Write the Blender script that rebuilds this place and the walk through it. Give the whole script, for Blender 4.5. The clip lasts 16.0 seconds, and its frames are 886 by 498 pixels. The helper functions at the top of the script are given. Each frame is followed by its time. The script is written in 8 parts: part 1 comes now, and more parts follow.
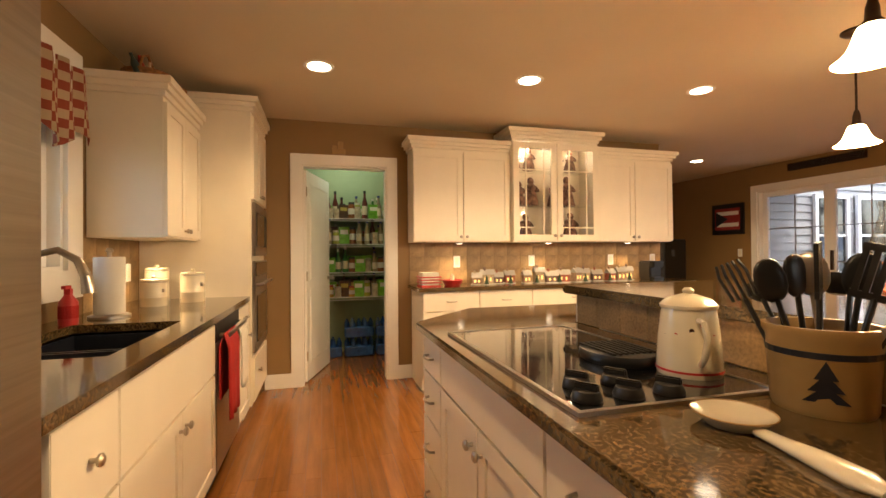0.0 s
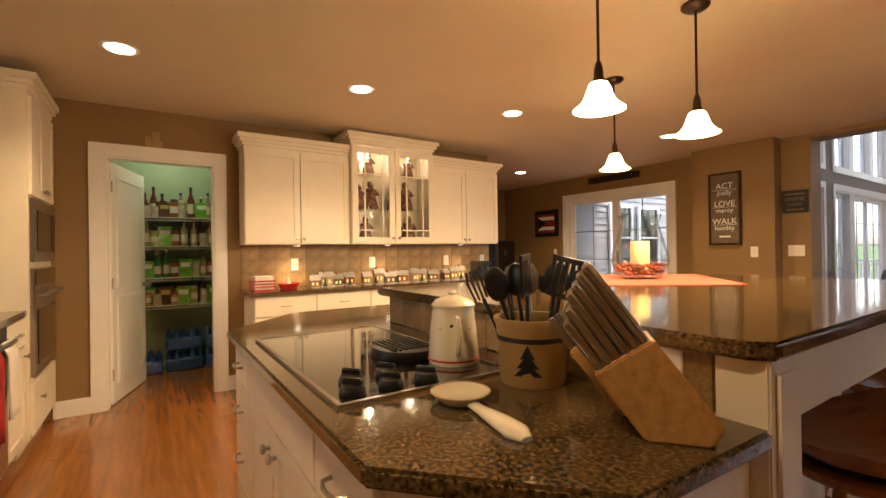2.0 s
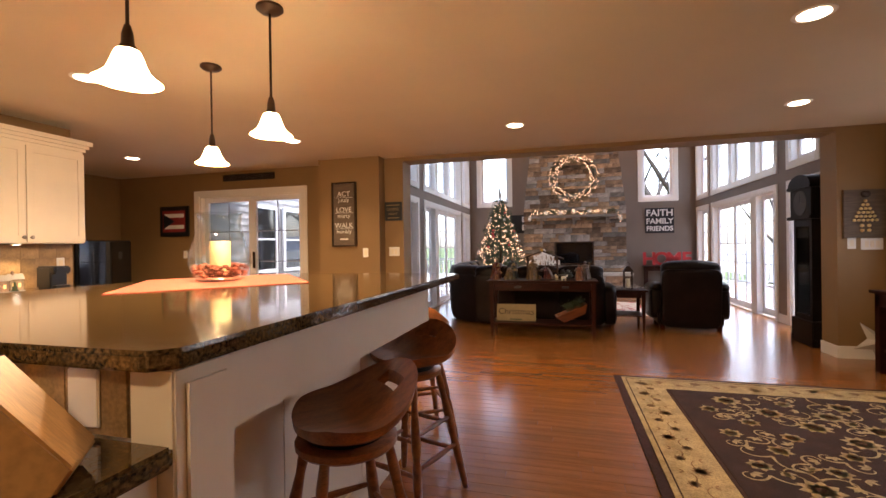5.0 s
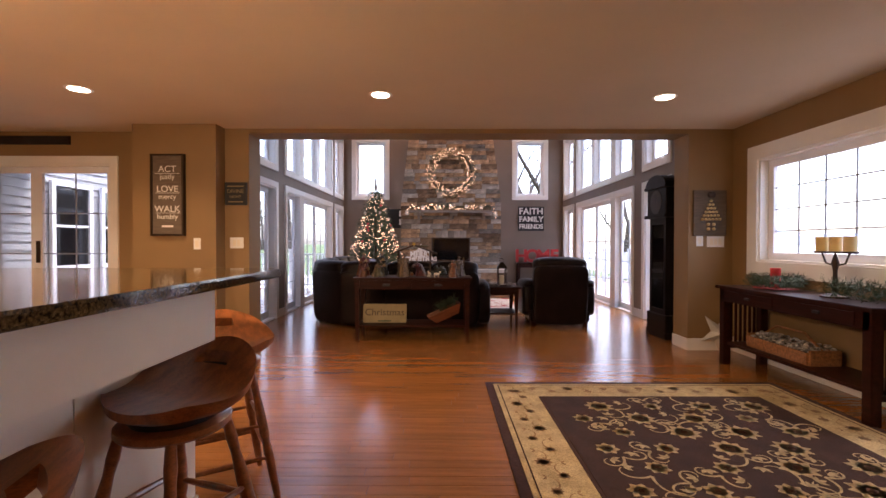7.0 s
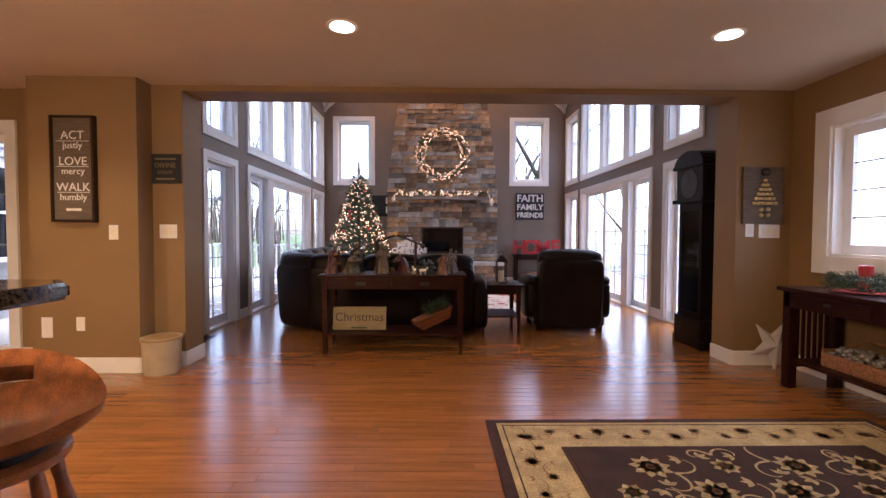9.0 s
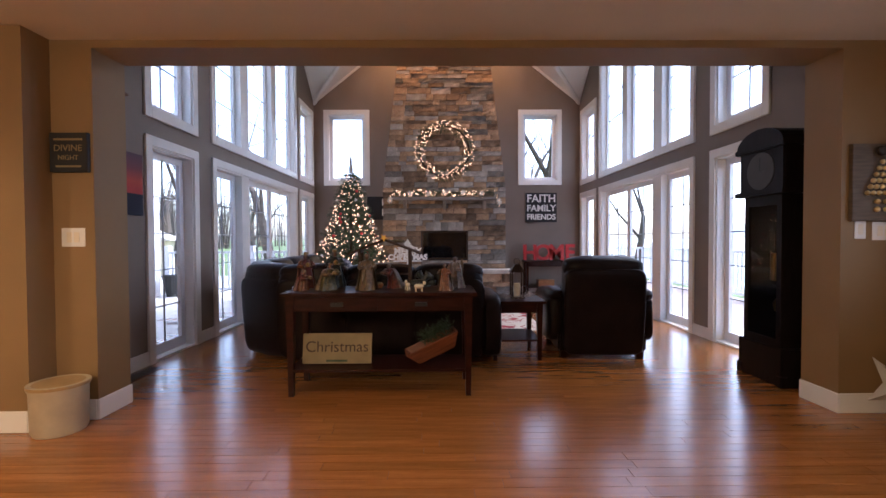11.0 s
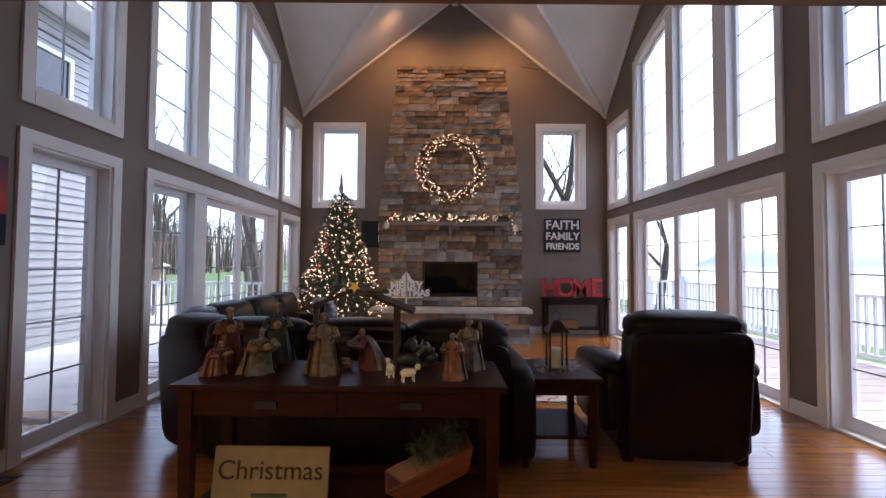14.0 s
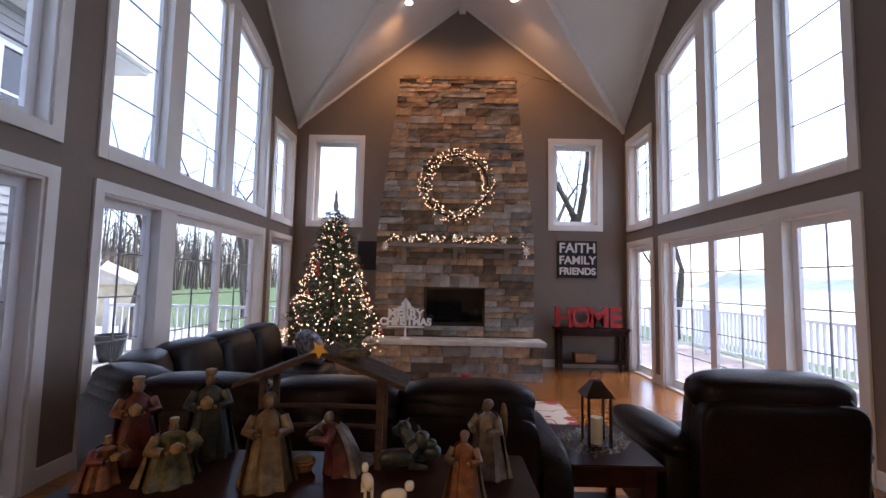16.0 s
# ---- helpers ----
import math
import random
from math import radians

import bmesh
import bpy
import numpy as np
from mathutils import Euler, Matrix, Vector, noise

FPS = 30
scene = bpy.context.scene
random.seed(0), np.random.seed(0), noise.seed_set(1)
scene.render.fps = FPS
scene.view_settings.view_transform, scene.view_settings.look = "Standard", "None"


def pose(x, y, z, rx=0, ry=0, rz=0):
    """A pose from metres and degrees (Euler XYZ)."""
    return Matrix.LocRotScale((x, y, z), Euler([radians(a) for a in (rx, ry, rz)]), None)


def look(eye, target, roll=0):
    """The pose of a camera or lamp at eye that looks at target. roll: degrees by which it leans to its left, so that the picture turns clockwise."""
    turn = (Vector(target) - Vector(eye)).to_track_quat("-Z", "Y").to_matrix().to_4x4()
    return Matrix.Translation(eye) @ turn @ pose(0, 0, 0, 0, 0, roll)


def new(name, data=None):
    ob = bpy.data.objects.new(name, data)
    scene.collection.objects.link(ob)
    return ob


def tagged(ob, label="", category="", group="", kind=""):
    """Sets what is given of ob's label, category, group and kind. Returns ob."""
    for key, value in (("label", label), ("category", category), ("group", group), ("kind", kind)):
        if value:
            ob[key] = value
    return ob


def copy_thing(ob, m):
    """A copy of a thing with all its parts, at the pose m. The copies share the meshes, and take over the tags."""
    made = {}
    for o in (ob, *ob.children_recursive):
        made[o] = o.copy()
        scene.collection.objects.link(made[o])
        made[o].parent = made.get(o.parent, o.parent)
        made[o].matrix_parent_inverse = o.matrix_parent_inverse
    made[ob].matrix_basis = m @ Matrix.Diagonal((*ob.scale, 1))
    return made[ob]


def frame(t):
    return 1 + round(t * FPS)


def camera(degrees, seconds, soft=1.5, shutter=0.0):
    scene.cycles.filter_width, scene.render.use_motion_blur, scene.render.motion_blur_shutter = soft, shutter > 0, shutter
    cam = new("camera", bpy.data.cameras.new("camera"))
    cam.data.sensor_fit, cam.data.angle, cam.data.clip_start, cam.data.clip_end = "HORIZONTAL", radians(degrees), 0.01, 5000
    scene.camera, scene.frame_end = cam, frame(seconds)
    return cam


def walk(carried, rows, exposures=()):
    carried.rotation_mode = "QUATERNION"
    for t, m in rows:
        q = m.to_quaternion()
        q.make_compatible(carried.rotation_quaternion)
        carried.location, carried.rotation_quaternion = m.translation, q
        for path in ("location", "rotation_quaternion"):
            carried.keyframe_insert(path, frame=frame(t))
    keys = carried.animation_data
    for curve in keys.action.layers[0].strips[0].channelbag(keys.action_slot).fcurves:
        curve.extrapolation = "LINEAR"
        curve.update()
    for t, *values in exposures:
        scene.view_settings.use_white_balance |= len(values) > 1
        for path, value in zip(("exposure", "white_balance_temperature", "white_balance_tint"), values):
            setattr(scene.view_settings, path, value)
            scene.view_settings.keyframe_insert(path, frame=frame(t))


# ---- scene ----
cam = camera(90.2, 16.0)
PATH = [
    (0, (0.29, 0.302, 1.211), (-1.639, 0.83, 1.228), -0.5),
    (0.5, (0.36, 0.317, 1.227), (-1.532, 0.964, 1.239), -0.7),
    (1, (0.388, 0.357, 1.23), (-1.455, 1.135, 1.241), -0.7),
    (1.5, (0.423, 0.392, 1.235), (-1.346, 1.324, 1.241), -0.7),
    (2, (0.467, 0.433, 1.237), (-1.202, 1.535, 1.243), -0.8),
    (2.5, (0.505, 0.492, 1.234), (-1.034, 1.77, 1.238), -0.4),
    (3, (0.553, 0.533, 1.234), (-0.828, 1.981, 1.237), -0.5),
    (3.5, (0.613, 0.578, 1.234), (-0.587, 2.178, 1.237), -0.6),
    (4, (0.697, 0.608, 1.24), (-0.297, 2.343, 1.241), -0.4),
    (4.5, (0.734, 0.666, 1.231), (-0.027, 2.515, 1.225), -0.7),
    (5, (0.742, 0.781, 1.222), (0.22, 2.712, 1.216), -0.8),
    (5.2, (0.741, 0.836, 1.223), (0.317, 2.791, 1.219), -0.6),
    (7.3, (0.839, 1.615, 1.168), (0.86, 3.615, 1.141), 0.2),
    (7.5, (0.838, 1.708, 1.17), (0.871, 3.708, 1.136), 0.3),
    (8, (0.849, 1.954, 1.158), (0.894, 3.953, 1.113), 0.3),
    (8.5, (0.874, 2.218, 1.16), (0.911, 4.216, 1.098), 0.4),
    (9, (0.879, 2.478, 1.162), (0.912, 4.477, 1.096), 0.2),
    (11.5, (0.92, 3.726, 1.158), (0.935, 5.726, 1.134), -0.4),
    (12, (0.935, 3.954, 1.189), (0.926, 5.954, 1.201), -0.0),
    (12.5, (0.904, 4.186, 1.217), (0.898, 6.185, 1.265), 0.1),
    (13, (0.903, 4.398, 1.236), (0.902, 6.397, 1.301), 0.3),
    (13.5, (0.911, 4.61, 1.271), (0.907, 6.609, 1.331), 0.3),
    (14, (0.904, 4.823, 1.284), (0.903, 6.822, 1.353), 0.4),
    (14.5, (0.885, 5.026, 1.315), (0.89, 7.025, 1.393), 0.5),
    (15, (0.884, 5.191, 1.336), (0.886, 7.188, 1.436), 0.9),
    (15.5, (0.91, 5.355, 1.372), (0.892, 7.351, 1.496), 1.2),
    (16, (0.886, 5.504, 1.401), (0.871, 7.499, 1.552), 1.1),
]
walk(cam, [(t, look(e, g, r)) for t, e, g, r in PATH], [(0, 1.12, 6500, 10), (2, 1.02, 6550, 10), (4, 1.06, 6500, 11), (4.8, 1.27, 6300, 15), (8, 1.15, 5850, 22), (9, 1.18, 5600, 20), (12.5, 0.76, 5450, 15), (14, 0.57, 5650, 15), (16, 0.52, 5700, 16)])

# ---- world, sun, exposure ----
world = bpy.data.worlds.new("overcast_sky")
scene.world = world
world.use_nodes = True
wn = world.node_tree
sky = wn.nodes.new("ShaderNodeTexSky")
sky.sky_type = "NISHITA"
sky.sun_disc = False
sky.sun_elevation = radians(62)
sky.sun_rotation = radians(60)
sky.air_density, sky.dust_density, sky.ozone_density = 1.0, 2.5, 1.0
wn.nodes["Background"].inputs[1].default_value = 0.15
cloud = wn.nodes.new("ShaderNodeHueSaturation")   # cloud cover greys the blue
cloud.inputs["Saturation"].default_value, cloud.inputs["Value"].default_value = 0.7, 2.8
wn.links.new(sky.outputs[0], cloud.inputs["Color"])
wn.links.new(cloud.outputs[0], wn.nodes["Background"].inputs[0])
sun = new("sun", bpy.data.lights.new("sun", "SUN"))
sun.data.energy, sun.data.angle, sun.data.color = 1.0, radians(20), (1, 0.97, 0.93)
sun.matrix_world = pose(0, 0, 20, 28, 0, 120)
WARM = (1.0, 0.69, 0.37)


def lamp(name, kind, m, power, color=WARM, size=0.1, angle=120, blend=0.6):
    data = bpy.data.lights.new(name, kind)
    data.energy, data.color = power, color
    if kind == "AREA":
        data.size = size
    else:
        data.shadow_soft_size = size
    if kind == "SPOT":
        data.spot_size, data.spot_blend = radians(angle), blend
    ob = new(name, data)
    ob.matrix_world = m
    return ob


# ---- materials ----
def material(name, color, rough=0.5, metal=0.0, vary=0.12, scale=6.0, grain=0.0, bump=0.0, bump_scale=60.0,
             stretch=(1, 1, 1), coat=0.0, rand=0.0, island=False, second=None):
    m = bpy.data.materials.new(name)
    m.use_nodes = True
    t = m.node_tree
    b = t.nodes["Principled BSDF"]
    b.inputs["Roughness"].default_value, b.inputs["Metallic"].default_value = rough, metal
    b.inputs["Coat Weight"].default_value = coat
    b.inputs["Coat Roughness"].default_value = 0.08
    co = t.nodes.new("ShaderNodeTexCoord")
    mp = t.nodes.new("ShaderNodeMapping")
    mp.inputs["Scale"].default_value = stretch
    t.links.new(co.outputs["Object"], mp.inputs[0])
    vec = mp.outputs[0]
    n1 = t.nodes.new("ShaderNodeTexNoise")
    n1.inputs["Scale"].default_value, n1.inputs["Detail"].default_value = scale, 6
    t.links.new(vec, n1.inputs["Vector"])
    ramp = t.nodes.new("ShaderNodeMix")
    ramp.data_type = "RGBA"
    dark = tuple(c * (1 - vary) for c in color)
    lite = second if second else tuple(min(1, c * (1 + vary)) for c in color)
    ramp.inputs[6].default_value, ramp.inputs[7].default_value = (*dark, 1), (*lite, 1)
    mr = t.nodes.new("ShaderNodeMapRange")
    mr.inputs[1].default_value, mr.inputs[2].default_value = 0.32, 0.68
    t.links.new(n1.outputs["Fac"], mr.inputs[0])
    t.links.new(mr.outputs[0], ramp.inputs[0])
    out = ramp.outputs[2]
    if grain:
        n2 = t.nodes.new("ShaderNodeTexNoise")
        n2.inputs["Scale"].default_value, n2.inputs["Detail"].default_value = scale * 12, 4
        t.links.new(vec, n2.inputs["Vector"])
        mx = t.nodes.new("ShaderNodeMix")
        mx.data_type, mx.blend_type = "RGBA", "MULTIPLY"
        mx.inputs[0].default_value = grain
        t.links.new(out, mx.inputs[6])
        g2 = t.nodes.new("ShaderNodeMapRange")
        g2.inputs[1].default_value, g2.inputs[2].default_value = 0.35, 0.6
        t.links.new(n2.outputs["Fac"], g2.inputs[0])
        t.links.new(g2.outputs[0], mx.inputs[7])
        out = mx.outputs[2]
    if rand:
        hs = t.nodes.new("ShaderNodeHueSaturation")
        if island:
            src = t.nodes.new("ShaderNodeNewGeometry").outputs["Random Per Island"]
        else:
            src = t.nodes.new("ShaderNodeObjectInfo").outputs["Random"]
        r2 = t.nodes.new("ShaderNodeMapRange")
        r2.inputs[3].default_value, r2.inputs[4].default_value = 1 - rand, 1 + rand
        t.links.new(src, r2.inputs[0])
        t.links.new(r2.outputs[0], hs.inputs["Value"])
        t.links.new(out, hs.inputs["Color"])
        out = hs.outputs[0]
    t.links.new(out, b.inputs["Base Color"])
    if bump:
        nb = t.nodes.new("ShaderNodeTexNoise")
        nb.inputs["Scale"].default_value, nb.inputs["Detail"].default_value = bump_scale, 5
        t.links.new(vec, nb.inputs["Vector"])
        bu = t.nodes.new("ShaderNodeBump")
        bu.inputs["Strength"].default_value, bu.inputs["Distance"].default_value = bump, 0.01
        t.links.new(nb.outputs["Fac"], bu.inputs["Height"])
        t.links.new(bu.outputs[0], b.inputs["Normal"])
    return m


def glow(name, color, strength):
    m = bpy.data.materials.new(name)
    m.use_nodes = True
    b = m.node_tree.nodes["Principled BSDF"]
    b.inputs["Base Color"].default_value = (*color, 1)
    b.inputs["Emission Color"].default_value = (*color, 1)
    b.inputs["Emission Strength"].default_value = strength
    return m


def glass(name, tint=(1, 1, 1), gloss=1.0):
    m = bpy.data.materials.new(name)
    m.use_nodes = True
    t = m.node_tree
    t.nodes.remove(t.nodes["Principled BSDF"])
    tr = t.nodes.new("ShaderNodeBsdfTransparent")
    tr.inputs[0].default_value = (*tint, 1)
    gl = t.nodes.new("ShaderNodeBsdfGlossy")
    gl.inputs["Roughness"].default_value = 0.02
    fr = t.nodes.new("ShaderNodeLayerWeight")
    fr.inputs[0].default_value = 0.25
    mu = t.nodes.new("ShaderNodeMath")
    mu.operation = "MULTIPLY"
    mu.inputs[1].default_value = 0.14 * gloss
    mx = t.nodes.new("ShaderNodeMixShader")
    t.links.new(fr.outputs["Facing"], mu.inputs[0])
    t.links.new(mu.outputs[0], mx.inputs[0])
    t.links.new(tr.outputs[0], mx.inputs[1])
    t.links.new(gl.outputs[0], mx.inputs[2])
    t.links.new(mx.outputs[0], t.nodes["Material Output"].inputs[0])
    return m


WALL = material("brown_wall_paint", (0.25, 0.152, 0.060), 0.6, vary=0.05, scale=2.5, bump=0.08, bump_scale=220)
GREY_WALL = material("taupe_wall_paint", (0.20, 0.158, 0.125), 0.6, vary=0.05, scale=2.5, bump=0.08, bump_scale=220)
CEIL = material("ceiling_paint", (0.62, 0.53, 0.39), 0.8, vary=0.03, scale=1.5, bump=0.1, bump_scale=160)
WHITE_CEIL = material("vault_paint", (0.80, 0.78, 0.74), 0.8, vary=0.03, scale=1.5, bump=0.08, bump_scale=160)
TRIM = material("white_trim_paint", (0.80, 0.78, 0.74), 0.35, vary=0.03, scale=4)
CAB = material("cream_cabinet_paint", (0.80, 0.73, 0.60), 0.35, vary=0.04, scale=3, bump=0.02)
OAK = material("oak_floor", (0.31, 0.112, 0.022), 0.26, vary=0.14, scale=3.0, grain=0.12, stretch=(0.8, 9, 9), coat=0.5,
               rand=0.11, second=(0.385, 0.148, 0.032))
OAK_REST = material("oak_floor_rest", (0.31, 0.112, 0.022), 0.26, vary=0.14, scale=3.0, grain=0.12, stretch=(0.8, 9, 9), coat=0.5,
                    rand=0.11, island=True, second=(0.385, 0.148, 0.032))
GAP = material("floor_joint", (0.17, 0.06, 0.015), 0.6)
GRANITE = material("brown_granite", (0.042, 0.026, 0.012), 0.09, vary=0.9, scale=115, grain=0.75, second=(0.24, 0.15, 0.062), coat=0.35)
SPLASH = material("tumbled_stone_tile", (0.36, 0.235, 0.11), 0.45, vary=0.3, scale=9, grain=0.3, bump=0.2, bump_scale=50, rand=0.14)
STEEL = material("brushed_steel", (0.42, 0.38, 0.34), 0.3, 1.0, vary=0.08, scale=4, stretch=(1, 1, 40))
NICKEL = material("satin_nickel", (0.45, 0.40, 0.33), 0.3, 1.0)
BRONZE = material("dark_bronze", (0.05, 0.03, 0.02), 0.4, 0.7)
BLACK = material("black_plastic", (0.012, 0.012, 0.012), 0.35)
BLACKGLASS = material("black_ceramic_glass", (0.006, 0.006, 0.007), 0.04, coat=0.6)
CHERRY = material("dark_cherry_wood", (0.028, 0.0065, 0.0035), 0.38, vary=0.35, scale=5, grain=0.4, stretch=(1, 8, 8), coat=0.08)
STOOLWOOD = material("stool_wood", (0.30, 0.098, 0.028), 0.28, vary=0.35, scale=5, grain=0.4, stretch=(6, 1, 6), coat=0.4)
BEECH = material("beech_block", (0.50, 0.27, 0.09), 0.45, vary=0.15, scale=4, grain=0.25, stretch=(1, 10, 1))
LEATHER = material("brown_leather", (0.011, 0.006, 0.0055), 0.36, vary=0.3, scale=5, bump=0.25, bump_scale=70)
STONE = material("ledge_stone", (0.29, 0.188, 0.112), 0.85, vary=0.45, scale=7, grain=0.4, bump=0.8, bump_scale=26, rand=0.6)
GREYSTONE = material("grey_ledge_stone", (0.27, 0.235, 0.20), 0.85, vary=0.3, scale=7, grain=0.35, bump=0.8, bump_scale=26, rand=0.5)
MORTAR = material("dark_mortar", (0.07, 0.052, 0.04), 0.95, bump=0.5)
SLAB = material("cut_stone_slab", (0.52, 0.48, 0.42), 0.7, vary=0.15, scale=8, bump=0.2)
VINYL = material("white_vinyl", (0.82, 0.82, 0.84), 0.4, vary=0.02)
MUNTIN = material("grille_grey", (0.30, 0.30, 0.32), 0.5)
PANE = glass("window_glass")
CLEAR = glass("clear_glass", (0.97, 0.98, 0.97), 1.5)
CERAMIC = material("cream_enamel", (0.72, 0.64, 0.48), 0.2, vary=0.06, scale=9, coat=0.5)
RED = material("red_paint", (0.42, 0.02, 0.02), 0.4, vary=0.15)
NEEDLES = material("fir_needles", (0.035, 0.06, 0.025), 0.7, vary=0.4, scale=14)
for mt in (OAK, OAK_REST):   # satin lacquer
    mt.node_tree.nodes["Principled BSDF"].inputs["Coat Roughness"].default_value = 0.17
for mt in (CHERRY, LEATHER):   # oiled, low-sheen finish
    mt.node_tree.nodes["Principled BSDF"].inputs["Specular IOR Level"].default_value = 0.14
BULB = glow("string_bulb", (1.0, 0.58, 0.32), 3.4)
CANLIGHT = glow("recessed_lens", (1.0, 0.82, 0.58), 6)
SHADE = glow("frosted_shade", (1.0, 0.72, 0.36), 10.0)


# ---- building helpers ----
def part(name, bm, mat, parent=None, label="", smooth=False, bevel=0.0):
    if bevel:
        bmesh.ops.remove_doubles(bm, verts=bm.verts, dist=1e-5)
        bmesh.ops.bevel(bm, geom=bm.edges[:], offset=bevel, segments=2, affect="EDGES", clamp_overlap=True)
    me = bpy.data.meshes.new(name)
    bm.normal_update()
    bm.to_mesh(me)
    bm.free()
    me.materials.append(mat)
    if smooth:
        me.shade_smooth()
        me.set_sharp_from_angle(angle=radians(40))
    ob = new(name, me)
    if parent:
        ob.parent = parent
    return tagged(ob, label)


def share(name, ob, parent, m):
    o = new(name, ob.data)
    o.parent, o.matrix_local = parent, m
    return o


def thing(name, m, label, category, group="", kind=""):
    e = new(name)
    e.matrix_world = m
    e.empty_display_size = 0.1
    return tagged(e, label, category, group, kind)


def box(x0, x1, y0, y1, z0, z1, bm=None):
    bm = bm or bmesh.new()
    v = [bm.verts.new((x, y, z)) for z in (z0, z1) for x, y in ((x0, y0), (x1, y0), (x1, y1), (x0, y1))]
    for f in ((3, 2, 1, 0), (4, 5, 6, 7), (0, 1, 5, 4), (1, 2, 6, 5), (2, 3, 7, 6), (3, 0, 4, 7)):
        bm.faces.new([v[i] for i in f])
    return bm


def boxes(*list_of):
    bm = bmesh.new()
    for b in list_of:
        box(*b, bm=bm)
    return bm


def lathe(profile, n=24, c=(0, 0, 0), bm=None):
    bm = bm or bmesh.new()
    rings = []
    for r, z in profile:
        rings.append([bm.verts.new((c[0] + r * math.cos(6.28319 * i / n), c[1] + r * math.sin(6.28319 * i / n), c[2] + z)) for i in range(n)])
    for a, b in zip(rings, rings[1:]):
        for i in range(n):
            bm.faces.new((a[i], a[(i + 1) % n], b[(i + 1) % n], b[i]))
    bm.faces.new(rings[0][::-1])
    bm.faces.new(rings[-1])
    return bm


def tube(points, r, n=8, bm=None):
    bm = bm or bmesh.new()
    pts = [Vector(p) for p in points]
    rs = r if isinstance(r, (list, tuple)) else [r] * len(pts)
    rings = []
    for i, p in enumerate(pts):
        d = (pts[min(i + 1, len(pts) - 1)] - pts[max(i - 1, 0)]).normalized()
        a = d.orthogonal().normalized() if i == 0 else (rings_u - d * rings_u.dot(d)).normalized()
        rings_u = a
        b = d.cross(a)
        rings.append([bm.verts.new(p + (a * math.cos(6.28319 * k / n) + b * math.sin(6.28319 * k / n)) * rs[i]) for k in range(n)])
    for a, b in zip(rings, rings[1:]):
        for i in range(n):
            bm.faces.new((a[i], a[(i + 1) % n], b[(i + 1) % n], b[i]))
    bm.faces.new(rings[0][::-1])
    bm.faces.new(rings[-1])
    return bm


def prism(poly, z0, z1, bm=None):
    bm = bm or bmesh.new()
    lo = [bm.verts.new((x, y, z0)) for x, y in poly]
    hi = [bm.verts.new((x, y, z1)) for x, y in poly]
    bm.faces.new(lo[::-1])
    bm.faces.new(hi)
    n = len(poly)
    for i in range(n):
        bm.faces.new((lo[i], lo[(i + 1) % n], hi[(i + 1) % n], hi[i]))
    return bm


def cushion(sx, sy, sz, p=4.0, n=10, c=(0, 0, 0), bm=None):
    """A soft, rounded block: a superellipsoid of the given size."""
    bm = bm or bmesh.new()

    def pw(a):
        return math.copysign(abs(a) ** (2 / p), a)
    rows = []
    for i in range(n + 1):
        u = -math.pi / 2 + math.pi * i / n
        rows.append([bm.verts.new((c[0] + sx / 2 * pw(math.cos(u)) * pw(math.cos(v)), c[1] + sy / 2 * pw(math.cos(u)) * pw(math.sin(v)),
                                   c[2] + sz / 2 * pw(math.sin(u)))) for v in [2 * math.pi * k / (2 * n) for k in range(2 * n)]])
    for a, b in zip(rows, rows[1:]):
        for i in range(2 * n):
            bm.faces.new((a[i], a[(i + 1) % (2 * n)], b[(i + 1) % (2 * n)], b[i]))
    bmesh.ops.remove_doubles(bm, verts=bm.verts, dist=1e-4)
    return bm


def letters(name, text, size, mat, parent, m, depth=0.004, label="", align="CENTER", bold=0.0, space=1.0):
    cu = bpy.data.curves.new(name, "FONT")
    cu.body, cu.size, cu.extrude, cu.align_x, cu.align_y, cu.offset = text, size, depth, align, "CENTER", bold
    cu.space_character = space
    tmp = bpy.data.objects.new("tmp", cu)
    scene.collection.objects.link(tmp)
    me = bpy.data.meshes.new_from_object(tmp.evaluated_get(bpy.context.evaluated_depsgraph_get()))
    bpy.data.objects.remove(tmp)
    me.materials.clear()
    me.materials.append(mat)
    ob = new(name, me)
    ob.parent, ob.matrix_local = parent, m
    return tagged(ob, label)


def wall(name, axis, p0, p1, a0, a1, z0, z1, holes, mat, label):
    """A wall whose faces lie at p0 and p1 on the given axis, from a0 to a1 along the other, with holes (a, b, bottom, top) through it."""
    bm = bmesh.new()
    cuts = sorted({a0, a1, *[h[0] for h in holes], *[h[1] for h in holes]})
    for u, v in zip(cuts, cuts[1:]):
        mid = (u + v) / 2
        hs = sorted([(h[2], h[3]) for h in holes if h[0] < mid < h[1]])
        z = z0
        for lo, hi in hs + [(z1, z1)]:
            if lo > z + 1e-4:
                b = (p0, p1, u, v, z, lo) if axis == "x" else (u, v, p0, p1, z, lo)
                box(*b, bm=bm)
            z = max(z, hi)
    bmesh.ops.remove_doubles(bm, verts=bm.verts, dist=1e-5)
    return tagged(part(name, bm, mat), label, "wall", kind="structure")


def place(axis, p, a, z):
    return (p, a, z) if axis == "x" else (a, p, z)


def span(axis, p0, p1, a0, a1, z0, z1, bm=None):
    p0, p1 = min(p0, p1), max(p0, p1)
    return box(p0, p1, a0, a1, z0, z1, bm=bm) if axis == "x" else box(a0, a1, p0, p1, z0, z1, bm=bm)


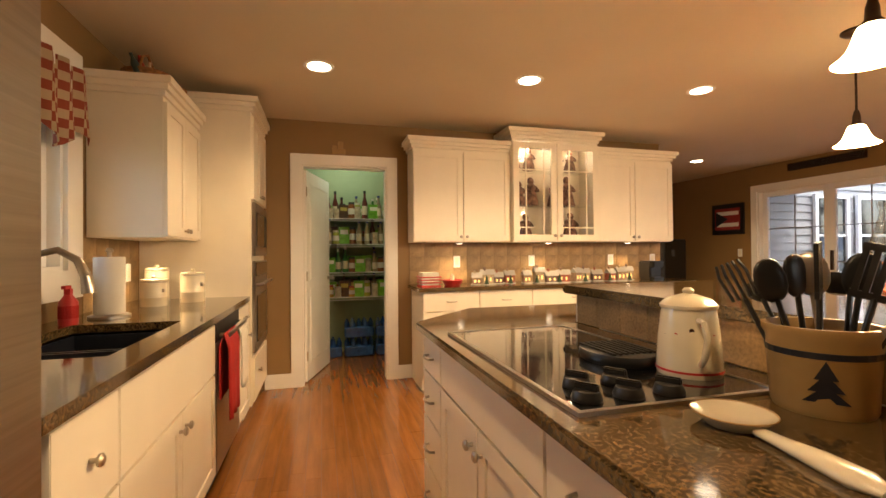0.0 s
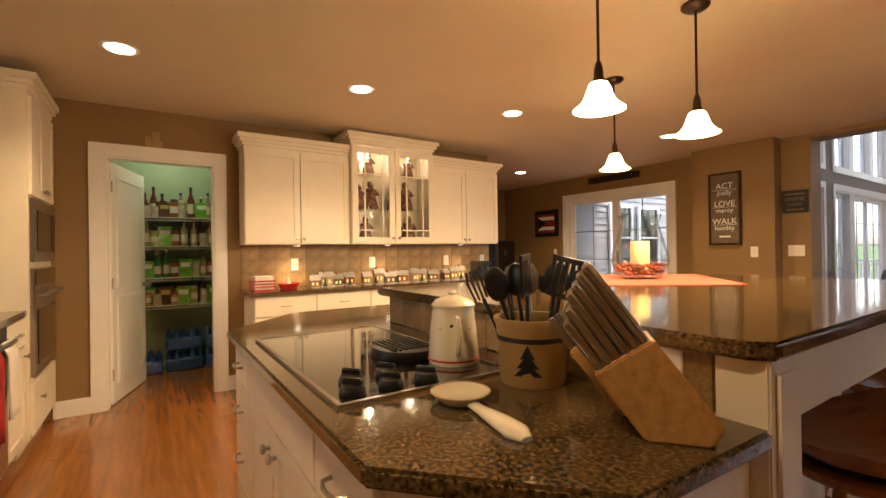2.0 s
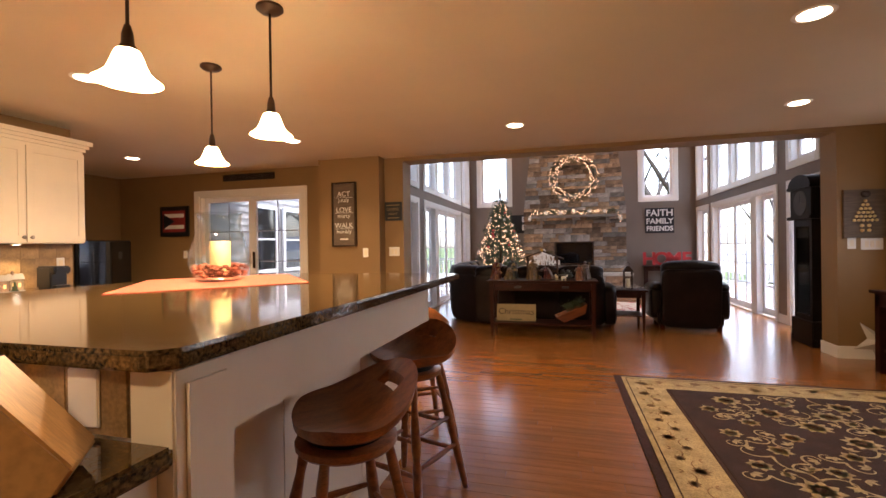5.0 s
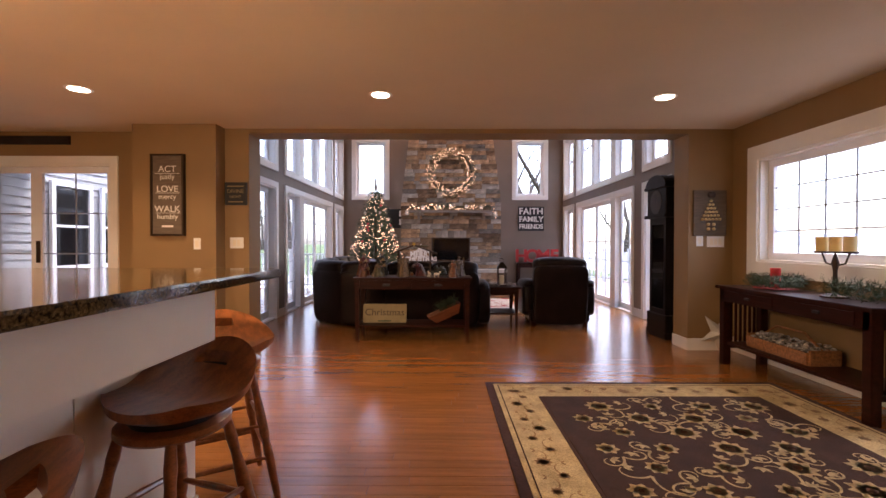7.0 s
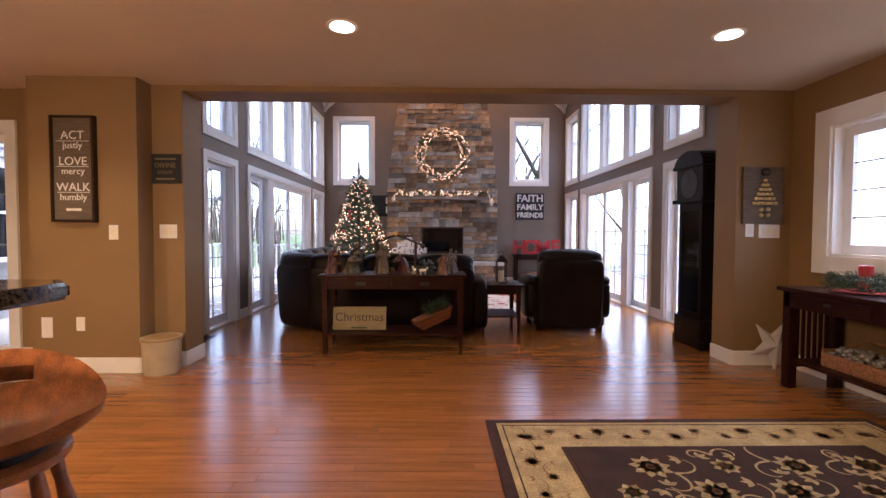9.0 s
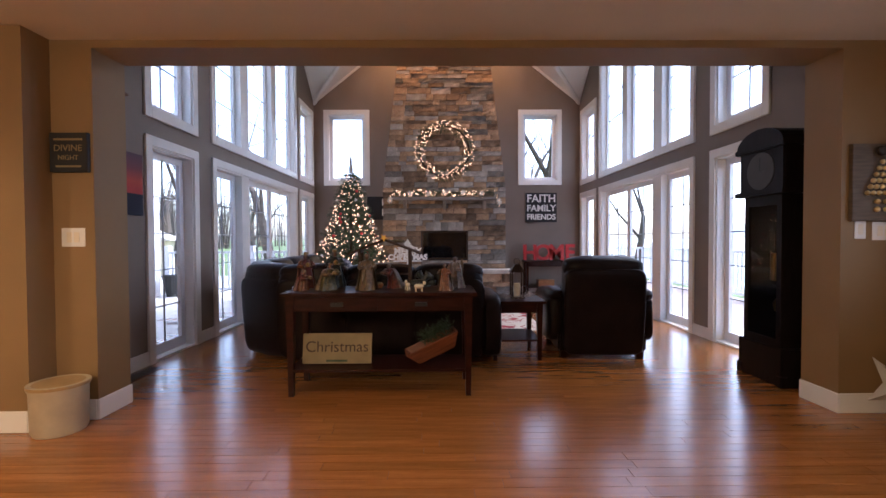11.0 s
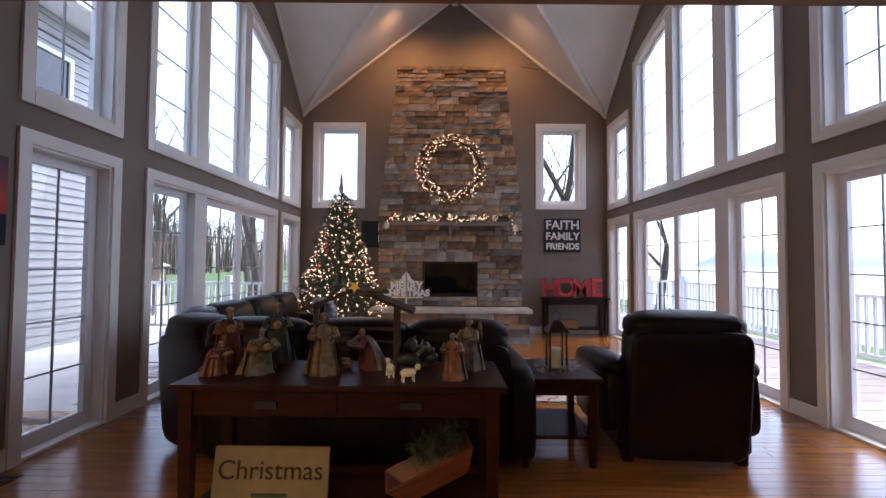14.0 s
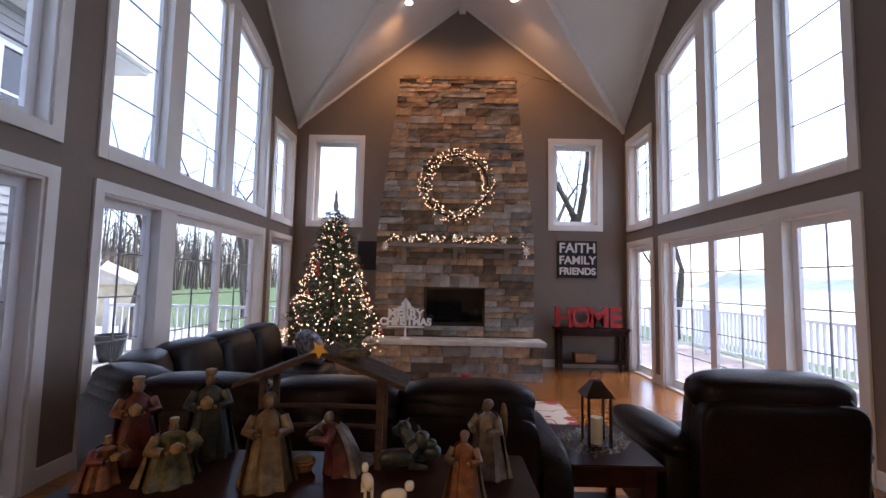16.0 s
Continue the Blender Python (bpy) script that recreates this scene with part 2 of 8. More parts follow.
def opening(name, axis, inner, sign, a0, a1, z0, z1, sashes, label, category, rows=4, cols=2, case=0.09, sill=True, door=False, deep=0.14, frame_w=0.07, mat=TRIM, splits=None):
    """Casing, jamb, sashes and panes of a window or glazed door. a0..z1 is the casing's outer edge; inner: the wall's face; sign: the way out."""
    e = thing(name, Matrix.Identity(4), label, category, kind="structure")
    cz0 = z0 if door else z0 + case
    pr = inner - sign * 0.022
    part("casing", span(axis, pr, inner, a0, a0 + case, z0, z1), mat, e)
    part("casing", span(axis, pr, inner, a1 - case, a1, z0, z1), mat, e)
    part("casing", span(axis, pr, inner, a0 + case, a1 - case, z1 - case, z1), mat, e)
    if not door:
        part("sill", span(axis, pr - sign * 0.004, inner, a0 + case, a1 - case, z0, z0 + case), mat, e)
    i0, i1, j0, j1 = a0 + case, a1 - case, cz0, z1 - case
    o = inner + sign * deep
    jb = bmesh.new()
    for u, v in ((i0, i0 + 0.02), (i1 - 0.02, i1)):
        span(axis, inner, o, u, v, j0, j1, bm=jb)
    span(axis, inner, o, i0 + 0.02, i1 - 0.02, j1 - 0.02, j1, bm=jb)
    span(axis, inner, o, i0 + 0.02, i1 - 0.02, j0, j0 + 0.02, bm=jb)
    part("jamb", jb, mat, e)
    w = (i1 - i0 - 0.04) / sashes
    parts_at = splits or [(i0 + 0.02 + k * w, i0 + 0.02 + (k + 1) * w) for k in range(sashes)]
    for (p0, p1), (q0, q1) in zip(parts_at, parts_at[1:]):
        if q0 - p1 > 0.02:
            part("mullion_post", span(axis, inner + sign * 0.004, o, p1, q0, j0 + 0.02, j1 - 0.02), mat, e)
    for k, (s0, s1) in enumerate(parts_at):
        q0 = inner + sign * (deep - 0.055 + (0.0 if k % 2 else 0.012))
        q1 = q0 + sign * 0.04
        fr = bmesh.new()
        span(axis, q0, q1, s0, s0 + frame_w, j0 + 0.02, j1 - 0.02, bm=fr)
        span(axis, q0, q1, s1 - frame_w, s1, j0 + 0.02, j1 - 0.02, bm=fr)
        span(axis, q0, q1, s0 + frame_w, s1 - frame_w, j1 - 0.02 - frame_w, j1 - 0.02, bm=fr)
        span(axis, q0, q1, s0 + frame_w, s1 - frame_w, j0 + 0.02, j0 + 0.02 + frame_w * (1.5 if door else 1), bm=fr)
        sash = part("sash", fr, VINYL, e)
        g0, g1, h0, h1 = s0 + frame_w, s1 - frame_w, j0 + 0.02 + frame_w * (1.5 if door else 1), j1 - 0.02 - frame_w
        qm = (q0 + q1) / 2
        pane = part("pane", span(axis, qm - 0.003, qm + 0.003, g0, g1, h0, h1), PANE, sash)
        pane.visible_shadow = False
        mu = bmesh.new()
        for c in range(1, cols):
            u = g0 + (g1 - g0) * c / cols
            span(axis, qm - 0.007, qm + 0.007, u - 0.005, u + 0.005, h0, h1, bm=mu)
        for r in range(1, rows):
            z = h0 + (h1 - h0) * r / rows
            span(axis, qm - 0.006, qm + 0.006, g0, g1, z - 0.006, z + 0.006, bm=mu)
        if rows * cols > 1:
            part("muntin_grid", mu, MUNTIN, sash)
        if door and sashes > 1 and k == 1:
            part("door_handle", span(axis, q0 - sign * 0.03, q0, s0 + 0.02, s0 + 0.045, 0.95, 1.2), BRONZE, sash, "dark bronze pull handle")
    return e


# ---- large structure ----
XL, XR, YN, YF = -1.79, 3.99, 6.665, 13.16   # great room
EAVE, SLOPE, REACH = 4.13, 0.79, 2.72
XC, YC = (XL + XR) / 2, YF - REACH
PEAK = EAVE + SLOPE * (XR - XL) / 2
D1, D2, D3 = (7.58, 8.47), (8.78, 11.93), (12.1, 13.05)


def hole(a, b, z0, z1, c=0.09, door=False):
    return (a + c, b - c, 0.0 if door else z0 + c, z1 - c)


side_holes = [hole(*D1, 0, 2.14, door=True), hole(*D2, 0, 2.14, door=True), hole(*D3, 0, 2.14, door=True),
              hole(*D1, 2.31, 3.9), (D2[0] + 0.09, D2[1] - 0.09, 2.40, EAVE), hole(*D3, 2.31, 3.9)]
wall("wall_west", "x", XL - 0.16, XL, YN, YF, 0, EAVE, side_holes, GREY_WALL, "taupe painted wall full of tall windows")
wall("wall_east", "x", XR, XR + 0.16, YN, YF, 0, EAVE, side_holes, GREY_WALL, "taupe painted wall full of tall windows")
end_holes = [hole(-1.58, -0.585, 2.335, 3.97), hole(2.65, 3.60, 2.335, 3.97)]
wall("wall_north", "y", YF, YF + 0.16, XL - 0.16, XR + 0.16, 0, EAVE + 0.02, end_holes, GREY_WALL, "taupe painted gable wall behind the fireplace")
g = bmesh.new()
vs = [(XL - 0.16, EAVE + 0.02), (XR + 0.16, EAVE + 0.02), (XC, PEAK + 0.2)]
lo = [g.verts.new((x, YF, z)) for x, z in vs]
hi = [g.verts.new((x, YF + 0.16, z)) for x, z in vs]
g.faces.new(lo), g.faces.new(hi[::-1])
for i in range(3):
    g.faces.new((lo[i], hi[i], hi[(i + 1) % 3], lo[(i + 1) % 3]))
tagged(part("wall_north_gable", g, GREY_WALL), "taupe painted gable above the fireplace", "wall", kind="structure")


def arch_top(y, o=0.0):
    """Height of the curved head of the wide upper windows, o outside the glass line."""
    u = (y - (D2[0] + D2[1]) / 2) / ((D2[1] - D2[0]) / 2)
    return 4.50 + 0.34 * (1 - min(1.0, u * u)) + o


def strip(x0, x1, rows, bm=None):
    """A solid between x0 and x1 through rows of (y, bottom, top)."""
    bm = bm or bmesh.new()
    rings = [[bm.verts.new(q) for q in ((x0, y, lo), (x1, y, lo), (x1, y, hi), (x0, y, hi))] for y, lo, hi in rows]
    for a, b in zip(rings, rings[1:]):
        for i in range(4):
            bm.faces.new((a[i], b[i], b[(i + 1) % 4], a[(i + 1) % 4]))
    bm.faces.new(rings[0])
    bm.faces.new(rings[-1][::-1])
    bmesh.ops.recalc_face_normals(bm, faces=bm.faces[:])
    return bm


def steps(a, b, n=16):
    return [a + (b - a) * i / n for i in range(n + 1)]


def roof_at(y):
    return EAVE + (PEAK - EAVE) * max(0.0, 1 - abs(y - YC) / REACH) + 0.12


for nm, x0, x1 in (("wall_west_gable", XL - 0.16, XL), ("wall_east_gable", XR, XR + 0.16)):
    g = bmesh.new()
    h0, h1 = D2[0] + 0.09, D2[1] - 0.09
    strip(x0, x1, [(y, EAVE, roof_at(y)) for y in (YC - REACH, h0)], bm=g)
    strip(x0, x1, [(y, arch_top(y), roof_at(y)) for y in sorted(steps(h0, h1, 24) + [YC])], bm=g)
    strip(x0, x1, [(y, EAVE, roof_at(y)) for y in (h1, YF)], bm=g)
    tagged(part(nm, g, GREY_WALL), "taupe painted side gable round the arched window head", "wall", kind="structure")
wall("wall_great_room_south", "y", YN - 0.02, YN, XL - 0.16, XR + 0.16, 2.6, PEAK + 0.3, [], GREY_WALL, "taupe wall above the opening")

# groin vault: four gabled slopes that meet over the middle of the room, with white ribs in the valleys
v = bmesh.new()
Y0 = YC - REACH
c = {"a": (XL, Y0, EAVE), "b": (XR, Y0, EAVE), "c": (XR, YF, EAVE), "d": (XL, YF, EAVE), "o": (XC, YC, PEAK),
     "s": (XC, Y0, PEAK), "e": (XR, YC, PEAK), "n": (XC, YF, PEAK), "w": (XL, YC, PEAK)}
vv = {k: v.verts.new(p) for k, p in c.items()}
for f in ("aso", "bos", "beo", "coe", "cno", "don", "dwo", "aow"):
    v.faces.new([vv[k] for k in f])
ce = part("ceiling_vault", v, WHITE_CEIL)
so = ce.modifiers.new("thick", "SOLIDIFY")
so.thickness, so.offset = 0.06, 1
tagged(ce, "white painted cross-gabled vaulted ceiling", "ceiling", kind="structure")
tagged(part("ceiling_great_room_strip", box(XL, XR, YN, Y0 + 0.03, EAVE, EAVE + 0.05), WHITE_CEIL), "white flat ceiling strip", "ceiling", kind="structure")
for p in "abcd":
    q = Vector(c[p])
    o = Vector(c["o"])
    tagged(part("trim_valley", tube([q - Vector((0, 0, 0.02)), o - Vector((0, 0, 0.02))], 0.05, 8), WHITE_CEIL), "white valley rib of the vault", "trim", kind="structure")
for p, q in (((XC, Y0, PEAK), (XC, YF - 0.004, PEAK)), ((XL + 0.004, YC, PEAK), (XR - 0.004, YC, PEAK))):
    bx = box(p[0] - 0.06, q[0] + 0.06, p[1], q[1], PEAK - 0.17, PEAK - 0.03) if p[0] == q[0] else box(p[0], q[0], p[1] - 0.06, q[1] + 0.06, PEAK - 0.167, PEAK - 0.033)
    tagged(part("trim_ridge", bx, WHITE_CEIL, bevel=0.01), "white ridge trim of the vault", "trim", kind="structure")
crown_pts = [((XL + 0.01, YF - 0.02, EAVE - 0.01), (XC, YF - 0.02, PEAK - 0.01)), ((XC, YF - 0.02, PEAK - 0.01), (XR - 0.01, YF - 0.02, EAVE - 0.01)),
             ((XL + 0.02, YF, EAVE - 0.01), (XL + 0.02, YC, PEAK - 0.01)), ((XR - 0.02, YF, EAVE - 0.01), (XR - 0.02, YC, PEAK - 0.01))]
for p, q in crown_pts:
    tagged(part("trim_crown", tube([p, q], 0.028, 6), WHITE_CEIL), "white trim along the vault's edge", "trim", kind="structure")

# kitchen and dining
H = 2.44
KX = -3.95
SIDE = 4.03
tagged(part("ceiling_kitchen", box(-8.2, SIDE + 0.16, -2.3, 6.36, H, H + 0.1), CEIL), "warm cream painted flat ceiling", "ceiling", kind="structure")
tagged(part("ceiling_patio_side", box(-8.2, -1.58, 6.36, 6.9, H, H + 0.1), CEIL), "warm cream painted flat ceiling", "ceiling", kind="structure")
wall("wall_opening", "y", 6.36, 6.66, -1.575, SIDE + 0.16, 0, 2.6, [(-1.31, 3.54, 0, 2.39)], WALL, "brown painted wall with a wide opening")
tagged(part("wall_pillar", box(-2.46, -1.575, 6.165, 6.66, 0, H), WALL), "brown painted projecting wall section", "wall", kind="structure")
wall("wall_patio", "y", 6.5, 6.66, -6.5, -2.46, 0, H, [(-4.76, -2.94, 0, 2.07)], WALL, "brown painted wall with patio door")
wall("wall_pantry", "x", KX - 0.12, KX, -1.06, 4.05, 0, H, [(0.125, 0.905, 0, 2.03)], WALL, "brown painted wall with the pantry doorway")
wall("wall_sink", "y", -1.06, -0.92, -5.4, 4.2, 0, H, [(-2.28, -1.2, 1.1, 2.15)], WALL, "brown painted wall with window over the sink")
wall("wall_dining", "x", SIDE, SIDE + 0.16, -2.3, 6.36, 0, H, [(3.34, 5.96, 1.0, 2.03)], WALL, "brown painted wall with wide lake window")
wall("wall_hall", "x", -6.5, -6.38, 3.0, 6.5, 0, H, [(4.3, 5.75, 0, 2.05)], WALL, "brown painted wall with dark hall doorway")
wall("wall_hall_back", "x", -8.2, -8.1, 3.0, 6.9, 0, H, [], WALL, "brown wall of the far room")
wall("wall_hall_side", "y", 2.9, 3.0, -8.2, KX - 0.12, 0, H, [], WALL, "brown wall of the hall")
wall("wall_hall_far", "y", 6.9, 7.0, -8.2, -6.4, 0, H, [], WALL, "brown wall of the far room")
wall("wall_south", "y", -2.3, -2.2, 0.9, 4.2, 0, H, [], WALL, "brown painted wall behind the walk")
PANTRY = material("green_pantry_paint", (0.36, 0.44, 0.27), 0.6, vary=0.04)
wall("wall_pantry_back", "x", -5.42, -5.32, -1.0, 1.6, 0, H, [], PANTRY, "pale green pantry wall")
wall("wall_pantry_left", "y", -0.62, -0.5, -5.32, KX - 0.12, 0, H, [], PANTRY, "pale green pantry wall")
wall("wall_pantry_right", "y", 1.4, 1.5, -5.32, KX - 0.12, 0, H, [], PANTRY, "pale green pantry wall")

# baseboards
BB = 0.13
for x0, x1, y0, y1 in ((-2.46, -1.575, 6.149, 6.165), (-1.559, -1.31, 6.344, 6.36), (-1.575, -1.559, 6.149, 6.36), (-1.31, -1.294, 6.344, 6.66),
                       (3.524, 3.54, 6.344, 6.66), (3.54, SIDE - 0.016, 6.344, 6.36), (SIDE - 0.016, SIDE, 0, 6.36),
                       (KX, KX + 0.016, 1.0, 1.14), (KX, KX + 0.016, -0.2, 0.03), (-6.38, -4.85, 6.484, 6.5), (-2.85, -2.46, 6.484, 6.5),
                       (XL, XL + 0.016, YN, D1[0]), (XL, XL + 0.016, D1[1], D2[0]), (XL, XL + 0.016, D2[1], D3[0]), (XR - 0.016, XR, YN, D1[0]),
                       (XR - 0.016, XR, D1[1], D2[0]), (XR - 0.016, XR, D2[1], D3[0]), (XL, -0.3, YF - 0.016, YF), (2.4, XR, YF - 0.016, YF)):
    bb = boxes((x0, x1, y0, y1, 0, BB))
    tagged(part("baseboard", bb, TRIM, bevel=0.004), "white painted baseboard", "baseboard", kind="structure")

# windows and glazed doors of the great room
SLIDER = [(D2[0] + 0.11, 9.60), (9.84, 10.84), (10.84, D2[1] - 0.11)]
LIGHTS = [(D2[0] + 0.11, 9.60), (9.84, 10.72), (10.92, D2[1] - 0.11)]


def arched_window(name, inner, sign, label):
    """The wide upper window: straight jambs, curved head, three lights between posts."""
    e = thing(name, Matrix.Identity(4), label, "window", kind="structure")
    a0, a1, i0, i1, z0, o = D2[0], D2[1], D2[0] + 0.09, D2[1] - 0.09, 2.31, inner + sign * 0.14
    pr = inner - sign * 0.022
    part("casing", span("x", pr, inner, a0, i0, z0, arch_top(a0, 0.09)), TRIM, e)
    part("casing", span("x", pr, inner, i1, a1, z0, arch_top(a1, 0.09)), TRIM, e)
    part("head_casing", strip(min(pr, inner), max(pr, inner), [(y, arch_top(y), arch_top(y, 0.09)) for y in steps(i0, i1, 24)]), TRIM, e)
    part("sill", span("x", pr - sign * 0.004, inner, i0, i1, z0, z0 + 0.09), TRIM, e)
    lo, hi = min(inner, o), max(inner, o)
    part("head_jamb", strip(lo, hi, [(y, arch_top(y, -0.02), arch_top(y)) for y in steps(i0, i1, 24)]), TRIM, e)
    part("jamb", span("x", inner, o, i0, i0 + 0.02, z0 + 0.09, arch_top(i0, -0.02)), TRIM, e)
    part("jamb", span("x", inner, o, i1 - 0.02, i1, z0 + 0.09, arch_top(i1, -0.02)), TRIM, e)
    part("jamb", span("x", inner, o, i0 + 0.02, i1 - 0.02, z0 + 0.09, z0 + 0.11), TRIM, e)
    for (p0, p1), (q0, q1) in zip(LIGHTS, LIGHTS[1:]):
        part("mullion_post", strip(min(inner + sign * 0.004, o), max(inner + sign * 0.004, o), [(y, z0 + 0.11, arch_top(y, -0.02)) for y in (p1, q0)]), TRIM, e)
    for s0, s1 in LIGHTS:
        q0, q1 = sorted((inner + sign * 0.085, inner + sign * 0.125))
        b0, fw = z0 + 0.11, 0.05
        fr = bmesh.new()
        strip(q0, q1, [(y, b0, arch_top(y, -0.02)) for y in (s0, s0 + fw)], bm=fr)
        strip(q0, q1, [(y, b0, arch_top(y, -0.02)) for y in (s1 - fw, s1)], bm=fr)
        strip(q0, q1, [(y, arch_top(y, -0.02 - fw), arch_top(y, -0.02)) for y in steps(s0 + fw, s1 - fw, 10)], bm=fr)
        strip(q0, q1, [(y, b0, b0 + fw) for y in (s0 + fw, s1 - fw)], bm=fr)
        sash = part("sash", fr, VINYL, e)
        qm = (q0 + q1) / 2
        pane = part("pane", strip(qm - 0.003, qm + 0.003, [(y, b0 + fw, arch_top(y, -0.02 - fw)) for y in steps(s0 + fw, s1 - fw, 10)]), PANE, sash)
        pane.visible_shadow = False
        mu = bmesh.new()
        for r in range(1, 5):
            z = b0 + fw + r * 0.44
            box(qm - 0.006, qm + 0.006, s0 + fw, s1 - fw, z - 0.005, z + 0.005, bm=mu)
        part("muntin_grid", mu, MUNTIN, sash)
    return e


for ax, nm in ((XL, -1), (XR, 1)):
    opening("door_glazed", "x", ax, nm, *D1, 0, 2.14, 1, "white framed glazed patio door with grilles", "glass door", 5, 2, door=True)
    opening("door_sliding", "x", ax, nm, *D2, 0, 2.14, 3, "white framed three panel sliding glass door", "glass door", 5, 2, door=True, splits=SLIDER)
    opening("window_narrow_low", "x", ax, nm, *D3, 0, 2.14, 1, "tall narrow white framed fixed window", "window", 4, 1, door=True)
    opening("window_upper_near", "x", ax, nm, *D1, 2.31, 3.9, 1, "white framed upper window", "window", 3, 2)
    arched_window("window_upper_wide", ax, nm, "wide white framed three light upper window with curved head")
    opening("window_upper_far", "x", ax, nm, *D3, 2.31, 3.9, 1, "narrow white framed upper window", "window", 3, 2)
opening("window_gable", "y", YF, 1, -1.58, -0.585, 2.335, 3.97, 1, "white framed window beside the fireplace", "window", 1, 1)
opening("window_gable", "y", YF, 1, 2.65, 3.60, 2.335, 3.97, 1, "white framed window beside the fireplace", "window", 1, 1)
opening("door_patio", "y", 6.5, 1, -4.85, -2.85, 0, 2.16, 2, "cream framed sliding patio door", "glass door", 4, 2, door=True, deep=0.12)
opening("window_lake", "x", SIDE, 1, 3.2, 6.10, 0.86, 2.17, 2, "wide cream framed window towards the lake", "window", 4, 4, case=0.14)
opening("window_sink", "y", -0.92, -1, -2.42, -1.06, 1.0, 2.25, 1, "white framed window over the kitchen sink", "window", 1, 1, case=0.14, deep=0.1)

# pantry doorway casing
dc = thing("door_pantry_casing", Matrix.Identity(4), "white painted casing round the pantry doorway", "door casing", kind="structure")
for y0, y1, z0, z1 in ((0.025, 0.125, 0, 2.13), (0.905, 1.005, 0, 2.13), (0.125, 0.905, 2.03, 2.13)):
    part("casing", box(KX, KX + 0.02, y0, y1, z0, z1), TRIM, dc, bevel=0.004)
part("jamb", boxes((KX - 0.12, KX, 0.125, 0.14, 0, 2.03), (KX - 0.12, KX, 0.89, 0.905, 0, 2.03), (KX - 0.12, KX, 0.14, 0.89, 2.015, 2.03)), TRIM, dc)

# floor: one sheet, with the planks laid on it
tagged(part("floor", prism([(-8.2, -2.3), (SIDE + 0.16, -2.3), (SIDE + 0.16, 6.7), (XR + 0.16, 6.7), (XR + 0.16, 13.3), (XL - 0.16, 13.3), (XL - 0.16, 6.7), (-8.2, 6.7)], -0.12, -0.004), GAP), "warm honey oak strip floor", "floor", kind="structure")
floor = bpy.data.objects["floor"]

# ---- ceiling lights ----
def recessed_light(x, y, power=42):
    e = thing("recessed_light", pose(x, y, H), "round white recessed ceiling light, lit", "ceiling light", "recessed lights")
    ring = bmesh.new()
    n = 24
    for r0, r1, z0, z1 in ((0.075, 0.098, -0.004, -0.004), (0.098, 0.1, -0.004, 0.0)):
        a = [ring.verts.new((r0 * math.cos(6.28319 * k / n), r0 * math.sin(6.28319 * k / n), z0)) for k in range(n)]
        b = [ring.verts.new((r1 * math.cos(6.28319 * k / n), r1 * math.sin(6.28319 * k / n), z1)) for k in range(n)]
        for k in range(n):
            ring.faces.new((a[k], b[k], b[(k + 1) % n], a[(k + 1) % n]))
    part("trim_ring", ring, TRIM, e)
    part("lens", lathe([(0.074, -0.006), (0.075, -0.002)], 24), CANLIGHT, e)
    lamp("recessed_lamp", "SPOT", pose(x, y, H - 0.02), power, WARM, 0.06, 130, 0.8)


# last two are added, unseen; the first of them brightens the island counter
for x, y in ((-2.70, 0.29), (-2.58, 1.74), (-2.44, 3.11), (-2.16, 5.12), (-4.63, 5.27), (0.30, 5.25), (2.74, 5.30), (2.05, 3.57), (-0.1, 0.22), (2.3, 0.6)):
    recessed_light(x, y, 42 if x < 0.2 else 29 if x < 1 else 20)


def pendant(x, y):
    e = thing("pendant_lamp", pose(x, y, H), "bell shaped frosted glass pendant lamp on bronze rod, lit", "pendant lamp", "pendants over the bar")
    part("ceiling_rose", lathe([(0.065, 0.0), (0.066, -0.012), (0.05, -0.026), (0.012, -0.034)], 24), BRONZE, e, smooth=True)
    part("rod", lathe([(0.006, -0.03), (0.006, -0.48)], 10), BRONZE, e, smooth=True)
    part("socket_cap", lathe([(0.01, -0.45), (0.018, -0.48), (0.02, -0.515), (0.03, -0.53), (0.03, -0.543)], 20), BRONZE, e, smooth=True)
    prof = [(0.030, -0.516), (0.042, -0.522), (0.052, -0.545), (0.062, -0.575), (0.076, -0.605), (0.098, -0.628), (0.114, -0.64), (0.117, -0.643),
            (0.111, -0.64), (0.094, -0.624), (0.072, -0.601), (0.058, -0.573), (0.048, -0.545), (0.038, -0.527), (0.026, -0.522)]
    prof = [(r * 0.87, -0.643 + (z + 0.643) * 0.87) for r, z in prof]
    part("shade", lathe(prof, 32), SHADE, e, "frosted bell glass shade", smooth=True)
    lamp("pendant_lamp_bulb", "POINT", pose(x, y, H - 0.66), 34, WARM, 0.05)


for x, y in ((-0.67, 1.95), (-1.48, 3.2), (-0.66, 2.70)):
    pendant(x, y)
for y in (1.55, 2.5, 3.5):
    lamp("under_cabinet_lamp", "SPOT", pose(-3.78, y, 1.29, 0, -8, 0), 9.0, WARM, 0.03, 130, 0.8)
lamp("under_cabinet_lamp", "SPOT", pose(-2.85, -0.74, 1.29), 7.0, WARM, 0.03, 130, 0.8)
lamp("pantry_lamp", "POINT", pose(-4.75, 0.6, 2.36), 4.2, (0.88, 1.0, 0.76), 0.1)
lamp("vault_lamp", "SPOT", pose(0.24, 12.0, 5.58, 36, 0, 0), 60, (1, 0.46, 0.15), 0.06, 135, 0.9)
lamp("vault_lamp", "SPOT", pose(1.86, 12.0, 5.58, 36, 0, 0), 60, (1, 0.46, 0.15), 0.06, 135, 0.9)

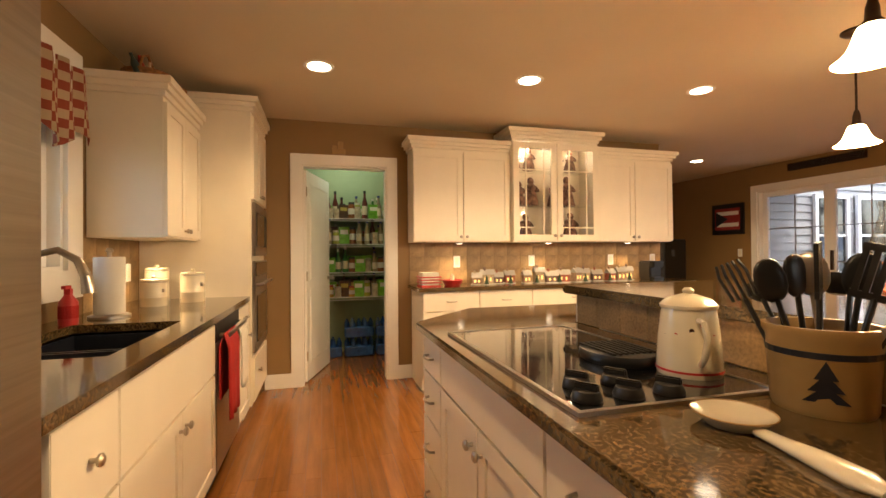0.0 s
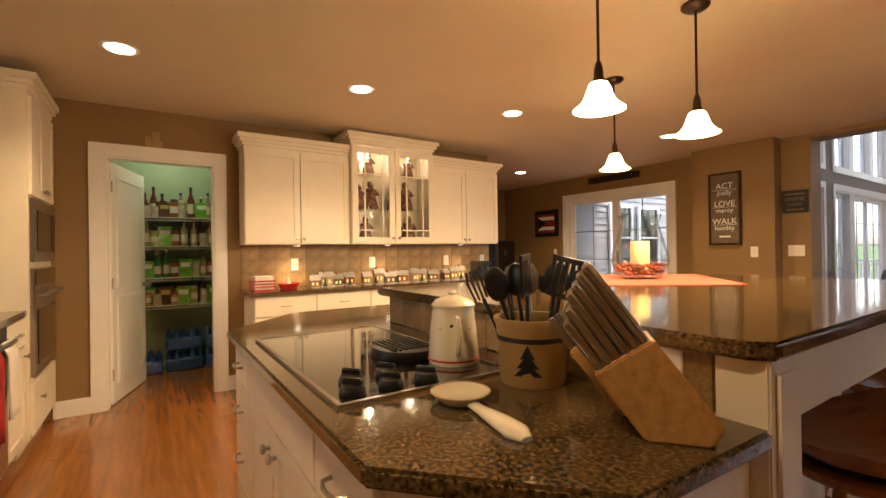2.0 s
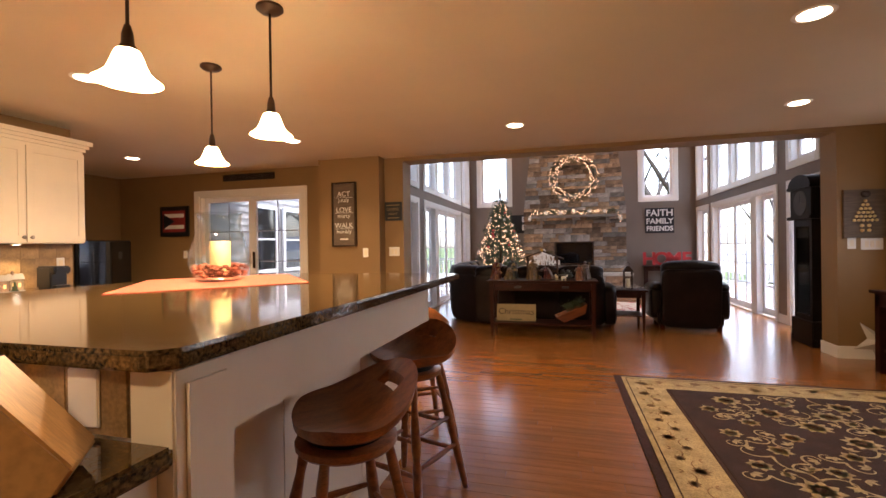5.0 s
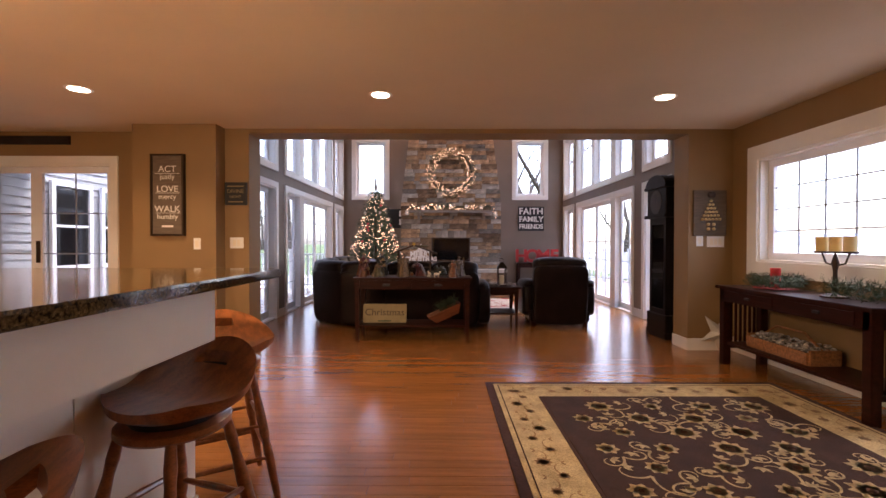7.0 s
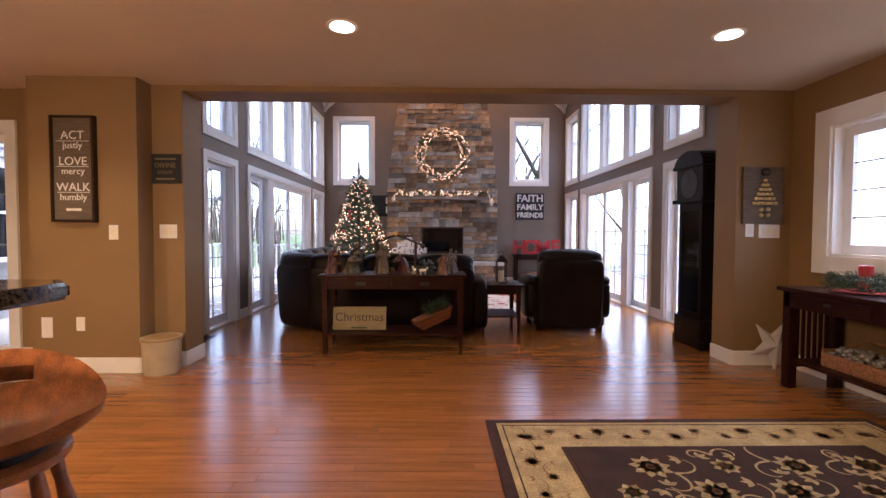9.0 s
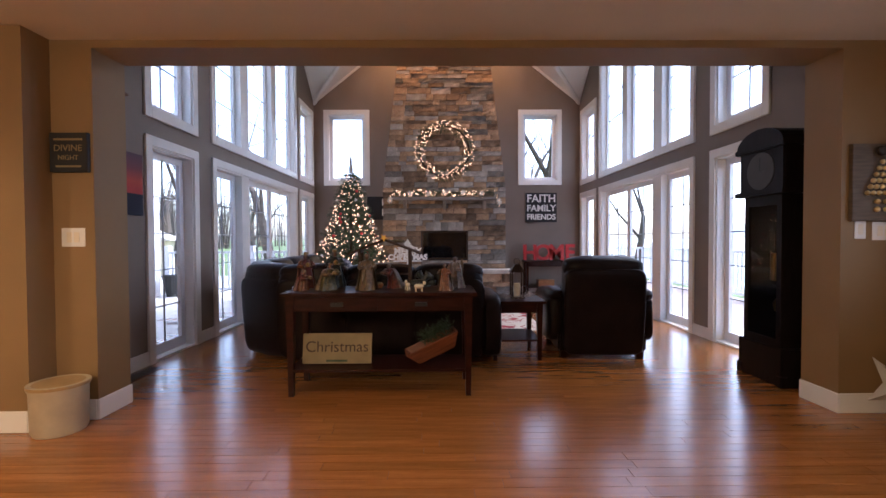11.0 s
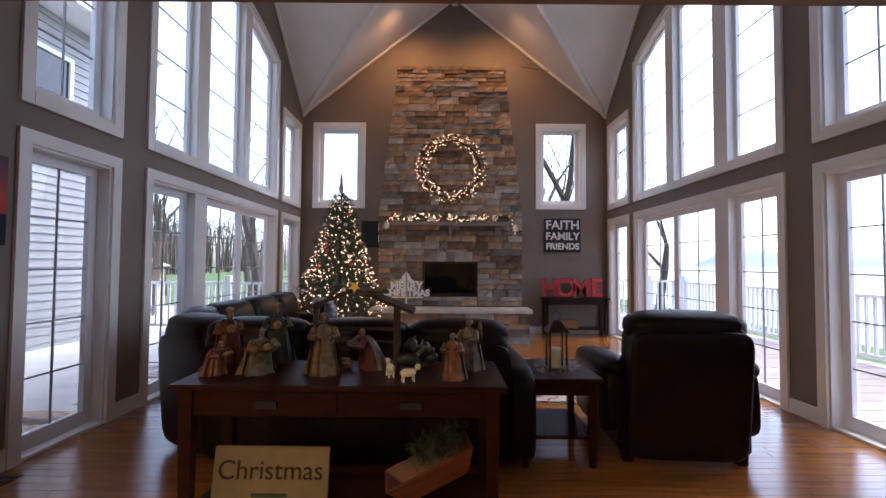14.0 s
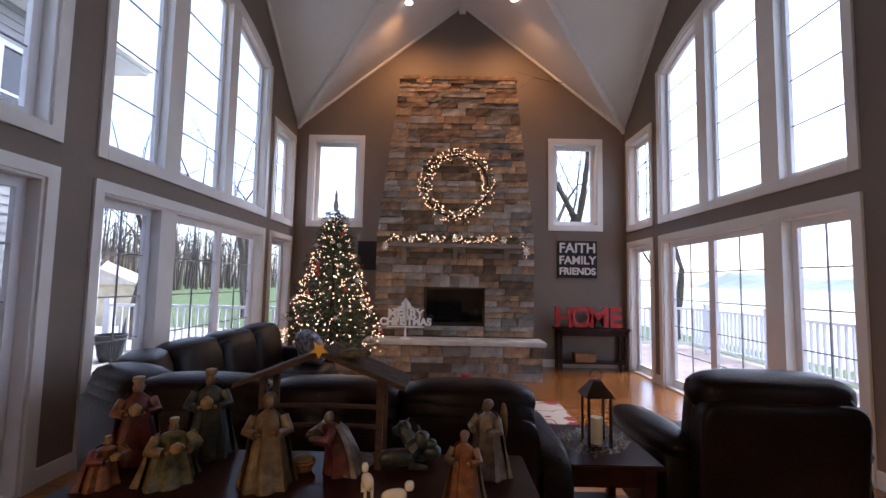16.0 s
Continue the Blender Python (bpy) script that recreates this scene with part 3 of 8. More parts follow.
# ---- kitchen ----
def knob(parent, m):
    k = part("knob", lathe([(0.007, 0.0), (0.006, 0.012), (0.015, 0.018), (0.016, 0.024), (0.010, 0.029)], 14), NICKEL, parent, smooth=True)
    k.matrix_local = m
    return k


def pull(parent, m):
    k = part("pull_handle", tube([(-0.045, 0, 0), (-0.04, -0.02, 0), (-0.015, -0.028, 0), (0.015, -0.028, 0), (0.04, -0.02, 0), (0.045, 0, 0)], 0.005, 8), NICKEL, parent, smooth=True)
    k.matrix_local = m
    return k


def panel_door(name, parent, x0, x1, z0, z1, y=0.0, rail=0.055, knob_at=None, pull_at=None, flat=False):
    """A shaker door or drawer front in the plane y, facing -y."""
    bm = bmesh.new()
    if flat:
        box(x0, x1, y - 0.02, y, z0, z1, bm=bm)
    else:
        box(x0, x0 + rail, y - 0.02, y, z0, z1, bm=bm)
        box(x1 - rail, x1, y - 0.02, y, z0, z1, bm=bm)
        box(x0 + rail, x1 - rail, y - 0.02, y, z0, z0 + rail, bm=bm)
        box(x0 + rail, x1 - rail, y - 0.02, y, z1 - rail, z1, bm=bm)
        box(x0 + rail, x1 - rail, y - 0.012, y, z0 + rail, z1 - rail, bm=bm)
    d = part(name, bm, CAB, parent, bevel=0.002 if flat else 0.0)
    if knob_at:
        knob(d, Matrix.Translation((knob_at[0], y - 0.02, knob_at[1])) @ pose(0, 0, 0, 90))
    if pull_at:
        pull(d, pose(pull_at[0], y - 0.02, pull_at[1]))
    return d


def crown(parent, x0, x1, depth, z, left=True, right=True):
    bm = bmesh.new()
    for o, a, b in ((0.015, 0.0, 0.03), (0.035, 0.03, 0.06), (0.055, 0.06, 0.1)):
        box(x0 - o * left, x1 + o * right, -o, depth, z + a, z + b, bm=bm)
    part("crown_moulding", bm, CAB, parent)


def wall_cabinet(m, w, depth, h, doors, label, group, crown_ends=(True, True), crown_z=None):
    e = thing("wall_cabinet", m, label, "cabinet", group)
    part("body", boxes((0, w, 0.0, depth, 0, h)), CAB, e, bevel=0.002)
    dw = w / doors
    for i in range(doors):
        kx = (i + 1) * dw - 0.03 if i % 2 == 0 else i * dw + 0.03
        panel_door("door", e, i * dw + 0.004, (i + 1) * dw - 0.004, 0.01, h - 0.03, knob_at=(kx, 0.05))
    crown(e, 0, w, depth, h, *crown_ends)
    return e


FACE = 90   # cabinets on the pantry wall face +x
UZ, UF = 1.31, -3.68
wall_cabinet(pose(UF, 1.109, UZ, 0, 0, FACE), 0.957, 0.268, 0.87, 2, "cream painted wall cabinet with two shaker doors", "wall cabinets", (True, False))
wall_cabinet(pose(UF, 3.01, UZ, 0, 0, FACE), 0.958, 0.268, 0.87, 2, "cream painted wall cabinet with two shaker doors", "wall cabinets", (False, True))

# glazed hutch between them
hu = thing("display_cabinet", pose(-3.62, 2.068, UZ, 0, 0, FACE), "cream display cabinet with lit shelves behind mullioned glass doors", "cabinet")
W = 0.94
part("body", boxes((0, 0.02, 0.0, 0.328, 0, 1.0), (W - 0.02, W, 0.0, 0.328, 0, 1.0), (0.02, W - 0.02, 0.31, 0.328, 0, 1.0), (0.02, W - 0.02, 0.0, 0.31, 0, 0.02),
                   (0.02, W - 0.02, 0.0, 0.31, 0.98, 1.0), (W / 2 - 0.02, W / 2 + 0.02, 0.0, 0.02, 0.02, 0.98)), CAB, hu)
for z in (0.36, 0.72):
    part("glass_shelf", box(0.02, W - 0.02, 0.03, 0.31, z, z + 0.008), CLEAR, hu)
for a in (0.0, W / 2):
    x0, x1 = a + 0.004, a + W / 2 - 0.004
    d = part("door", boxes((x0, x0 + 0.06, -0.02, 0, 0.01, 0.97), (x1 - 0.06, x1, -0.02, 0, 0.01, 0.97), (x0 + 0.06, x1 - 0.06, -0.02, 0, 0.01, 0.07),
                           (x0 + 0.06, x1 - 0.06, -0.02, 0, 0.91, 0.97)), CAB, hu)
    mu = bmesh.new()
    for u in (x0 + 0.06 + 0.075, x1 - 0.06 - 0.075):
        box(u - 0.006, u + 0.006, -0.017, -0.004, 0.07, 0.91, bm=mu)
    for z in (0.14, 0.70):
        box(x0 + 0.06, x1 - 0.06, -0.016, -0.004, z - 0.006, z + 0.006, bm=mu)
    part("mullion", mu, CAB, d)
    gp = part("pane", box(x0 + 0.06, x1 - 0.06, -0.012, -0.009, 0.07, 0.91), PANE, d)
    gp.visible_shadow = False
    knob(d, Matrix.Translation(((x1 - 0.03) if a == 0 else (x0 + 0.03), -0.02, 0.06)) @ pose(0, 0, 0, 90))
crown(hu, 0, W, 0.328, 1.0)
lamp("display_lamp", "POINT", pose(-3.78, 2.3, UZ + 0.93), 2.2, (1, 0.8, 0.55), 0.02)
lamp("display_lamp", "POINT", pose(-3.78, 2.78, UZ + 0.93), 1.7, (1, 0.8, 0.55), 0.02)


def figurine(m, h, colors, label, name="figurine", wide=0.3):
    """One plain statuette: a robed body with shoulders, arms and a head."""
    bm = bmesh.new()
    r = h * wide
    lathe([(r * 0.95, 0), (r, h * 0.03), (r * 0.82, h * 0.25), (r * 0.6, h * 0.5), (r * 0.66, h * 0.68), (r * 0.5, h * 0.76), (r * 0.2, h * 0.8)], 14, bm=bm)
    cushion(r * 0.75, r * 0.8, h * 0.2, 2.4, 6, (0, 0, h * 0.88), bm=bm)
    lathe([(r * 0.36, 0), (r * 0.3, h * 0.06), (r * 0.1, h * 0.1)], 10, (0, 0, h * 0.94), bm=bm)
    for s in (-1, 1):
        tube([(s * r * 0.55, 0, h * 0.7), (s * r * 0.75, -r * 0.3, h * 0.54), (s * r * 0.3, -r * 0.72, h * 0.52)], [r * 0.22, r * 0.2, r * 0.12], 8, bm=bm)
    for vtx in bm.verts:
        vtx.co.x += 0.05 * r * math.sin(vtx.co.z / h * 17 + vtx.co.y * 40)
        vtx.co.y += 0.06 * r * math.sin(vtx.co.z / h * 13 + vtx.co.x * 55)
    o = part(name, bm, colors, smooth=True)
    o.matrix_world = m
    return tagged(o, label, "figurine", "shelf figurines" if name == "santa_figurine" else "nativity figures")


SANTA = material("painted_santa_resin", (0.09, 0.012, 0.01), 0.5, vary=0.7, scale=26, second=(0.30, 0.16, 0.11))
for y, z, h in ((2.18, 0.73, 0.2), (2.33, 0.73, 0.22), (2.22, 0.37, 0.24), (2.35, 0.37, 0.28), (2.29, 0.02, 0.26), (2.66, 0.73, 0.2), (2.80, 0.73, 0.22),
                (2.62, 0.37, 0.26), (2.76, 0.37, 0.3), (2.64, 0.02, 0.26), (2.80, 0.02, 0.28)):
    figurine(pose(-3.80, y, UZ + z + 0.0, 0, 0, 90), h, SANTA, "small red robed santa figurine on a cabinet shelf", "santa_figurine")


def base_cabinet(m, w, depth, h, fronts, label, group="base cabinets", toe=0.1, sunk=0.0):
    """fronts: rows of (x0, x1, z0, z1, kind)."""
    e = thing("base_cabinet", m, label, "cabinet", group)
    part("body", boxes((0, w, 0.0, depth, toe, h - sunk), (0, w, 0.06, depth, 0, toe)), CAB, e)
    if sunk:
        part("front_rail", box(0, w, 0.0, 0.02, h - sunk, h), CAB, e)
    for x0, x1, z0, z1, kind in fronts:
        if kind == "drawer":
            panel_door("drawer", e, x0 + 0.004, x1 - 0.004, z0, z1, flat=True, pull_at=((x0 + x1) / 2, (z0 + z1) / 2))
        elif kind == "plain":
            panel_door("drawer", e, x0 + 0.004, x1 - 0.004, z0, z1, flat=True)
        elif kind == "knobs":
            d = panel_door("drawer", e, x0 + 0.004, x1 - 0.004, z0, z1, flat=True, knob_at=((x0 + x1) / 2, (z0 + z1) / 2))
        else:
            kx = x1 - 0.035 if kind == "doorL" else x0 + 0.035
            panel_door("door", e, x0 + 0.004, x1 - 0.004, z0, z1, knob_at=(kx, z1 - 0.06))
    return e


CT = 0.87
# buffet under the wall cabinets
for i, (a, b) in enumerate(((1.14, 1.66), (1.66, 2.18), (2.18, 3.1), (3.1, 4.02))):
    w = b - a
    base_cabinet(pose(-3.46, a, 0, 0, 0, FACE), w, 0.485, CT, [(0, w, 0.70, 0.86, "drawer"), (0, w / 2, 0.12, 0.69, "doorL"), (w / 2, w, 0.12, 0.69, "doorR")],
                 "cream painted base cabinet with drawer and doors")
tagged(part("buffet_worktop", prism([(-3.945, 1.10), (-3.42, 1.10), (-3.42, 4.04), (-3.945, 4.04)], CT, CT + 0.035), GRANITE, bevel=0.006), "polished brown granite worktop along the wall", "worktop")
# stone tile backsplash
GROUT = material("tan_grout", (0.26, 0.17, 0.085), 0.9, vary=0.15, bump=0.3)
bs = thing("wall_backsplash", Matrix.Identity(4), "tan tumbled stone tile backsplash under the wall cabinets", "backsplash", kind="structure")
part("grout", box(-3.948, -3.944, 1.12, 4.04, CT + 0.036, UZ), GROUT, bs)
tile = None
for r in range(3):
    for k in range(20):
        y0 = 1.125 + k * 0.146
        if tile is None:
            tile = part("tile", box(-0.006, 0.0, 0.0, 0.143, 0.0, 0.131), SPLASH, bs)
            tile.location = (-3.937, y0, CT + 0.038 + r * 0.1335)
        else:
            share("tile", tile, bs, pose(-3.937, y0, CT + 0.038 + r * 0.1335))
bs2 = thing("wall_backsplash_sink", Matrix.Identity(4), "tan stone tile backsplash behind the sink", "backsplash", kind="structure")
for r in range(3):
    for k in range(17):
        x0 = -3.19 + k * 0.146
        z0 = CT + 0.038 + r * 0.1335
        if -2.56 < x0 < -1.06 and z0 + 0.131 > 0.99:
            continue
        share("tile", tile, bs2, pose(x0 + 0.143, -0.917, z0, 0, 0, 90))


def outlet(m, label="cream wall outlet plate", w=0.07, h=0.115, toggles=1, name="outlet"):
    e = thing(name, m, label, "outlet" if name == "outlet" else "switch", "wall plates")
    part("plate", box(-w / 2, w / 2, -0.006, 0, -h / 2, h / 2), TRIM, e, bevel=0.002)
    for i in range(toggles):
        cx = (i - (toggles - 1) / 2) * 0.046
        part("rocker", box(cx - 0.016, cx + 0.016, -0.009, -0.006, -0.033, 0.033), CAB, e)


for y in (1.60, 2.42, 3.38, 3.93):
    outlet(pose(-3.937, y, 1.12, 0, 0, 90))
outlet(pose(-3.0, -0.911, 1.1, 0, 0, 180))
for x, z, n in ((-1.775, 1.17, 1),):
    outlet(pose(x, 6.165, z), "single cream wall switch", 0.075, 0.12, 1, "light_switch")
outlet(pose(-1.445, 6.36, 1.18), "wide cream double wall switch", 0.15, 0.12, 2, "light_switch")
outlet(pose(3.665, 6.36, 1.21), "cream wall switch beside the opening", 0.075, 0.12, 1, "light_switch")
outlet(pose(3.84, 6.36, 1.20), "wide cream triple wall switch", 0.19, 0.12, 3, "light_switch")
outlet(pose(-2.335, 6.165, 0.38), "cream wall outlet with plug-in device", 0.09, 0.17, 1)
outlet(pose(-2.06, 6.165, 0.41))
outlet(pose(-5.05, 6.5, 1.17), "single cream wall switch", 0.075, 0.12, 1, "light_switch")
outlet(pose(XL, 7.05, 0.38, 0, 0, 90))

# sink run
SF = -0.235

def run_cab(x1, x0, fronts, label, sunk=0.0):
    return base_cabinet(pose(x1, SF, 0, 0, 0, 180), x1 - x0, 0.67, CT, fronts, label, sunk=sunk)


w = 0.31
run_cab(-0.75, -1.06, [(0, w, 0.62, 0.86, "knobs"), (0, w, 0.12, 0.61, "doorL")], "cream painted base cabinet with drawer and door beside the refrigerator")
w = 1.08
run_cab(-1.06, -2.14, [(0, w, 0.62, 0.86, "plain"), (0, w / 2, 0.12, 0.61, "doorL"), (w / 2, w, 0.12, 0.61, "doorR")], "cream painted sink base cabinet with two doors", 0.22)
w = 0.42
run_cab(-2.78, -3.20, [(0, w, 0.70, 0.86, "drawer"), (0, w, 0.12, 0.69, "doorL")], "narrow cream painted base cabinet")
dw = thing("dishwasher", pose(-2.145, SF, 0, 0, 0, 180), "stainless dishwasher with bar handle and towels", "dishwasher")
part("body", box(0.005, 0.63, 0.02, 0.6, 0.02, 0.865), BLACK, dw)
part("door", box(0.005, 0.63, -0.022, 0.0, 0.11, 0.76), STEEL, dw, bevel=0.004)
part("control_panel", box(0.005, 0.63, -0.022, 0.0, 0.765, 0.865), BLACK, dw, bevel=0.004)
part("bar_handle", boxes((0.05, 0.585, -0.075, -0.05, 0.783, 0.808), (0.07, 0.09, -0.05, -0.022, 0.785, 0.806), (0.545, 0.565, -0.05, -0.022, 0.785, 0.806)), STEEL, dw, bevel=0.003)


def towel(name, m, w, drop, mat, label):
    bm = bmesh.new()
    n, k = 14, 10
    rows = []
    for i in range(n + 1):
        u = i / n
        z = -drop * abs(2 * u - 1) if u > 0.5 else -drop * 0.75 * abs(2 * u - 1)
        yb = -0.02 if u > 0.5 else 0.018
        if abs(u - 0.5) < 0.01:
            yb = 0
            z = 0.012
        rows.append([bm.verts.new((w * (j / k - 0.5) * (1 - 0.12 * abs(2 * u - 1)), yb - (0.012 * math.sin(j * 1.7) * abs(2 * u - 1) if u > 0.5 else 0), z)) for j in range(k + 1)])
    for a, b in zip(rows, rows[1:]):
        for j in range(k):
            bm.faces.new((a[j], a[j + 1], b[j + 1], b[j]))
    o = part(name, bm, mat, smooth=True)
    sl = o.modifiers.new("thick", "SOLIDIFY")
    sl.thickness = 0.006
    o.matrix_world = m
    return tagged(o, label, "towel", "dish towels")


CLOTH_RED = material("red_terry", (0.35, 0.012, 0.012), 0.9, vary=0.2, bump=0.5, bump_scale=300)
CLOTH_WHITE = material("white_cotton", (0.72, 0.68, 0.6), 0.9, vary=0.06, bump=0.4, bump_scale=300)
towel("red_towel", pose(-2.27, SF + 0.062, 0.80, 0, 0, 180), 0.3, 0.42, CLOTH_RED, "red dish towel hanging from the dishwasher handle")
towel("white_towel", pose(-2.58, SF + 0.062, 0.80, 0, 0, 180), 0.2, 0.36, CLOTH_WHITE, "white dish towel hanging from the dishwasher handle")
# worktop with a real cut-out for the sink
wt = boxes((-3.2, -2.02, -0.915, -0.21, CT, CT + 0.035), (-1.28, -0.72, -0.915, -0.21, CT, CT + 0.035), (-2.02, -1.28, -0.33, -0.21, CT, CT + 0.035), (-2.02, -1.28, -0.915, -0.76, CT, CT + 0.035))
tagged(part("sink_worktop", wt, GRANITE), "polished brown granite worktop with undermount sink", "worktop")
sk = thing("sink", pose(-1.65, -0.545, CT), "dark double bowl undermount sink", "sink")
SINKM = material("dark_composite_sink", (0.012, 0.014, 0.022), 0.3)
for x0, x1 in ((-0.37, 0.02), (0.04, 0.37)):
    part("bowl", boxes((x0, x1, -0.215, 0.215, -0.2, -0.18), (x0, x0 + 0.012, -0.215, 0.215, -0.18, -0.01), (x1 - 0.012, x1, -0.215, 0.215, -0.18, -0.01),
                       (x0 + 0.012, x1 - 0.012, -0.215, -0.203, -0.18, -0.01), (x0 + 0.012, x1 - 0.012, 0.203, 0.215, -0.18, -0.01)), SINKM, sk)
fa = thing("faucet", pose(-1.72, -0.80, CT + 0.035), "brushed nickel gooseneck kitchen faucet", "faucet")
part("base", lathe([(0.03, 0), (0.03, 0.02), (0.018, 0.04)], 16), NICKEL, fa, smooth=True)
part("spout", tube([(0, 0, 0.03), (0, 0, 0.24), (-0.01, 0.05, 0.31), (-0.02, 0.12, 0.33), (-0.03, 0.18, 0.29), (-0.035, 0.205, 0.23)], [0.014, 0.014, 0.014, 0.014, 0.015, 0.02], 12), NICKEL, fa, smooth=True)
part("spray_head", tube([(-0.035, 0.205, 0.23), (-0.038, 0.215, 0.16)], [0.02, 0.025], 12), NICKEL, fa, smooth=True)
part("lever", tube([(-0.03, 0, 0.09), (-0.1, 0.01, 0.11)], 0.008, 8), NICKEL, fa, smooth=True)
sb = thing("soap_bottle", pose(-2.05, -0.79, CT + 0.035), "red soap bottle with pump", "bottle")
part("bottle", lathe([(0.035, 0), (0.037, 0.01), (0.036, 0.1), (0.02, 0.125), (0.014, 0.135)], 18), RED, sb, smooth=True)
part("pump", boxes((-0.012, 0.012, -0.012, 0.012, 0.135, 0.16), (-0.008, 0.04, -0.008, 0.008, 0.16, 0.175)), RED, sb)
part("label_band", lathe([(0.0372, 0.03), (0.0372, 0.085)], 18), CLOTH_RED, sb)
pt = thing("paper_towel_holder", pose(-2.27, -0.72, CT + 0.035), "paper towel roll on a steel stand", "paper towel")
part("base", lathe([(0.09, 0), (0.09, 0.01), (0.075, 0.018)], 24), NICKEL, pt, smooth=True)
part("roll", lathe([(0.065, 0.02), (0.066, 0.03), (0.066, 0.29), (0.065, 0.3)], 28), CLOTH_WHITE, pt, smooth=True)
part("finial", lathe([(0.01, 0.3), (0.01, 0.32), (0.018, 0.33), (0.01, 0.345)], 12), NICKEL, pt, smooth=True)
for x, y, h in ((-2.75, -0.68, 0.14), (-3.05, -0.76, 0.2), (-2.95, -0.52, 0.17)):
    cn = thing("canister", pose(x, y, CT + 0.035), "white ceramic canister with lid and metal badge", "canister", "canisters on the worktop")
    part("jar", lathe([(0.07, 0), (0.072, 0.01), (0.072, h * 0.35), (0.074, h * 0.38), (0.072, h * 0.41), (0.072, h), (0.066, h + 0.005)], 28), CERAMIC, cn, smooth=True)
    part("lid", lathe([(0.071, h + 0.004), (0.071, h + 0.018), (0.06, h + 0.024), (0.012, h + 0.026), (0.014, h + 0.04), (0.006, h + 0.045)], 24), CERAMIC, cn, "white lid with knob", smooth=True)
    part("lid_band", lathe([(0.0735, h + 0.002), (0.0735, h + 0.008)], 24), NICKEL, cn)
    part("badge", box(0.02, 0.05, 0.056, 0.07, h * 0.6, h * 0.75), NICKEL, cn)
wall_cabinet(pose(-2.49, -0.55, UZ, 0, 0, 180), 0.705, 0.365, 0.79, 2, "cream painted wall cabinet beside the kitchen window", "wall cabinets", (True, False))
# tall oven cabinet
ov = thing("oven_cabinet", pose(-3.2, -0.2, 0, 0, 0, 180), "tall cream cabinet with built-in microwave and oven", "cabinet")
part("body", boxes((0, 0.745, 0, 0.715, 0.1, 2.26), (0, 0.745, 0.06, 0.715, 0, 0.1)), CAB, ov)
panel_door("door", ov, 0.01, 0.37, 1.62, 2.23, knob_at=(0.34, 1.67))
panel_door("door", ov, 0.375, 0.735, 1.62, 2.23, knob_at=(0.405, 1.67))
panel_door("drawer", ov, 0.01, 0.735, 0.13, 0.45, flat=True, knob_at=(0.2, 0.32))
crown(ov, 0, 0.745, 0.715, 2.26, True, False)
mw = part("microwave", box(0.03, 0.715, -0.025, 0.0, 1.2, 1.6), STEEL, ov, "stainless built-in microwave", bevel=0.004)
part("window", box(0.1, 0.52, -0.03, -0.025, 1.27, 1.53), BLACKGLASS, mw)
part("keypad", box(0.56, 0.69, -0.03, -0.025, 1.27, 1.53), BLACK, mw)
on = part("oven", box(0.03, 0.715, -0.025, 0.0, 0.48, 1.16), STEEL, ov, "stainless built-in oven", bevel=0.004)
part("window", box(0.1, 0.645, -0.03, -0.025, 0.55, 0.9), BLACKGLASS, on)
part("control_panel", box(0.04, 0.705, -0.03, -0.025, 1.05, 1.15), BLACKGLASS, on)
part("bar_handle", tube([(0.07, -0.03, 0.98), (0.07, -0.07, 0.99), (0.675, -0.07, 0.99), (0.675, -0.03, 0.98)], 0.012, 8), STEEL, on, smooth=True)
# refrigerator
DARK_STEEL = material("dark_brushed_steel", (0.28, 0.235, 0.19), 0.34, 1.0, vary=0.1, scale=3, stretch=(1, 1, 40))
fg = thing("refrigerator", pose(0.36, -0.12, 0, 0, 0, 180), "brushed stainless steel refrigerator with bar handles", "refrigerator")
part("body", box(0.0, 0.91, 0.07, 0.78, 0.02, 1.76), DARK_STEEL, fg, bevel=0.006)
part("door", box(0.0, 0.452, 0.0, 0.065, 0.62, 1.76), DARK_STEEL, fg, bevel=0.012)
part("door", box(0.458, 0.91, 0.0, 0.065, 0.62, 1.76), DARK_STEEL, fg, bevel=0.012)
part("freezer_drawer", box(0.0, 0.91, 0.0, 0.065, 0.05, 0.61), DARK_STEEL, fg, bevel=0.012)
for x in (0.41, 0.5):
    part("handle", tube([(x, 0, 0.75), (x, -0.05, 0.78), (x, -0.05, 1.55), (x, 0, 1.58)], 0.011, 8), DARK_STEEL, fg, smooth=True)
# valance and baskets above the cabinets
def plaid():
    m = material("plaid_cloth", (0.25, 0.05, 0.03), 0.9, vary=0.3, scale=40)
    t = m.node_tree
    b = t.nodes["Principled BSDF"]
    co = t.nodes.new("ShaderNodeTexCoord")
    ch = t.nodes.new("ShaderNodeTexChecker")
    ch.inputs["Scale"].default_value = 22
    ch.inputs[1].default_value, ch.inputs[2].default_value = (0.26, 0.05, 0.03, 1), (0.45, 0.33, 0.2, 1)
    t.links.new(co.outputs["Object"], ch.inputs[0])
    t.links.new(ch.outputs[0], b.inputs["Base Color"])
    return m


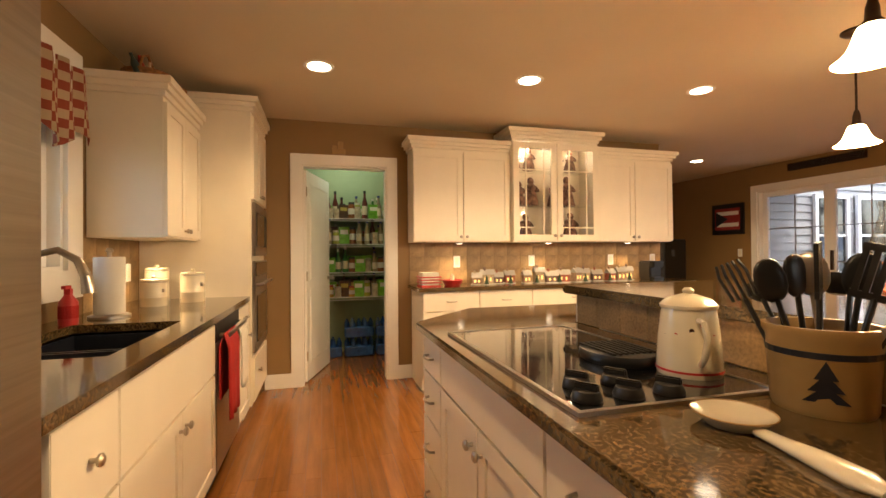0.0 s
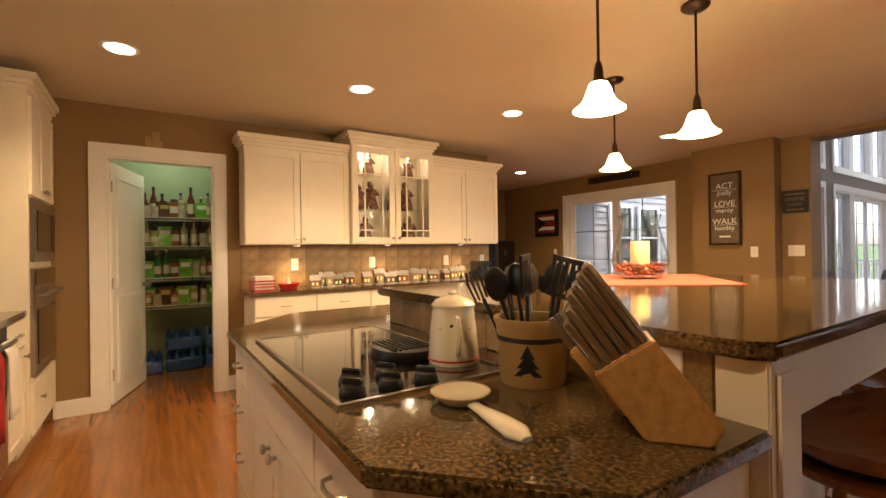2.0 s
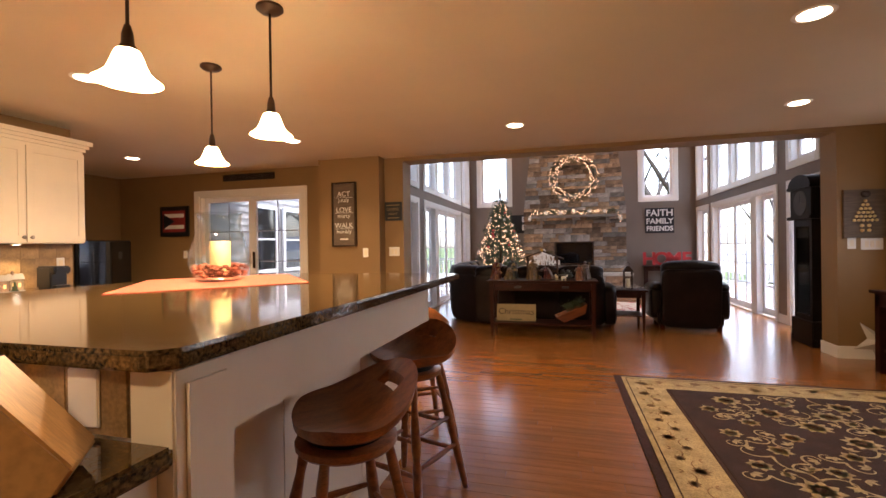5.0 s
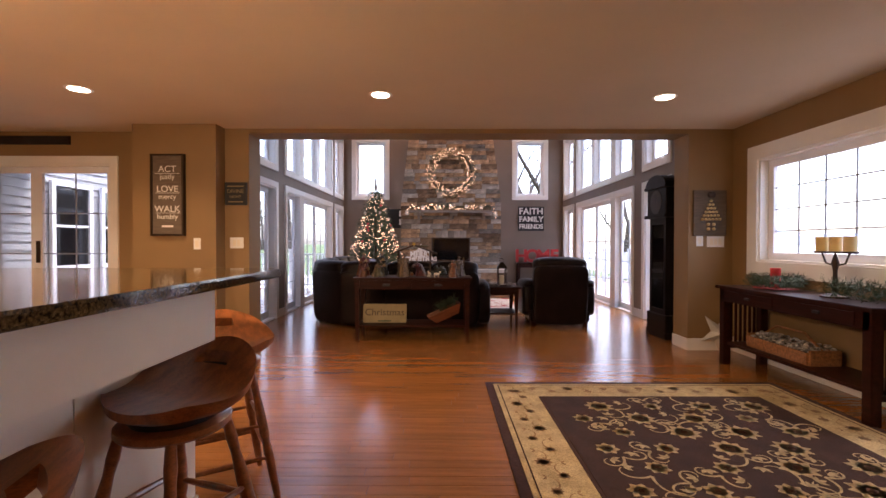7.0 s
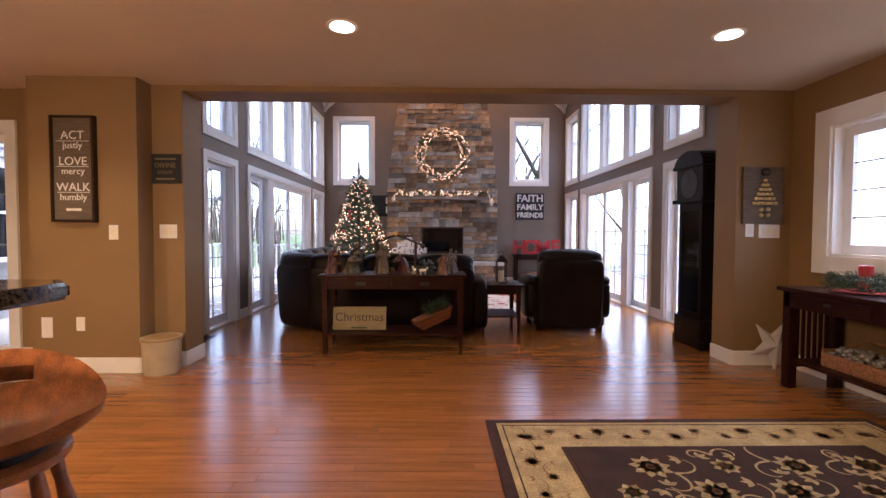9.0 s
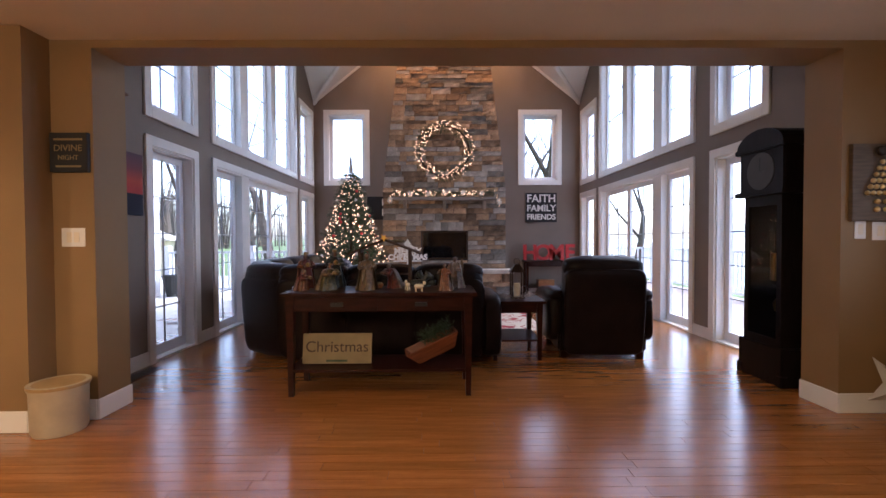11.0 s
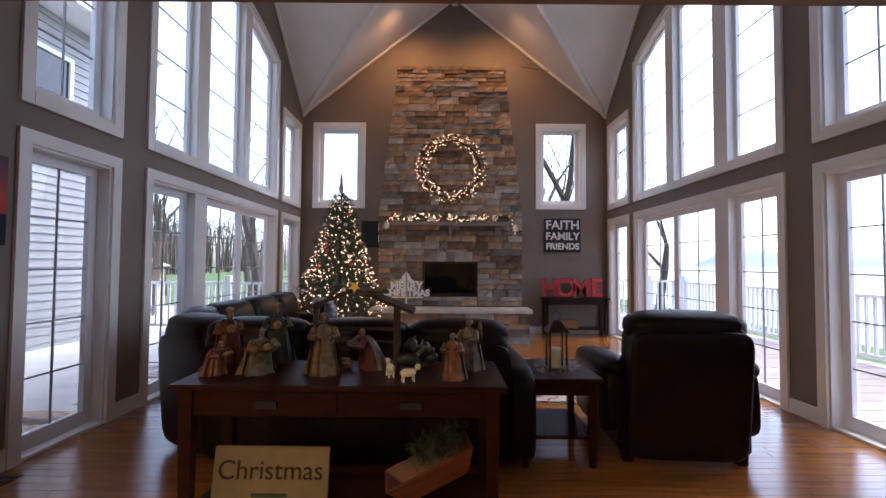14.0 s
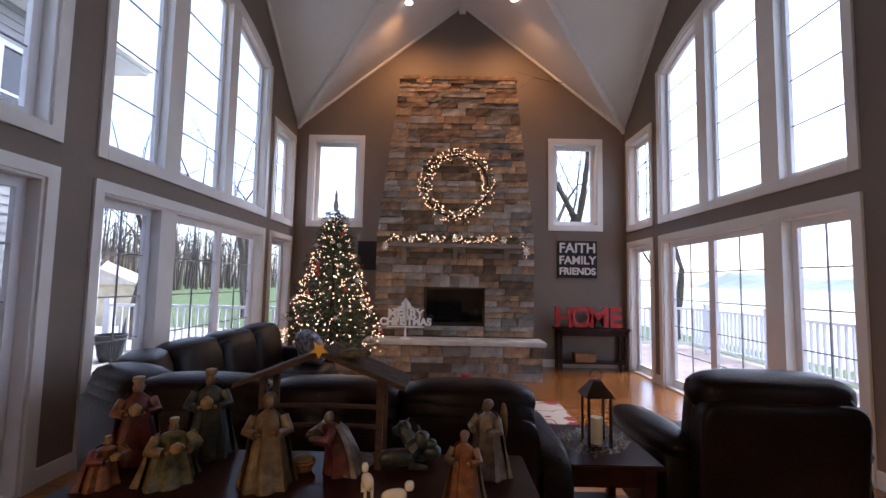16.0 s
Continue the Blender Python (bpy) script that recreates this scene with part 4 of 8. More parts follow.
bm = bmesh.new()
n = 46
top = [bm.verts.new((-2.4 + 1.32 * i / n, -0.885 + 0.018 * math.sin(i * 1.3), 2.16)) for i in range(n + 1)]
bot = [bm.verts.new((-2.4 + 1.32 * i / n, -0.875 + 0.03 * math.sin(i * 1.3 + 0.4), 1.78 + 0.06 * math.sin(i * 0.55))) for i in range(n + 1)]
for i in range(n):
    bm.faces.new((top[i], top[i + 1], bot[i + 1], bot[i]))
vl = part("window_valance", bm, plaid(), smooth=True)
vl.modifiers.new("thick", "SOLIDIFY").thickness = 0.005
tagged(vl, "red and tan plaid valance over the sink window", "curtain")
WICKER = material("wicker", (0.28, 0.12, 0.04), 0.7, vary=0.4, scale=50, bump=0.8, bump_scale=90)


def basket(m, r, h, label, mat=WICKER):
    e = thing("basket", m, label, "basket", "baskets on the cabinets")
    part("bowl", lathe([(r * 0.7, 0), (r * 0.9, h * 0.4), (r, h), (r * 0.94, h), (r * 0.84, h * 0.4), (r * 0.6, 0.02)], 20), mat, e, smooth=True)
    part("rim", lathe([(r * 0.95, h - 0.01), (r * 1.04, h), (r * 1.04, h + 0.012), (r * 0.95, h + 0.018)], 20), mat, e, smooth=True)
    part("handle", tube([(-r, 0, h), (-r * 0.6, 0, h + r * 0.7), (0, 0, h + r), (r * 0.6, 0, h + r * 0.7), (r, 0, h)], 0.008, 6), mat, e, smooth=True)
    return e


basket(pose(-2.72, -0.70, 2.20), 0.13, 0.08, "wicker basket of coloured bottles on a cabinet")
basket(pose(-3.0, -0.68, 2.20), 0.11, 0.1, "orange brown wicker basket on a cabinet")
for i, (dx, col) in enumerate(((-0.07, (0.02, 0.16, 0.14)), (0.0, (0.6, 0.42, 0.25)), (0.06, (0.4, 0.03, 0.02)), (0.09, (0.03, 0.05, 0.04)))):
    o = part("bottle", lathe([(0.022, 0), (0.022, 0.1), (0.009, 0.13), (0.009, 0.155)], 12), material("bottle_glaze_" + "abcd"[i], col, 0.3), smooth=True)
    o.matrix_world = pose(-2.72 + dx, -0.70, 2.22, 8 * i - 10, 14 * i - 20, 0)
    tagged(o, "small coloured bottle standing in a basket", "bottle", "bottles in the basket")

# ---- island ----
TOPZ = 0.905
POLY = [(-1.64, 0.70), (-0.17, 0.70), (0.12, 0.97), (0.13, 1.36), (-1.40, 1.36), (-1.40, 2.4), (-2.03, 2.4), (-2.03, 1.08)]
tagged(part("island_worktop", prism(POLY, CT, TOPZ), GRANITE, bevel=0.007), "polished brown granite island worktop round the cooktop", "worktop")
isl = thing("island_cabinet", pose(0, 0, 0), "cream painted kitchen island cabinet with drawers and doors", "cabinet")
part("body", prism([(-1.62, 0.75), (-0.19, 0.75), (0.08, 1.0), (0.09, 1.36), (-1.42, 1.36), (-1.42, 2.36), (-1.99, 2.36), (-1.99, 1.1)], 0.1, CT), CAB, isl)
part("toe_kick", prism([(-1.56, 0.81), (-0.22, 0.81), (0.02, 1.03), (0.03, 1.34), (-1.46, 1.34), (-1.46, 2.3), (-1.93, 2.3), (-1.93, 1.13)], 0.0, 0.1), CAB, isl)
for z0, z1 in ((0.71, 0.86), (0.52, 0.70), (0.32, 0.51), (0.12, 0.31)):
    panel_door("drawer", isl, -1.61, -1.33, z0, z1, y=0.75, flat=True, pull_at=(-1.47, (z0 + z1) / 2))
panel_door("drawer", isl, -1.32, -0.52, 0.71, 0.86, y=0.75, flat=True)
panel_door("door", isl, -1.32, -0.925, 0.12, 0.70, y=0.75, knob_at=(-0.96, 0.64))
panel_door("door", isl, -0.915, -0.52, 0.12, 0.70, y=0.75, knob_at=(-0.88, 0.64))
panel_door("drawer", isl, -0.51, -0.2, 0.71, 0.86, y=0.75, flat=True, pull_at=(-0.355, 0.785))
panel_door("door", isl, -0.51, -0.2, 0.12, 0.70, y=0.75, knob_at=(-0.24, 0.64))
ck = thing("cooktop", pose(-0.87, 1.0, TOPZ), "black glass cooktop with steel rim and knobs", "cooktop")
part("rim", boxes((-0.44, 0.44, -0.245, -0.233, 0.0, 0.009), (-0.44, 0.44, 0.233, 0.245, 0.0, 0.009), (-0.44, -0.428, -0.233, 0.233, 0.0, 0.009), (0.428, 0.44, -0.233, 0.233, 0.0, 0.009)), STEEL, ck)
part("glass_top", box(-0.428, 0.428, -0.233, 0.233, 0.0, 0.007), BLACKGLASS, ck)
for x, y in ((0.375, -0.185), (0.29, -0.155), (0.38, -0.09), (0.295, -0.06), (0.385, 0.005)):
    k = part("knob", lathe([(0.031, 0.007), (0.032, 0.011), (0.029, 0.02), (0.026, 0.027), (0.02, 0.029)], 20), BLACK, ck, smooth=True)
    k.location = (x, y, 0)
    kg = part("knob_grip", box(-0.026, 0.026, -0.006, 0.006, 0.026, 0.042), BLACK, ck, bevel=0.003)
    kg.matrix_local = pose(x, y, 0, 0, 0, 35)
vn = part("downdraft_vent", lathe([(0.1, 0.007), (0.104, 0.018), (0.1, 0.034), (0.085, 0.037)], 30), BLACK, ck, "round black grill grate", smooth=True)
vn.matrix_local = pose(0.1, 0.09, 0) @ Matrix.Diagonal((1.15, 0.9, 1, 1))
for i in range(8):
    b = part("grate_bar", box(-0.08, 0.08, -0.0035, 0.0035, 0.036, 0.042), BLACK, ck)
    b.location = (0.1, 0.09 + (i - 3.5) * 0.018, 0)
# raised bar on its knee wall
kw = thing("island_knee_wall", pose(0, 0, 0), "cream panelled island back under the raised bar", "island back")
part("end_post", boxes((0.03, 0.125, 1.362, 1.50, 0, 1.028)), CAB, kw, bevel=0.004)
part("post_panel", box(0.126, 0.134, 1.385, 1.475, 0.12, 1.0), CAB, kw)
part("core", boxes((-1.42, 0.028, 1.372, 1.48, TOPZ, 1.028), (-1.42, -0.2, 1.48, 3.3, 0.0, 1.028)), CAB, kw)
for k in range(3):
    part("back_panel", box(-0.2, -0.192, 1.505 + k * 0.6, 1.505 + k * 0.6 + 0.594, 0.13, 0.849), CAB, kw)
part("apron", box(-0.19, 0.075, 1.502, 2.95, 0.85, 1.027), CAB, kw, bevel=0.003)
part("base_rail", box(-0.2, -0.18, 1.5, 3.3, 0.0, 0.13), CAB, kw)
part("grout", box(-1.40, 0.028, 1.366, 1.372, TOPZ, 1.028), GROUT, kw)
for k in range(10):
    part("tile", box(-1.395 + k * 0.1425, -1.395 + k * 0.1425 + 0.139, 1.361, 1.366, TOPZ + 0.002, 1.026), SPLASH, kw)
ob = part("outlet_plate", box(-0.1, -0.03, 1.355, 1.361, 0.92, 1.02), TRIM, kw, bevel=0.002)
tagged(part("bar_worktop", prism([(-1.47, 1.33), (0.10, 1.33), (0.14, 1.37), (0.14, 3.38), (0.08, 3.44), (-1.47, 3.44)], 1.028, 1.063), GRANITE, bevel=0.008), "polished brown granite raised breakfast bar", "bar counter")
BAR = 1.063
FLORAL = material("painted_enamel", (0.72, 0.64, 0.48), 0.2, vary=0.05, coat=0.5)
ke = thing("enamel_kettle", pose(-0.60, 1.17, TOPZ + 0.007, 0, 0, 0) @ Matrix.Scale(0.9, 4), "cream enamel coffee pot with red band and flower specks", "coffee pot")
part("pot", lathe([(0.08, 0.0), (0.083, 0.01), (0.077, 0.1), (0.068, 0.17), (0.066, 0.18)], 30), CERAMIC, ke, smooth=True)
part("red_band", lathe([(0.0835, 0.012), (0.0832, 0.018)], 30), RED, ke)
part("lid", lathe([(0.071, 0.178), (0.072, 0.186), (0.055, 0.203), (0.02, 0.214), (0.012, 0.216)], 28), CERAMIC, ke, smooth=True)
part("lid_knob", lathe([(0.012, 0.214), (0.016, 0.224), (0.008, 0.232)], 14), CERAMIC, ke, smooth=True)
part("handle", tube([(0.065, -0.03, 0.15), (0.10, -0.05, 0.15), (0.115, -0.055, 0.11), (0.10, -0.05, 0.06), (0.075, -0.035, 0.04)], 0.008, 8), CERAMIC, ke, smooth=True)
part("spout", tube([(-0.07, 0.03, 0.06), (-0.1, 0.045, 0.11), (-0.125, 0.055, 0.155)], [0.018, 0.014, 0.01], 10), CERAMIC, ke, smooth=True)
rr = random.Random(3)
for i in range(14):
    a = rr.uniform(-2.4, 0.9)
    z = rr.uniform(0.05, 0.15)
    r = 0.081 - (z - 0.01) * 0.075
    sp = part("painted_petal", lathe([(0.007, 0), (0.006, 0.0015)], 7), RED if i % 3 else BRONZE, ke)
    sp.matrix_local = Matrix.Translation((r * math.cos(a), r * math.sin(a), z)) @ Matrix.Rotation(a, 4, "Z") @ Matrix.Rotation(math.pi / 2, 4, "Y")
STONEWARE = material("stoneware_glaze", (0.36, 0.225, 0.085), 0.35, vary=0.12, scale=12)
uc = thing("utensil_crock", pose(-0.345, 1.235, TOPZ), "tan stoneware crock of kitchen utensils with painted pine", "crock")
part("crock", lathe([(0.078, 0), (0.082, 0.01), (0.09, 0.14), (0.096, 0.152), (0.096, 0.162), (0.086, 0.162), (0.08, 0.14), (0.072, 0.012)], 30), STONEWARE, uc, smooth=True)
NAVY = material("navy_glaze", (0.012, 0.014, 0.022), 0.4)
part("band", lathe([(0.0885, 0.108), (0.0905, 0.12)], 30), NAVY, uc)
pn = bmesh.new()
ang = -0.9
for k, (hw, z) in enumerate(((0.034, 0.03), (0.026, 0.05), (0.017, 0.072))):
    ps = [(-hw, z), (hw, z), (0, z + 0.034)]
    vs2 = [pn.verts.new((0.0865 * math.cos(ang + u / 0.085) * (1 + 0.13 * w2 + 0.02), 0.0865 * math.sin(ang + u / 0.085) * (1 + 0.13 * w2 + 0.02), w2)) for u, w2 in ps]
    pn.faces.new(vs2)
part("painted_pine", pn, NAVY, uc)


def utensil(x, y, tilt, turn, kind, mat):
    bm = bmesh.new()
    tube([(0, 0, 0.02), (0, 0, 0.24)], 0.006, 8, bm=bm)
    if kind == "spoon":
        cushion(0.07, 0.02, 0.1, 2.2, 8, (0, 0, 0.28), bm=bm)
    elif kind == "turner":
        for i in range(5):
            box(-0.04 + i * 0.018, -0.04 + i * 0.018 + 0.011, -0.004, 0.004, 0.24, 0.34, bm=bm)
        box(-0.042, 0.044, -0.004, 0.004, 0.335, 0.35, bm=bm)
        box(-0.042, 0.044, -0.004, 0.004, 0.235, 0.25, bm=bm)
    elif kind == "ladle":
        lathe([(0.02, 0.0), (0.042, 0.02), (0.046, 0.045), (0.04, 0.045), (0.03, 0.015)], 16, (0.0, 0.02, 0.235), bm=bm)
    else:
        for i in range(5):
            tube([(-0.024 + i * 0.012, 0, 0.24), (-0.03 + i * 0.015, 0.01, 0.3), (-0.024 + i * 0.012, 0.03, 0.33)], 0.004, 6, bm=bm)
    o = part("utensil", bm, mat, smooth=True)
    o.matrix_world = pose(-0.345 + x, 1.235 + y, TOPZ + 0.012, 0, tilt, turn) @ Matrix.Scale(0.88, 4)
    tagged(o, "black nylon kitchen utensil standing in the crock", "utensil", "utensils in the crock")


for a in ((-0.02, -0.03, -24, 40, "fork", BLACK), (-0.03, 0.0, -14, 10, "ladle", BLACK), (0.0, 0.02, -6, 30, "spoon", STEEL), (0.02, 0.02, 8, 50, "spoon", BLACK),
          (0.03, 0.0, 14, 20, "turner", BLACK), (0.0, -0.02, -18, 70, "spoon", BLACK), (-0.03, 0.02, -10, 90, "spoon", BLACK),
          (-0.02, 0.0, -27, 0, "ladle", BLACK), (-0.035, -0.01, -20, -25, "spoon", BLACK), (0.02, -0.03, 4, -60, "turner", BLACK), (0.035, 0.015, 22, 5, "spoon", BLACK), (0.01, 0.035, 12, 100, "ladle", BLACK)):
    utensil(*a)
sr = thing("spoon_rest", pose(-0.33, 1.0, TOPZ, 0, 0, -8), "cream ceramic spoon rest with brown rim", "spoon rest")
part("bowl", lathe([(0.045, 0.0), (0.062, 0.016), (0.066, 0.022), (0.058, 0.018), (0.035, 0.007)], 28), CERAMIC, sr, smooth=True)
hd = part("handle", tube([(0.055, 0, 0.014), (0.1, 0.0, 0.014), (0.16, 0.0, 0.016), (0.215, 0, 0.014), (0.245, 0, 0.01)], [0.013, 0.016, 0.023, 0.026, 0.012], 16), CERAMIC, sr, smooth=True)
hd.scale = (1, 1, 0.55)
part("rim_glaze", tube([(0.066 * math.cos(a * 0.2244), 0.066 * math.sin(a * 0.2244), 0.0215) for a in range(29)], 0.0016, 6), STONEWARE, sr, smooth=True)
kb = thing("knife_block", pose(-0.005, 1.17, TOPZ, 0, 0, 220), "beech knife block filled with steel handled knives", "knife block")


def slab(profile, y0, y1):
    bm = bmesh.new()
    a = [bm.verts.new((s, y0, z)) for s, z in profile]
    b = [bm.verts.new((s, y1, z)) for s, z in profile]
    bm.faces.new(a), bm.faces.new(b[::-1])
    for i in range(len(a)):
        bm.faces.new((a[i], b[i], b[(i + 1) % len(a)], a[(i + 1) % len(a)]))
    bmesh.ops.recalc_face_normals(bm, faces=bm.faces[:])
    return bm


part("block", slab([(0, 0), (0.082, 0.11), (-0.015, 0.176), (-0.123, 0.033), (-0.102, 0)], -0.06, 0.05), BEECH, kb, bevel=0.004)
part("side_block", slab([(0.03, 0), (0.125, 0.12), (0.085, 0.15), (-0.03, 0.0)], -0.115, -0.064), BEECH, kb, bevel=0.004)
CHROME = material("polished_steel", (0.62, 0.58, 0.52), 0.2, 1.0, vary=0.05)
for i in range(6):
    for j in range(3):
        u = 0.12 + 0.76 * (i / 5)
        s, z = 0.082 + (-0.015 - 0.082) * u, 0.11 + (0.176 - 0.11) * u
        y = -0.045 + j * 0.04
        ln = (0.1, 0.118, 0.14, 0.148, 0.158, 0.165)[i]
        m = Matrix.Translation((s, y, z)) @ Matrix.Rotation(radians(36), 4, "Y")
        kf = part("knife_handle", tube([(0, 0, -0.006), (0, 0, 0.012), (0, 0, ln * 0.5), (0, 0, ln - 0.012), (0, 0, ln - 0.003), (0, 0, ln)], [0.009, 0.0085, 0.0095, 0.0108, 0.0098, 0.006], 10), CHROME, kb, smooth=True)
        kf.matrix_local = m
        bo = part("grip_inset", box(-0.0100, 0.0100, -0.0022, 0.0022, 0.03, ln - 0.03), BLACK, kb)
        bo.matrix_local = m
for j in range(3):
    m = Matrix.Translation((0.118 - j * 0.012, -0.09, 0.125 + j * 0.009)) @ Matrix.Rotation(radians(36), 4, "Y")
    kf = part("knife_handle", cushion(0.016, 0.02, 0.08, 5, 6, (0, 0, 0.036)), STEEL, kb, smooth=True)
    kf.matrix_local = m
# runner and hurricane vase
CORAL = material("coral_woven_cloth", (0.30, 0.065, 0.036), 0.9, vary=0.2, scale=60, bump=0.4, bump_scale=400)
tagged(part("table_runner", prism([(-0.91, 2.03), (-0.42, 2.64), (-0.98, 3.28), (-1.46, 2.70)], BAR, BAR + 0.004), CORAL), "coral woven table runner lying on the bar", "table runner")
hv = thing("hurricane_vase", pose(-0.98, 2.70, BAR + 0.004), "clear glass hurricane vase with cream candle and potpourri", "vase")
gv = part("glass", lathe([(0.1, 0), (0.125, 0.02), (0.15, 0.09), (0.145, 0.14), (0.115, 0.24), (0.1, 0.3), (0.112, 0.35), (0.106, 0.35), (0.094, 0.3), (0.109, 0.24), (0.139, 0.14), (0.144, 0.09), (0.12, 0.024), (0.02, 0.012)], 32), glass("vase_glass", (0.93, 0.95, 0.94), 4.0), hv, smooth=True)
gv.visible_shadow = False
part("candle", lathe([(0.048, 0.03), (0.05, 0.035), (0.05, 0.2), (0.046, 0.205), (0.01, 0.198)], 24), material("cream_wax", (0.75, 0.62, 0.36), 0.5), hv, smooth=True)
pp = bmesh.new()
for i in range(110):
    a, r = rr.random() * 6.28, rr.uniform(0.055, 0.125)
    cushion(rr.uniform(0.02, 0.04), rr.uniform(0.02, 0.04), 0.02, 2.5, 4, (r * math.cos(a), r * math.sin(a), rr.uniform(0.025, 0.085)), bm=pp)
part("potpourri", pp, material("red_potpourri", (0.22, 0.05, 0.02), 0.6, vary=0.5, scale=30), hv)


def bar_stool(m):
    e = thing("bar_stool", m, "brown stained wooden bar stool with saddle seat", "bar stool", "stools at the bar")
    bm = bmesh.new()
    n, k = 18, 10
    grid = []
    for i in range(n + 1):
        row = []
        for j in range(n + 1):
            u, w2 = 2 * i / n - 1, 2 * j / n - 1
            x = u * math.sqrt(1 - w2 * w2 / 2) * 0.23
            y = 0.02 + w2 * math.sqrt(1 - u * u / 2) * 0.185
            z = 0.02 * (abs(u) ** 2.2) + 0.095 * max(0, w2 + 0.25) ** 1.7 * (1 - 0.45 * u * u)
            row.append((x, y * (1.0 if w2 < 0 else 1.1), z))
        grid.append(row)
    top = [[bm.verts.new((x, y, z + 0.70)) for x, y, z in r] for r in grid]
    bot = [[bm.verts.new((x * 0.97, y * 0.97, z + 0.672 - (0.012 if 0 < i < n and 0 < j < n else 0))) for j, (x, y, z) in enumerate(r)] for i, r in enumerate(grid)]
    for i in range(n):
        for j in range(n):
            if j in (n - 4, n - 3) and n // 2 - 3 <= i < n // 2 + 3:
                continue
            bm.faces.new((top[i][j], top[i + 1][j], top[i + 1][j + 1], top[i][j + 1]))
            bm.faces.new((bot[i][j], bot[i][j + 1], bot[i + 1][j + 1], bot[i + 1][j]))
    rim_t = [top[i][0] for i in range(n)] + [top[n][j] for j in range(n)] + [top[i][n] for i in range(n, 0, -1)] + [top[0][j] for j in range(n, 0, -1)]
    rim_b = [bot[i][0] for i in range(n)] + [bot[n][j] for j in range(n)] + [bot[i][n] for i in range(n, 0, -1)] + [bot[0][j] for j in range(n, 0, -1)]
    for i in range(len(rim_t)):
        q = (i + 1) % len(rim_t)
        bm.faces.new((rim_t[i], rim_b[i], rim_b[q], rim_t[q]))
    a, b = n // 2 - 3, n // 2 + 3
    j0, j1 = n - 4, n - 2
    loop = [(i, j0) for i in range(a, b)] + [(b, j0), (b, n - 3)] + [(i, j1) for i in range(b, a, -1)] + [(a, j1), (a, n - 3)]
    for (i, j), (p, q) in zip(loop, loop[1:] + loop[:1]):
        if (i, j) != (p, q):
            bm.faces.new((top[i][j], top[p][q], bot[p][q], bot[i][j]))
    bmesh.ops.recalc_face_normals(bm, faces=bm.faces[:])
    part("seat", bm, STOOLWOOD, e, smooth=True)
    part("swivel_plate", lathe([(0.12, 0.632), (0.125, 0.64), (0.125, 0.662), (0.1, 0.668)], 24), BLACK, e, smooth=True)
    part("sub_seat", lathe([(0.15, 0.60), (0.16, 0.61), (0.16, 0.628), (0.15, 0.634)], 24), STOOLWOOD, e, smooth=True)
    legs = []
    for sx in (-1, 1):
        for sy in (-1, 1):
            p, q = Vector((sx * 0.10, sy * 0.10, 0.61)), Vector((sx * 0.2, sy * 0.2, 0.0))
            pts = [p.lerp(q, t) for t in (0, 0.12, 0.2, 0.35, 0.5, 0.56, 0.62, 0.8, 0.92, 1)]
            part("leg", tube(pts, [0.014, 0.018, 0.015, 0.021, 0.022, 0.016, 0.021, 0.019, 0.017, 0.013], 10), STOOLWOOD, e, smooth=True)
    for z, r in ((0.2, 0.011), (0.34, 0.010)):
        t = 1 - z / 0.61
        o = 0.10 + 0.10 * t
        for p, q in (((-o, -o), (o, -o)), ((-o, o), (o, o)), ((-o, -o), (-o, o)), ((o, -o), (o, o))):
            dz = 0.03 if p[0] == q[0] else 0.0
            mid = ((p[0] + q[0]) / 2, (p[1] + q[1]) / 2, z + dz)
            part("rung", tube([(*p, z + dz), mid, (*q, z + dz)], [r * 0.8, r * 1.25, r * 0.8], 8), STOOLWOOD, e, smooth=True)
    return e


s0 = bar_stool(pose(0.07, 2.06, 0, 0, 0, -44))
copy_thing(s0, pose(0.0, 2.85, 0, 0, 0, -18))
copy_thing(s0, pose(-0.19, 3.53, 0, 0, 0, 34))

# ---- pantry ----
pd = thing("door_pantry", pose(-4.06, 0.145, 0, 0, 0, 163), "white two panel pantry door standing open", "door", kind="structure")
part("leaf", boxes((0, 0.74, -0.018, 0.018, 0.01, 2.0)), TRIM, pd, bevel=0.002)
for z0, z1 in ((0.2, 0.85), (1.0, 1.86)):
    for s in (-1, 1):
        part("panel", boxes((0.12, 0.62, s * 0.018 if s > 0 else -0.024, 0.024 if s > 0 else -0.018, z0, z1)), TRIM, pd, bevel=0.003)
    for s in (-1, 1):
        y0, y1 = (0.018, 0.027) if s > 0 else (-0.027, -0.018)
        part("moulding", boxes((0.09, 0.11, y0, y1, z0 - 0.03, z1 + 0.03), (0.63, 0.65, y0, y1, z0 - 0.03, z1 + 0.03), (0.11, 0.63, y0, y1, z0 - 0.03, z0 - 0.012), (0.11, 0.63, y0, y1, z1 + 0.012, z1 + 0.03)), TRIM, pd)
for s in (-1, 1):
    k = part("door_knob", lathe([(0.025, 0), (0.01, 0.01), (0.01, 0.035), (0.026, 0.045), (0.026, 0.06), (0.012, 0.068)], 18), NICKEL, pd, "satin nickel knob", smooth=True)
    k.matrix_local = Matrix.Translation((0.68, s * 0.018, 0.95)) @ pose(0, 0, 0, -90 * s)
for z in (0.25, 1.0, 1.8):
    part("hinge", tube([(0.0, -0.02, z - 0.045), (0.0, -0.02, z + 0.045)], 0.007, 8), NICKEL, pd)
WIRE = material("white_wire_coating", (0.75, 0.75, 0.72), 0.4)
SHELVES = (1.62, 1.32, 0.99, 0.70)
